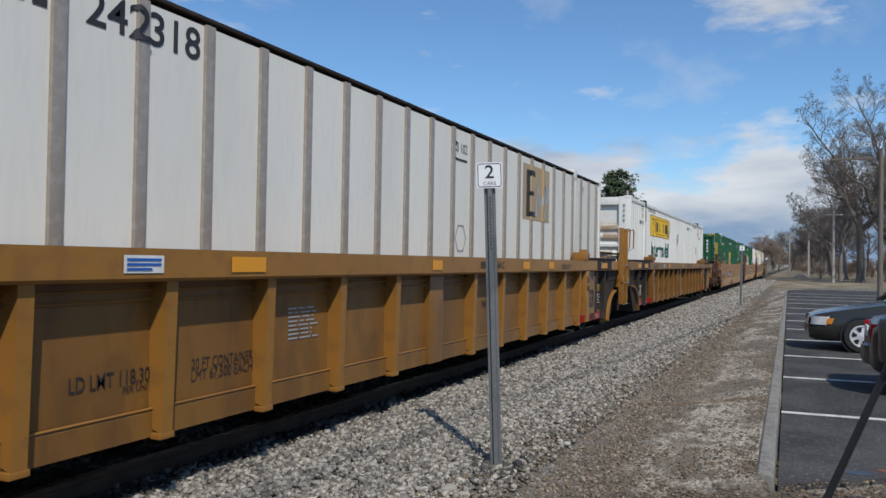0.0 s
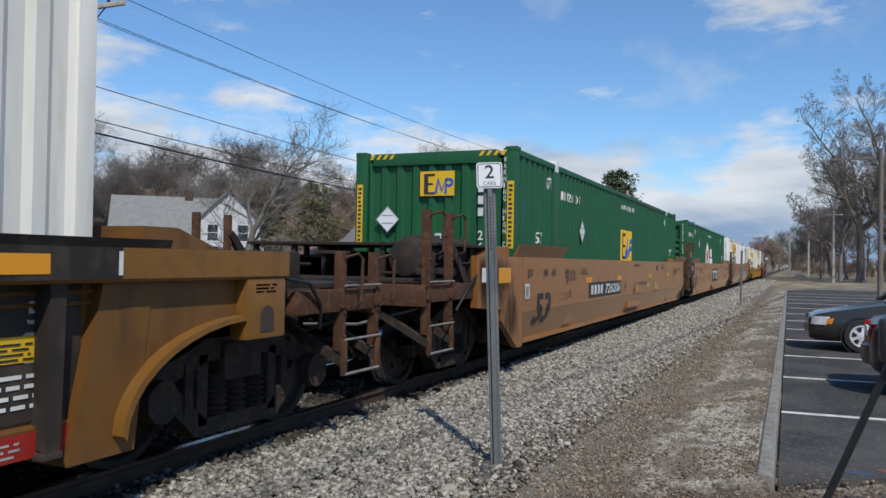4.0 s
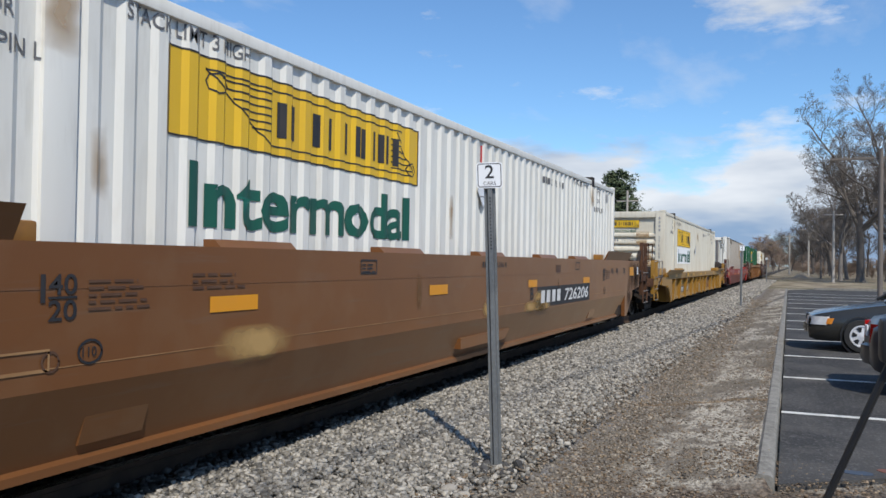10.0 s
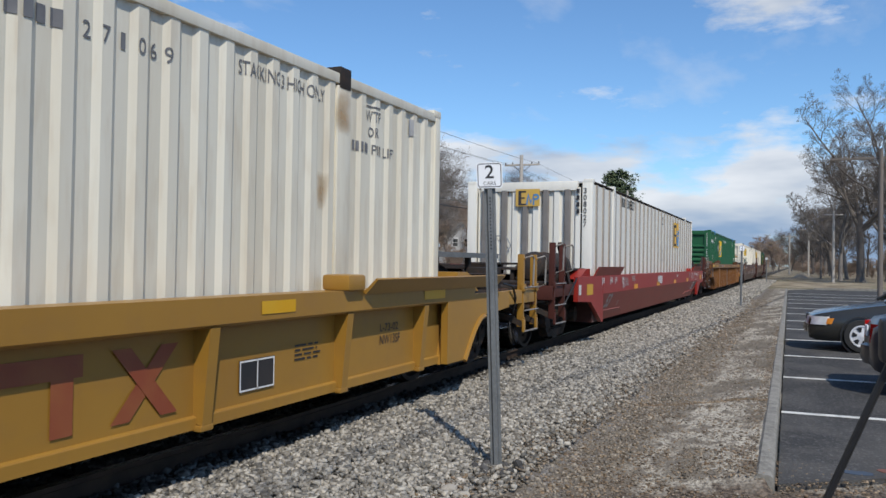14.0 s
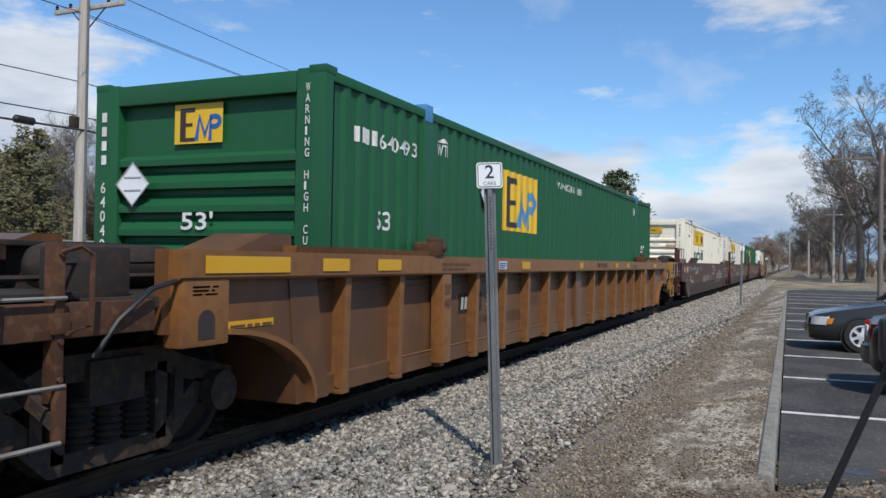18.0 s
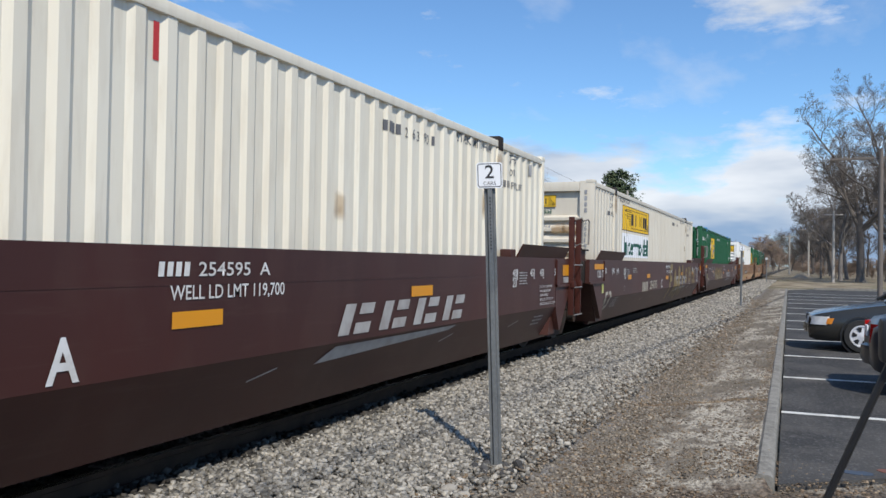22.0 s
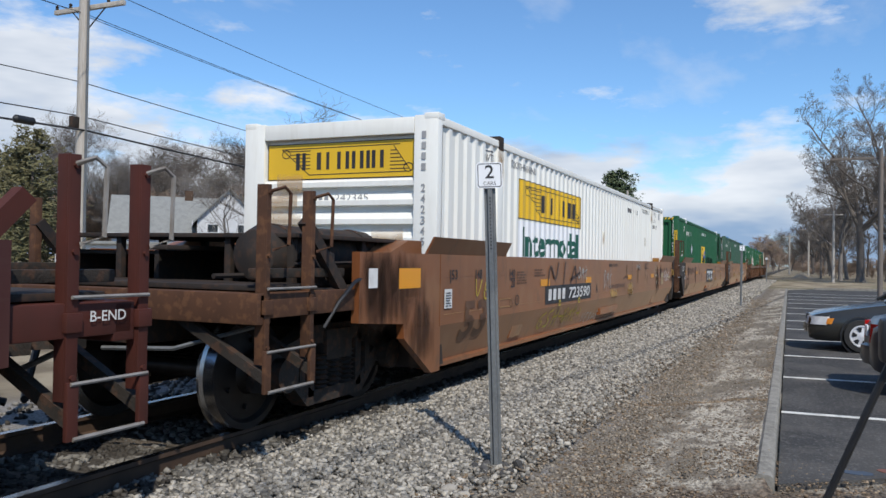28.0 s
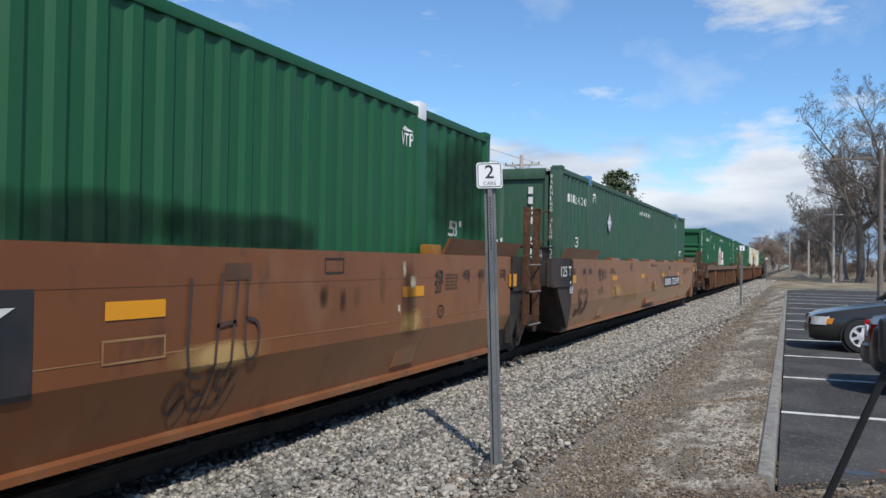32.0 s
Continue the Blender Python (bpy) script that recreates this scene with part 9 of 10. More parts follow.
            put(root, "sprayed_letter", sprayed("L", 0.42, 0.42, 0.12, 0.0, 12), M["tag_gold"], 5.68, 0.78, WALL - 0.009)
            put(root, "sprayed_letter", sprayed("E", 0.50, 0.46, 0.12, 0.0, 14), M["tag_gold"], 6.16, 0.76, WALL - 0.009)
            put(root, "sprayed_tag", sprayed("StYLE", 0.52, 0.16, 0.022, 0.1, 15), M["tag_silver"], 7.10, 1.10, WALL - 0.012)
        elif unit == "A":
            put(root, "sprayed_scrawl", scrawl(15, 3.2, 0.5, 9, 0.016), M["tag_orange"], -6.2, 0.80, WALL - 0.009)
            put(root, "sprayed_scrawl", scrawl(16, 1.3, 0.7, 2, 0.03), M["tag_orange"], -2.6, 0.6, WALL - 0.009)
        else:
            put(root, "sprayed_letter", sprayed("GEoNRtE", 3.6, 0.50, 0.12, 0.05, 25), M["tag_gold"], -4.75, 0.76, WALL - 0.009)
            put(root, "sprayed_tag", sprayed("VEA", 0.62, 0.30, 0.03, 0.1, 26), M["tag_silver"], -5.75, 0.88, WALL - 0.009)
            put(root, "sprayed_scrawl", scrawl(27, 2.0, 0.8, 3, 0.05), M["tag_silver"], 6.2, 0.5, WALL - 0.011)
    return run


def tagged_marks(unit, number, front):
    base = smooth_marks(unit, number, front, fresh=False)

    def run(root, st):
        base(root, st)
        if unit == "A":
            put(root, "sprayed_tag", sprayed("NIA", 1.9, 0.34, 0.045, 0.12, 1), M["tag_black"], -4.70, 1.06, WALL - 0.013)
            put(root, "sprayed_tag", sprayed("DMt", 0.66, 0.22, 0.024, 0.12, 2), M["tag_silver"], -2.90, 1.12, WALL - 0.013)
            put(root, "sprayed_tag", sprayed("DMt", 0.75, 0.40, 0.024, 0.12, 3), M["tag_silver"], -0.95, 0.90, WALL - 0.013)
            put(root, "sprayed_tag", sprayed("GSH>", 1.45, 0.27, 0.032, 0.12, 4), M["tag_yellow"], -4.93, 0.42, WALL - 0.013)
            put(root, "sprayed_tag", sprayed("DMt>", 1.05, 0.25, 0.028, 0.12, 5), M["tag_yellow"], -3.52, 0.43, WALL - 0.013)
            put(root, "sprayed_tag", sprayed("VEBAS", 1.35, 0.18, 0.022, 0.12, 6), M["tag_silver"], -2.22, 0.33, WALL - 0.013)
            for x in (-4.10, -2.9):
                put(root, "sprayed_ring", sprayed("o", 0.16, 0.10, 0.028), M["tag_yellow"], x, 0.72, WALL - 0.015)
            put(root, "sprayed_tag", sprayed("VEBAS", 0.95, 0.26, 0.022, 0.2, 8), M["white_mark"], 6.55, 0.94, WALL - 0.013)
            put(root, "sprayed_tag", sprayed("VEB", 0.8, 0.24, 0.022, 0.2, 9), M["tag_yellow"], -7.6, 0.95, WALL - 0.013)
            put(root, "sprayed_tag", sprayed("NINEB", 0.55, 0.10, 0.014, 0.2, 10), M["tag_silver"], 2.43, 1.28, WALL - 0.012)
            # a bare panel with a port, scraped paint and soot about it
            put(root, "access_panel", rects((0, 0, 0.33, 0.31)), M["pale_ochre"], 6.16, 0.85, WALL - 0.009)
            put(root, "port_ring", strokes([[(0.05 * math.cos(a), 0.055 * math.sin(a)) for a in np.linspace(0, 6.283, 13)]], 0.02), M["rust_stain"], 6.32, 0.99, WALL - 0.012)
            put(root, "end_reflector", rects((0, 0, 0.34, 0.17)), M["yellow_refl"], 8.14, 1.08, -1.552)
            put(root, "label_strip", rects((0, 0, 0.50, 0.06)), M["pale_ochre"], 7.33, 1.0, WALL - 0.009)
            for x, z, w, h in ((5.15, 1.16, 0.12, 0.25), (5.05, 1.05, 0.4, 0.09), (5.3, 0.86, 0.12, 0.12), (5.5, 1.28, 0.10, 0.12)):
                put(root, "bare_patch", rects((0, 0, w, h)), M["paint_loss"], x, z, WALL - 0.010)
            for x, z, w, h in ((5.05, 0.62, 0.75, 0.80), (5.35, 0.5, 0.4, 0.9), (1.20, 1.1, 0.22, 0.32), (1.70, 0.84, 0.14, 0.22), (2.5, 0.9, 0.3, 0.5), (5.9, 0.95, 0.3, 0.5), (7.6, 0.85, 0.9, 0.25)):
                put(root, "soot_patch", rects((0, 0, w, h)), M["soot_film"] if x > 3 else M["rust_film"], x, z, WALL - 0.0085)
            put(root, "paint_drip", strokes([rounded([(0, 0.46), (0.015, 0.30), (-0.02, 0.2), (-0.015, 0)])], 0.016), M["tag_black"], 1.91, 0.96, WALL - 0.012)
            put(root, "scuff", strokes([rounded([(0, 0), (0.25, 0.06), (0.5, 0.03)])], 0.02), M["tag_black"], 0.95, 1.07, WALL - 0.012)
        elif unit == "C":
            put(root, "sprayed_tag", sprayed("LHb", 0.85, 0.62, 0.026, 0.15, 3), M["tag_black"], 2.24, 0.66, WALL - 0.013)
            put(root, "sprayed_tag", sprayed("odY", 0.62, 0.24, 0.026, 0.12, 12), M["tag_black"], 2.20, 0.42, WALL - 0.013)
            put(root, "sprayed_tag", sprayed("SNYR", 1.0, 0.18, 0.03, 0.3, 13), M["tag_black"], -7.44, 1.06, WALL - 0.013)
            put(root, "sprayed_ring", sprayed("D", 0.20, 0.20, 0.022, 0.1, 14), M["tag_black"], -6.62, 1.05, WALL - 0.013)
            for x, z, w, h in ((-5.60, 0.70, 0.50, 0.72), (-5.35, 0.45, 0.30, 0.95), (-4.0, 0.95, 0.25, 0.35), (3.75, 1.0, 0.14, 0.22), (4.05, 0.95, 0.12, 0.24), (5.1, 0.6, 0.4, 0.85), (-7.6, 0.9, 0.5, 0.5)):
                put(root, "soot_patch", rects((0, 0, w, h)), M["soot_film"], x, z, WALL - 0.0085)
            for x, z, w, h in ((5.14, 1.22, 0.10, 0.18), (5.3, 1.12, 0.16, 0.14), (5.05, 0.9, 0.08, 0.10)):
                put(root, "bare_patch", rects((0, 0, w, h)), M["paint_loss"], x, z, WALL - 0.010)
            put(root, "end_reflector", rects((0, 0, 0.30, 0.16)), M["orange_refl"], 8.14, 1.08, -1.552)
        else:
            put(root, "sprayed_scrawl", scrawl(51, 1.6, 0.3, 5, 0.022), M["tag_yellow"], -3.9, 0.6, WALL - 0.013)
    return run


def ribbed_marks(number, unit="", front="joint", fresh=True):
    def run(root, st):
        top, y = st["top"], WALL - 0.006
        back, sill = WALL + 0.164, WALL + 0.136
        d = M["black_mark"] if fresh else M["brown_mark"]
        for x, w in ((-8.47, 0.40), (-7.59, 0.45), (-3.6, 0.36), (-0.5, 0.24), (2.4, 0.28), (3.6, 0.28), (7.14, 0.45)):
            put(root, "reflector", rects((0, 0, w, 0.10)), M["orange_refl"] if fresh else M["yellow_refl"], x, top - 0.14, y - 0.002)
        put_row(root, 0.85, top - 0.125, 0.24, 0.08, 4, d, y)
        put(root, "lettering", letters((number + " " + unit).strip(), 0.08, 0.52, 0.008), d, 1.14, top - 0.125, y)
        put(root, "small_writing", lines_of(0.85, 0.1, 2, 5), d, -6.2, top - 0.14, y)
        put(root, "small_writing", lines_of(0.6, 0.08, 2, 6), d, 4.3, top - 0.135, y)
        put(root, "notice", rects((0, 0, 0.3, 0.10)), M["white_mark"], -4.5, top - 0.14, y)
        put(root, "notice_lines", bars(0.02, 0.015, 0.26, 0.08, 3, 2), M["blue_mark"], -4.5, top - 0.14, y - 0.004)
        if fresh:
            put(root, "lettering", letters("53", 0.30, 0.46, 0.035), d, 6.33, 0.60, WALL + 0.062)
        for x in (-6.01, 6.13):
            put(root, "lettering", letters("20", 0.10, 0.16, 0.012), d, x - 0.1, 1.05, -1.536)
            put(root, "lettering", letters("40", 0.10, 0.16, 0.012), d, x - 0.1, 0.90, -1.536)
        put(root, "lettering", letters("LD LMT 118,300", 0.085, 0.62, 0.004), d, -4.69, 0.66, back)
        put(root, "lettering", letters("PER UNIT", 0.04, 0.22, 0.0), d, -4.32, 0.61, back)
        put(root, "lettering", letters("20 FT CONTAINER", 0.07, 0.62, 0.0), d, -3.76, 0.68, back)
        put(root, "lettering", letters("LMT 67,500 EACH", 0.07, 0.62, 0.0), d, -3.76, 0.605, back)
        put(root, "notice_lines", lines_of(0.42, 0.26, 8, 3), M["grey_mark"] if fresh else M["brown_mark"], -2.72, 0.78, back)
        if fresh:
            put(root, "lettering", letters("NWG33D", 0.085, 0.56, 0.008), d, 1.34, 0.83, back)
            # black and red panels at the end of the wall
            for e in (-1, 1):
                a, w = (7.03, 0.90) if e > 0 else (-7.98, 0.98)
                put(root, "black_panel", rects((0, 0, w, 1.11 - st["low"])), M["black_end"], a, st["low"] + 0.18, back - 0.002)
                put(root, "black_panel", rects((0, 0, w, 0.13)), M["black_end"], a, st["low"] + 0.005, sill)
                for a, w in (((5.72, 0.50), (6.22, 0.68), (6.90, 1.0)) if e > 0 else ((-7.76, 0.62), (-6.95, 0.76), (-6.10, 0.36))):
                    put(root, "red_band", rects((0, 0, w, 0.132)), M["red"], a, st["low"] + 0.004, sill - 0.003)
                for a in (-7.6, -6.85):
                    put(root, "stencil_block", lines_of(0.42, 0.09, 3, 7), M["faint_white"], a if e < 0 else -a - 0.4, st["low"] + 0.025, sill - 0.006)
                put(root, "black_band", rects((0, 0, 1.28, 0.17)), M["black_end"], -8.05 if e < 0 else 6.77, top - 0.17, WALL - 0.004)
                for a in (-8.05, -7.12):
                    put(root, "tick", rects((0, 0, 0.03, 0.13)), M["white_mark"], a if e < 0 else -a - 0.03, top - 0.15, WALL - 0.007)
                put(root, "round_stencil", strokes([[(0.07 * math.cos(a), 0.07 * math.sin(a)) for a in np.linspace(0, 6.283, 11)]], 0.02), M["faint_white"], e * 7.72 - 0.1, 0.93, back - 0.006)
            put(root, "lettering", letters("125T", 0.24, 0.70, 0.03), M["tan_mark"], -7.77, 0.625, back - 0.008)
            put(root, "caution_label", rects((0, 0, 0.26, 0.13)), M["yellow_mark"], 7.42, 0.86, back - 0.008)
            put(root, "notice_lines", lines_of(0.22, 0.10, 4, 12), M["black_mark"], 7.44, 0.872, back - 0.012)
            put(root, "notice_lines", lines_of(0.5, 0.20, 4, 13), M["white_mark"], 7.30, 0.63, back - 0.008)
            for x, t in ((7.6, "53"), (-7.84, "53"), (-7.24, "48")):
                put(root, "lettering", letters(t, 0.11, 0.16, 0.012), M["faint_white"], x, 1.05, back - 0.006)
            put(root, "lettering", letters("48", 0.09, 0.14, 0.010), d, 6.6, 1.08, WALL + 0.062)
            if unit != "C":
                put(root, "dark_plate", rects((0, 0, 0.68, 0.22)), M["black_mark"], 3.44, 0.81, back)
                put_row(root, 3.44 + 0.05, 0.81 + 0.04, 0.58, 0.14, 4, M["white_mark"], back - 0.005)
                put(root, "dark_plate", rects((0, 0, 0.68, 0.22)), M["black_mark"], 4.14, 0.81, back)
                put(root, "lettering", letters(number, 0.14, 0.60, 0.008), M["white_mark"], 4.18, 0.85, back - 0.005)
        else:
            put(root, "reflector", rects((0, 0, 0.90, 0.11)), M["yellow_refl"], -9.80, top - 0.145, y - 0.002)
            put(root, "notice", rects((0, 0, 0.5, 0.05)), M["yellow_refl"], -9.45, 0.92, -1.445)
            put(root, "notice_lines", lines_of(0.46, 0.04, 1, 2), d, -9.43, 0.926, -1.449)
            put(root, "dark_plate", rects((0, 0, 0.72, 0.22)), M["black_end"], -5.35, 0.80, back)
            put_row(root, -5.3, 0.84, 0.42, 0.14, 4, M["tag_silver"], back - 0.005)
            put(root, "lettering", letters("356784", 0.12, 0.5, 0.004), M["tag_silver"], -4.5, 0.86, back - 0.005)
    return run


def yellow_marks(root, st):
    top, y, back = st["top"], WALL - 0.006, WALL + 0.134
    d = M["black_mark"]
    for x, w in ((-7.6, 0.5), (-4.6, 0.34), (-2.95, 0.3), (-0.6, 0.34), (1.0, 0.34), (4.6, 0.4), (7.2, 0.5)):
        put(root, "reflector", rects((0, 0, w, 0.09)), M["yellow_refl"], x, top - 0.13, y)
    put(root, "small_writing", lines_of(0.4, 0.13, 4, 5), d, -5.15, top - 0.15, y)
    put(root, "small_writing", lines_of(0.55, 0.09, 3, 6), d, -3.85, top - 0.13, y)
    put(root, "dark_plate", rects((0, 0, 0.78, 0.2)), d, -5.25, 0.48, back)
    put_row(root, -5.2, 0.51, 0.62, 0.14, 4, M["white_mark"], back - 0.005)
    put(root, "dark_plate", rects((0, 0, 0.90, 0.2)), d, -4.3, 0.48, back)
    put(root, "lettering", letters("468328", 0.135, 0.80, 0.012, 0.1), M["white_mark"], -4.25, 0.51, back - 0.005)
    put(root, "lettering", letters("53", 0.22, 0.29, 0.03), d, -1.24, 0.46, back - 0.004)
    put(root, "lettering", letters("LMT 100,700", 0.06, 0.5, 0.0), d, -2.55, 0.60, back)
    put(root, "box_stencil", strokes([[(0, 0), (0.28, 0), (0.28, 0.24), (0, 0.24), (0, 0)]], 0.014), d, -3.2, 0.58, back)
    for a in (1.95, 2.72):
        put(root, "emblem_letter", flat([((0, 0.30), (0.52, 0.30), (0.52, 0.42), (0, 0.42)), ((0.32, 0), (0.46, 0), (0.46, 0.30), (0.32, 0.30))]), M["faint_red"], a, 0.45, back - 0.004)
    put(root, "emblem_letter", flat([((0, 0), (0.14, 0), (0.52, 0.42), (0.38, 0.42)), ((0, 0.42), (0.14, 0.42), (0.52, 0), (0.38, 0))], 0.003), M["faint_red"], 3.43, 0.45, back - 0.004)
    put(root, "dark_plate", rects((0, 0, 0.40, 0.22)), d, 4.54, 0.47, back - 0.004)
    put(root, "plate_border", strokes([[(0.01, 0.01), (0.39, 0.01), (0.39, 0.21), (0.01, 0.21), (0.01, 0.01)], [(0.2, 0.01), (0.2, 0.21)]], 0.012), M["white_mark"], 4.54, 0.47, back - 0.008)
    put(root, "notice_lines", lines_of(0.4, 0.14, 4, 8), d, 5.2, 0.62, back)
    put(root, "lettering", letters("NW13SF", 0.085, 0.4, 0.004), d, 6.55, 0.62, back)
    put(root, "lettering", letters("L-73-02", 0.07, 0.36, 0.004), d, 6.55, 0.74, back)
    put(root, "service_plate", rects((0, 0, 0.16, 0.2)), M["white_mark"], 7.95, 0.72, back - 0.01)
    bm = box(bmesh.new(), -0.09, 0.5, -1.5, -1.40, 0.34, 0.70, 0.02)
    ob = part("access_plate", bm, st["body"], root)
    ob.location = (-0.55, 0, 0)


def red_marks(root, st):
    d = M["white_mark"]
    common_marks(root, st, "coupler", d, M["faint_white"], 0.14)
    put(root, "lettering", letters("53", 0.25, 0.44, 0.03, 0.15), d, 6.46, 0.53)
    put(root, "lettering", letters("53", 0.25, 0.44, 0.025, 0.15), M["faint_white"], -7.6, 0.53)
    put(root, "notice", rects((0, 0, 0.17, 0.14)), M["grey_mark"], 5.2, 0.97)
    put(root, "lettering", letters("110", 0.08, 0.12, 0.004), M["black_mark"], 5.225, 1.0, WALL - 0.011)
    put_row(root, -1.6, 0.88, 0.8, 0.2, 4, d)
    put(root, "lettering", letters("210680", 0.07, 0.42, 0.004), d, 2.0, 1.02)
    put(root, "lettering", letters("L 73 - 4", 0.065, 0.4, 0.008), d, 7.06, 0.85)
    put(root, "arrow_mark", flat([((0, 0.03), (0.06, 0.03), (0.06, 0.0), (0.12, 0.045), (0.06, 0.09), (0.06, 0.06), (0, 0.06))]), d, 7.34, 1.0)
    put(root, "blob_mark", flat([((0.02, 0), (0.14, 0), (0.18, 0.03), (0.18, 0.1), (0.14, 0.13), (0.04, 0.13), (0.06, 0.09), (0.0, 0.06))]), d, 7.47, 0.97)
    put(root, "box_stencil", strokes([[(0, 0), (0.48, 0), (0.48, 0.23), (0, 0.23), (0, 0)], [(0.24, 0), (0.24, 0.23)]], 0.016), M["faint_white"], 6.96, 0.53, WALL - 0.011)
    put(root, "dark_plate", rects((0.01, 0.01, 0.47, 0.22)), M["black_mark"], 6.96, 0.53)
    put(root, "box_stencil", strokes([[(0, 0), (0.14, 0), (0.14, 0.1), (0, 0.1), (0, 0)]], 0.014), M["faint_white"], 7.50, 0.66, WALL - 0.008)
    for k, line in enumerate(("2 INCH TRACK BRAKE SHOES V-674", "SPECIAL BRAKE BEAMS", "SEE BRAKE PLATE", "SPRG 7 OC D-5 7 IC D-5")):
        put(root, "lettering", letters(line, 0.032, 0.023 * len(line), 0.004), M["faint_white"], 5.82, 0.74 - 0.05 * k)
    put(root, "stencil_block", lines_of(0.3, 0.03, 1, 8), M["faint_white"], 7.75, 0.80)
    # pressed bead that rises to the car's end, its lit edge painted pink
    for e in (-1, 1):
        run_of = lambda z: WALL - 0.004 + max(0.0, st["bend"] - z) * WELL["slope"]
        bm = tube(bmesh.new(), [(e * x, run_of(z), z) for x, z in ((5.35, 0.37), (5.6, 0.45), (7.8, 0.46), (8.2, 0.74), (8.5, 0.765), (9.0, 0.77))], 0.009, 6)
        part("pressed_bead", bm, M["lit_worn_bead"], root, "worn bead with its highlight painted pink")


# ---- assembling the train ----
RIBS = [0.05 + 0.98 * k for k in range(-8, 9) if k not in (0, 7)]
STYLE = {
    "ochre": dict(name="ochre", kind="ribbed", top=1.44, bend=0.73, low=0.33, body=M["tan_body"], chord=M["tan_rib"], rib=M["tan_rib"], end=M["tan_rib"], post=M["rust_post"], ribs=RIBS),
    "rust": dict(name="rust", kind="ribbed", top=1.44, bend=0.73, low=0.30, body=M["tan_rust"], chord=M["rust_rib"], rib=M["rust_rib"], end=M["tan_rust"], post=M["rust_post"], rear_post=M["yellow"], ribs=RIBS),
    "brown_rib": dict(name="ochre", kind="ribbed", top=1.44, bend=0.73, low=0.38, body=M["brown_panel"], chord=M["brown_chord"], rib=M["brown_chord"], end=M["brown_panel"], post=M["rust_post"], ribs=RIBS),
    "darkrib": dict(name="rust", kind="ribbed", top=1.36, bend=0.73, low=0.34, body=M["maroon"], chord=M["tan_rust"], rib=M["tan_rust"], end=M["maroon"], post=M["rust_post"], ribs=RIBS),
    "tan": dict(name="tan", kind="smooth", top=1.46, bend=0.73, low=0.27, body=M["tan"], rib=M["tan_rib"], end=M["black_end"], post=M["rust_post"]),
    "dusk": dict(name="dusk", kind="smooth", top=1.46, bend=0.73, low=0.27, body=M["dusk_tan"], rib=M["tan_rib"], end=M["black_end"], post=M["rust_post"], guides=True, brake_z=2.15),
    "orange": dict(name="orange", kind="smooth", top=1.46, bend=0.73, low=0.27, body=M["orange_tan"], rib=M["tan_rib"], end=M["black_end"], post=M["rust_post"]),
    "orange_guides": dict(name="orange", kind="smooth", top=1.46, bend=0.73, low=0.27, body=M["orange_tan"], rib=M["tan_rib"], end=M["black_end"], post=M["rust_post"], guides=True),
    "maroon": dict(name="maroon", kind="smooth", top=1.46, bend=0.73, low=0.27, body=M["maroon"], rib=M["maroon"], end=M["maroon"], post=M["maroon_post"]),
    "red": dict(name="red", kind="smooth", top=1.16, bend=0.82, low=0.29, body=M["red"], rib=M["red"], end=M["maroon"], post=M["maroon_post"], half=7.95, post_z=1.70, brake_x=10.2),
    "yellow": dict(name="yellow", kind="yellow", top=1.14, bend=0.7, low=0.31, body=M["yellow"], chord=M["yellow"], rib=M["yellow"], end=M["yellow"], post=M["yellow"], ribs=[-7.2, -5.75, -4.23, -2.54, -1.31, -0.16, 0.93, 2.19, 4.35, 6.02, 7.5]),
}
WHEELS = ([], [])
SMOOTH_TAN, SMOOTH_ORANGE, BROWN = "tan steel well car with smooth sides and black ends", "orange-brown weathered well car with sprayed scrawls", "maroon steel well car with white stencils"
JB_A = "white ribbed container with yellow panel and green lettering"
JB_B = "cream weathered ribbed container with yellow panel and green lettering"
TRAIN = []


def couple(S, car, box_ob):
    TRAIN.append((S + 8.075 - 0.2, car))
    TRAIN.append((S + 8.075, box_ob))


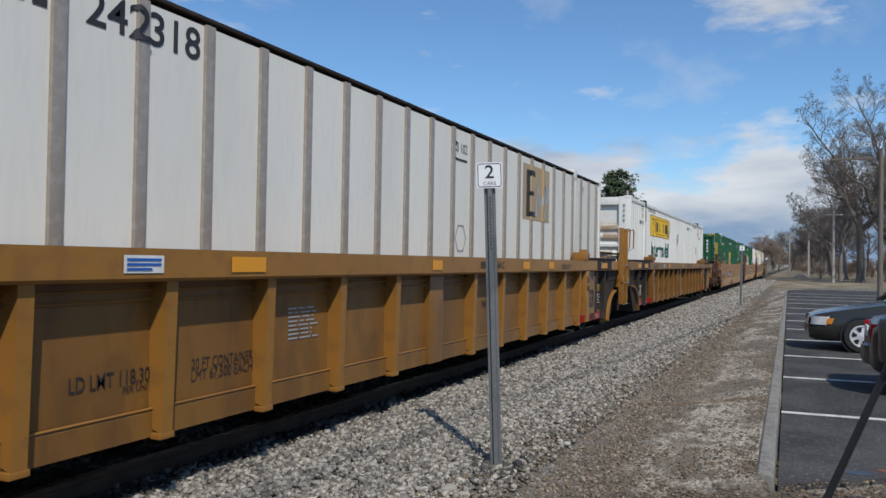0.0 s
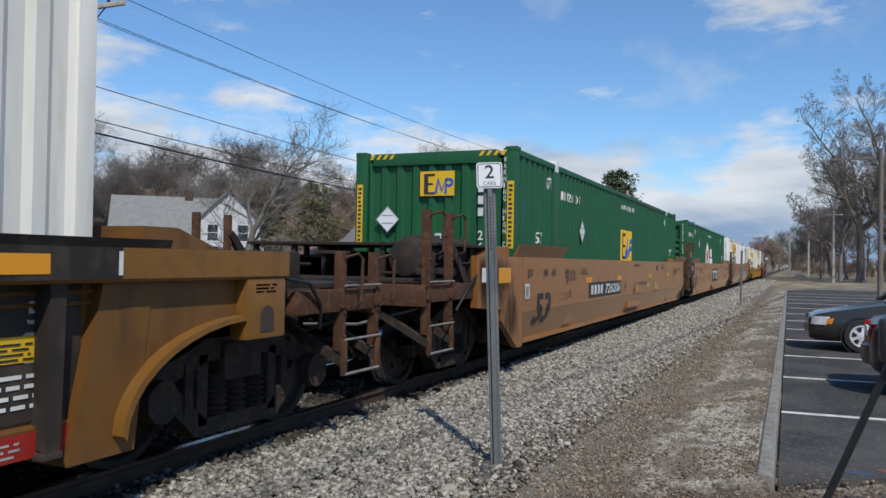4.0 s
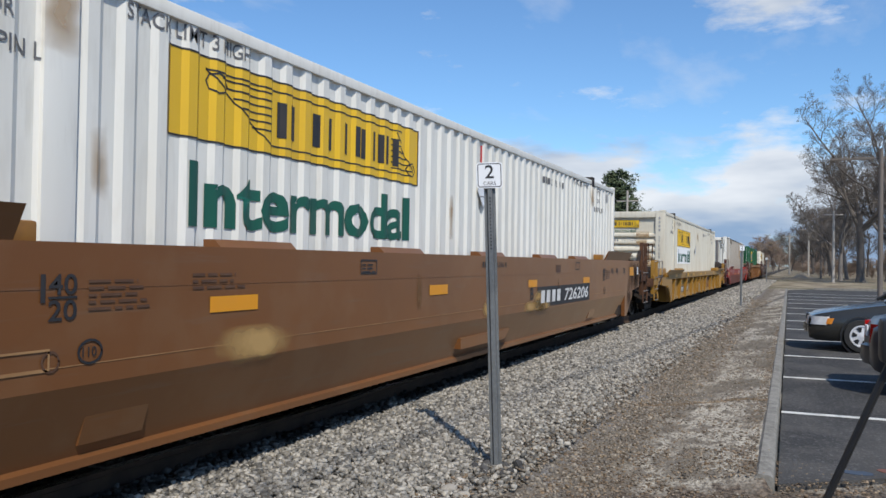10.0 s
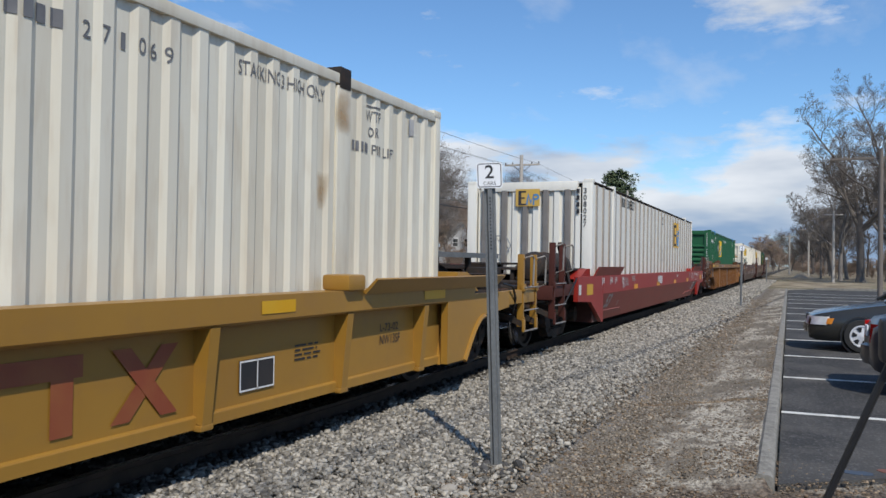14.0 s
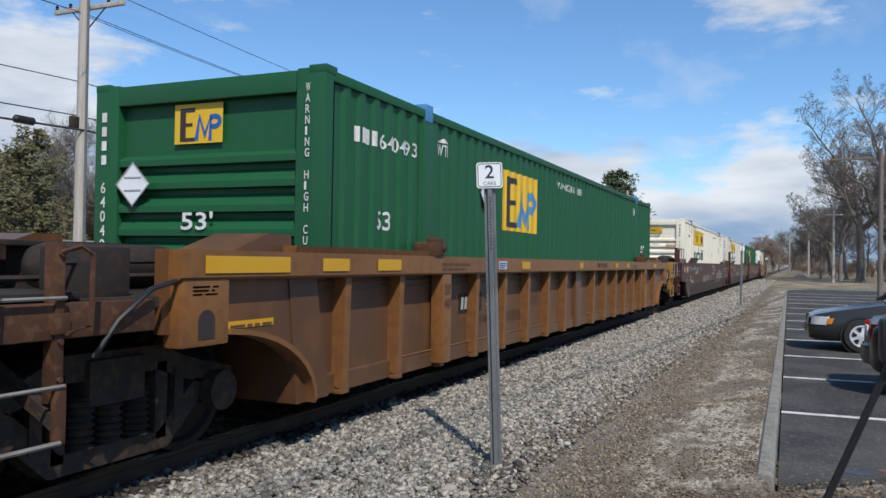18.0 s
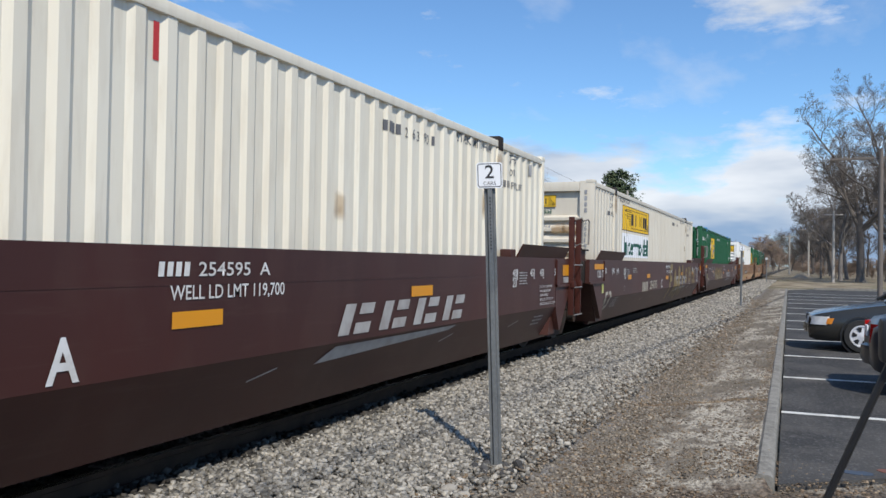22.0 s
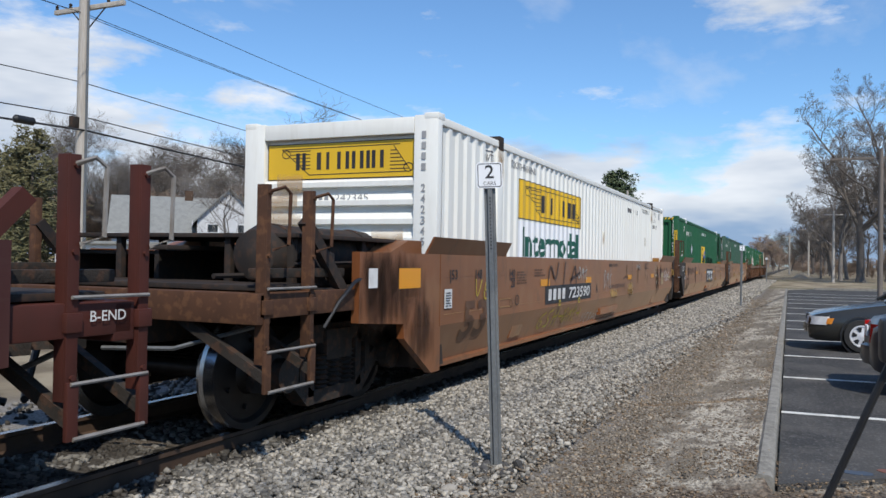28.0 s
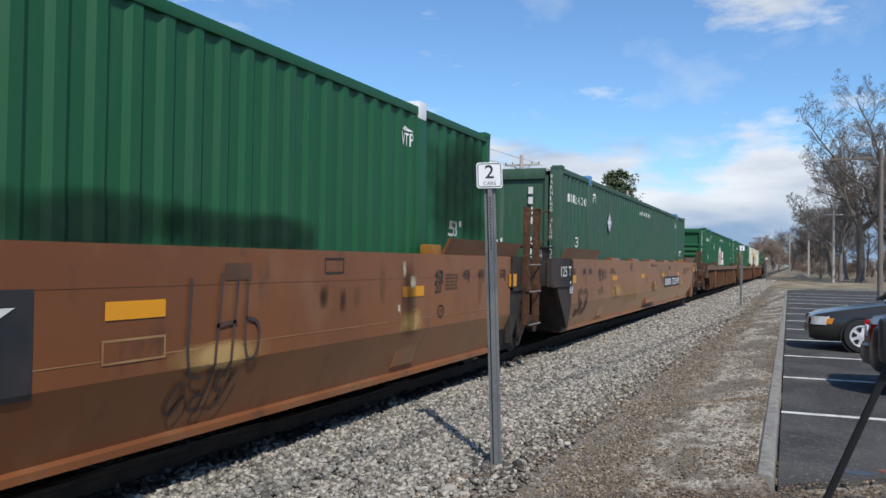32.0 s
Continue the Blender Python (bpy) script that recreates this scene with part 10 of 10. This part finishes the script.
def assemble():
    jb1 = carrier_container(M["jb_white"], "276712", JB_A, middle=(0.16, 0.18, 2.26), patch=False)
    jb1b = carrier_container(M["jb_white"], "278951", JB_A, middle=(0.16, 0.18, 2.26), patch=False)
    jb2 = carrier_container(M["jb_cream"], "271069", JB_B, stained=True, rise=0.0, stack="STACKING 3 HIGH ONLY")
    jb3 = carrier_container(M["jb_bright"], "242345", "white ribbed container with a wide yellow end sign", big_sign=True, stripe=False, placard=False, rise=0.0, stack="STACKING THREE HIGH ONLY")
    jb4 = carrier_container(M["jb_pale"], "266194", "pale cream ribbed container with yellow panel and green lettering", placard=False, stained=True)
    jb4b = carrier_container(M["jb_ivory"], "263901", "pale ribbed container with rust stains on its end", placard=False, patch=False)
    blue = M["blue_mark"]
    couple(-0.35, well_car(STYLE["ochre"], "ochre ribbed well car with black end panels", "joint", "joint", WHEELS, ribbed_marks("787564", "C")),
           panel_container("white smooth container with grey posts and faded emblem", "242318", (3.15, 2.02, 1.33, 0.81), True))
    couple(19.01, well_car(STYLE["brown_rib"], "brown ribbed well car with dark number plate", "joint", "coupler", WHEELS, ribbed_marks("787564", "A")), jb1)
    g1 = green_container("green ribbed container with yellow square emblem", "vert", None, (-0.73, 1.46, 1.45, 0.70, blue), "261707", True, pale=True)
    couple(42.46, well_car(STYLE["tan"], SMOOTH_TAN, "coupler", "joint", WHEELS, smooth_marks("A", "726206", "coupler")), g1)
    couple(61.86, well_car(STYLE["tan"], SMOOTH_TAN, "joint", "joint", WHEELS, smooth_marks("C", "726206")),
           green_container("green ribbed container with a white house emblem", "rows", None, None, "642272", house=True, end_emblem=False))
    couple(81.35, well_car(STYLE["dusk"], "dusty brown well car with smooth sides", "joint", "coupler brake", WHEELS, smooth_marks("B", "726206")), jb1b)
    couple(104.82, well_car(STYLE["yellow"], "yellow low-sided well car with ribs and black number plate", "coupler", "coupler", WHEELS, yellow_marks), jb2)
    couple(128.13, well_car(STYLE["red"], "bright red well car with white stencils", "coupler", "coupler brake", WHEELS, red_marks),
           panel_container("white smooth container with grey posts and yellow emblem", "308027", (3.08, 1.94, 1.34, 0.81), False))
    g2 = green_container("green ribbed container with faded blue emblem", "rows", None, (-3.68, 1.82, 1.56, 0.82, M["faded_blue"]), "640493")
    couple(151.63, well_car(STYLE["rust"], "rusty brown ribbed well car with ochre uprights", "coupler", "coupler", WHEELS, ribbed_marks("356784", "", "coupler", False)), g2)
    couple(175.07, well_car(STYLE["maroon"], BROWN, "coupler", "joint", WHEELS, maroon_marks("A", "coupler")), jb4b)
    mid = well_car(STYLE["maroon"], "maroon steel well car with gold sprayed scrawl", "joint", "joint", WHEELS, maroon_marks("C"))
    couple(194.57, mid, jb4)
    g3 = green_container("green ribbed container with yellow emblem near its front", "vert", None, (-3.85, 1.70, 1.45, 0.94, blue), "647413")
    tail = well_car(STYLE["maroon"], BROWN, "joint", "coupler brake", WHEELS, maroon_marks("B"))
    couple(214.06, tail, g3)
    couple(237.71, well_car(STYLE["orange"], SMOOTH_ORANGE, "coupler", "joint", WHEELS, tagged_marks("A", "723590", "coupler")), jb3)
    g4 = green_container("green ribbed container with dark touched-up patches", "vert", None, (-0.73, 1.46, 1.45, 0.70, blue), "261717", True, pale=True, touched=True)
    couple(257.24, well_car(STYLE["orange"], SMOOTH_ORANGE, "joint", "joint", WHEELS, tagged_marks("C", "723590", "joint")), g4)
    g5 = green_container("faded dark green container with a plain front", "plain", M["green_dark"], None, "245210", end_emblem=False)
    couple(276.78, well_car(STYLE["orange_guides"], SMOOTH_ORANGE, "joint", "coupler", WHEELS, tagged_marks("B", "723590", "joint")), g5)
    dark = "dark brown ribbed well car far down the train"
    rib_a = well_car(STYLE["darkrib"], dark, "coupler", "joint", WHEELS)
    rib_b = well_car(STYLE["darkrib"], dark, "joint", "joint", WHEELS)
    rib_c = well_car(STYLE["darkrib"], dark, "joint", "coupler", WHEELS)
    hub = [ob for s, ob in TRAIN if ob.name.startswith("shipping_container") and "house" in ob["label"]][0]
    couple(300.3, rib_a, copy_thing(hub, Matrix()))
    couple(319.8, rib_b, copy_thing(g2, Matrix()))
    couple(339.3, rib_c, copy_thing(jb2, Matrix()))
    S = 362.8
    for k, c in enumerate((g3, jb1, jb1, g2, jb2)):
        couple(S, copy_thing((mid, mid, tail, mid, tail)[k], Matrix()), copy_thing(c, Matrix()))
        S += 23.5 if k == 2 else 19.5


assemble()


def travel(t):
    """How far the train has gone at t seconds: it gathers speed slowly."""
    return 7.94 * t + 0.0096 * t * t


def motions():
    for S, ob in TRAIN:
        rows = []
        for t in range(0, 33):
            x, y, a = along(S - travel(t))
            rows.append((float(t), pose(x, y, 0.0, 0, 0, math.degrees(a))))
        walk(ob, rows)
    # wheels roll without slipping; those at the same end of a truck share their turning
    all_wheels = [o for o in bpy.data.objects if o.name.startswith("wheelset")]
    for sign in (-1, 1):
        same = [o for o in all_wheels if o.location.x * sign > 0]
        rows = []
        for k in range(0, 32 * 30 + 1, 2):
            t = k / 30
            rows.append((t, pose(sign * 0.89, 0, 0.455, 0, -math.degrees(travel(t) / 0.455), 0)))
        walk(same[0], rows)
        done = same[0].animation_data
        for o in same[1:]:
            o.rotation_mode = "QUATERNION"
            o.animation_data_create()
            o.animation_data.action = done.action
            o.animation_data.action_slot = done.action_slot


motions()
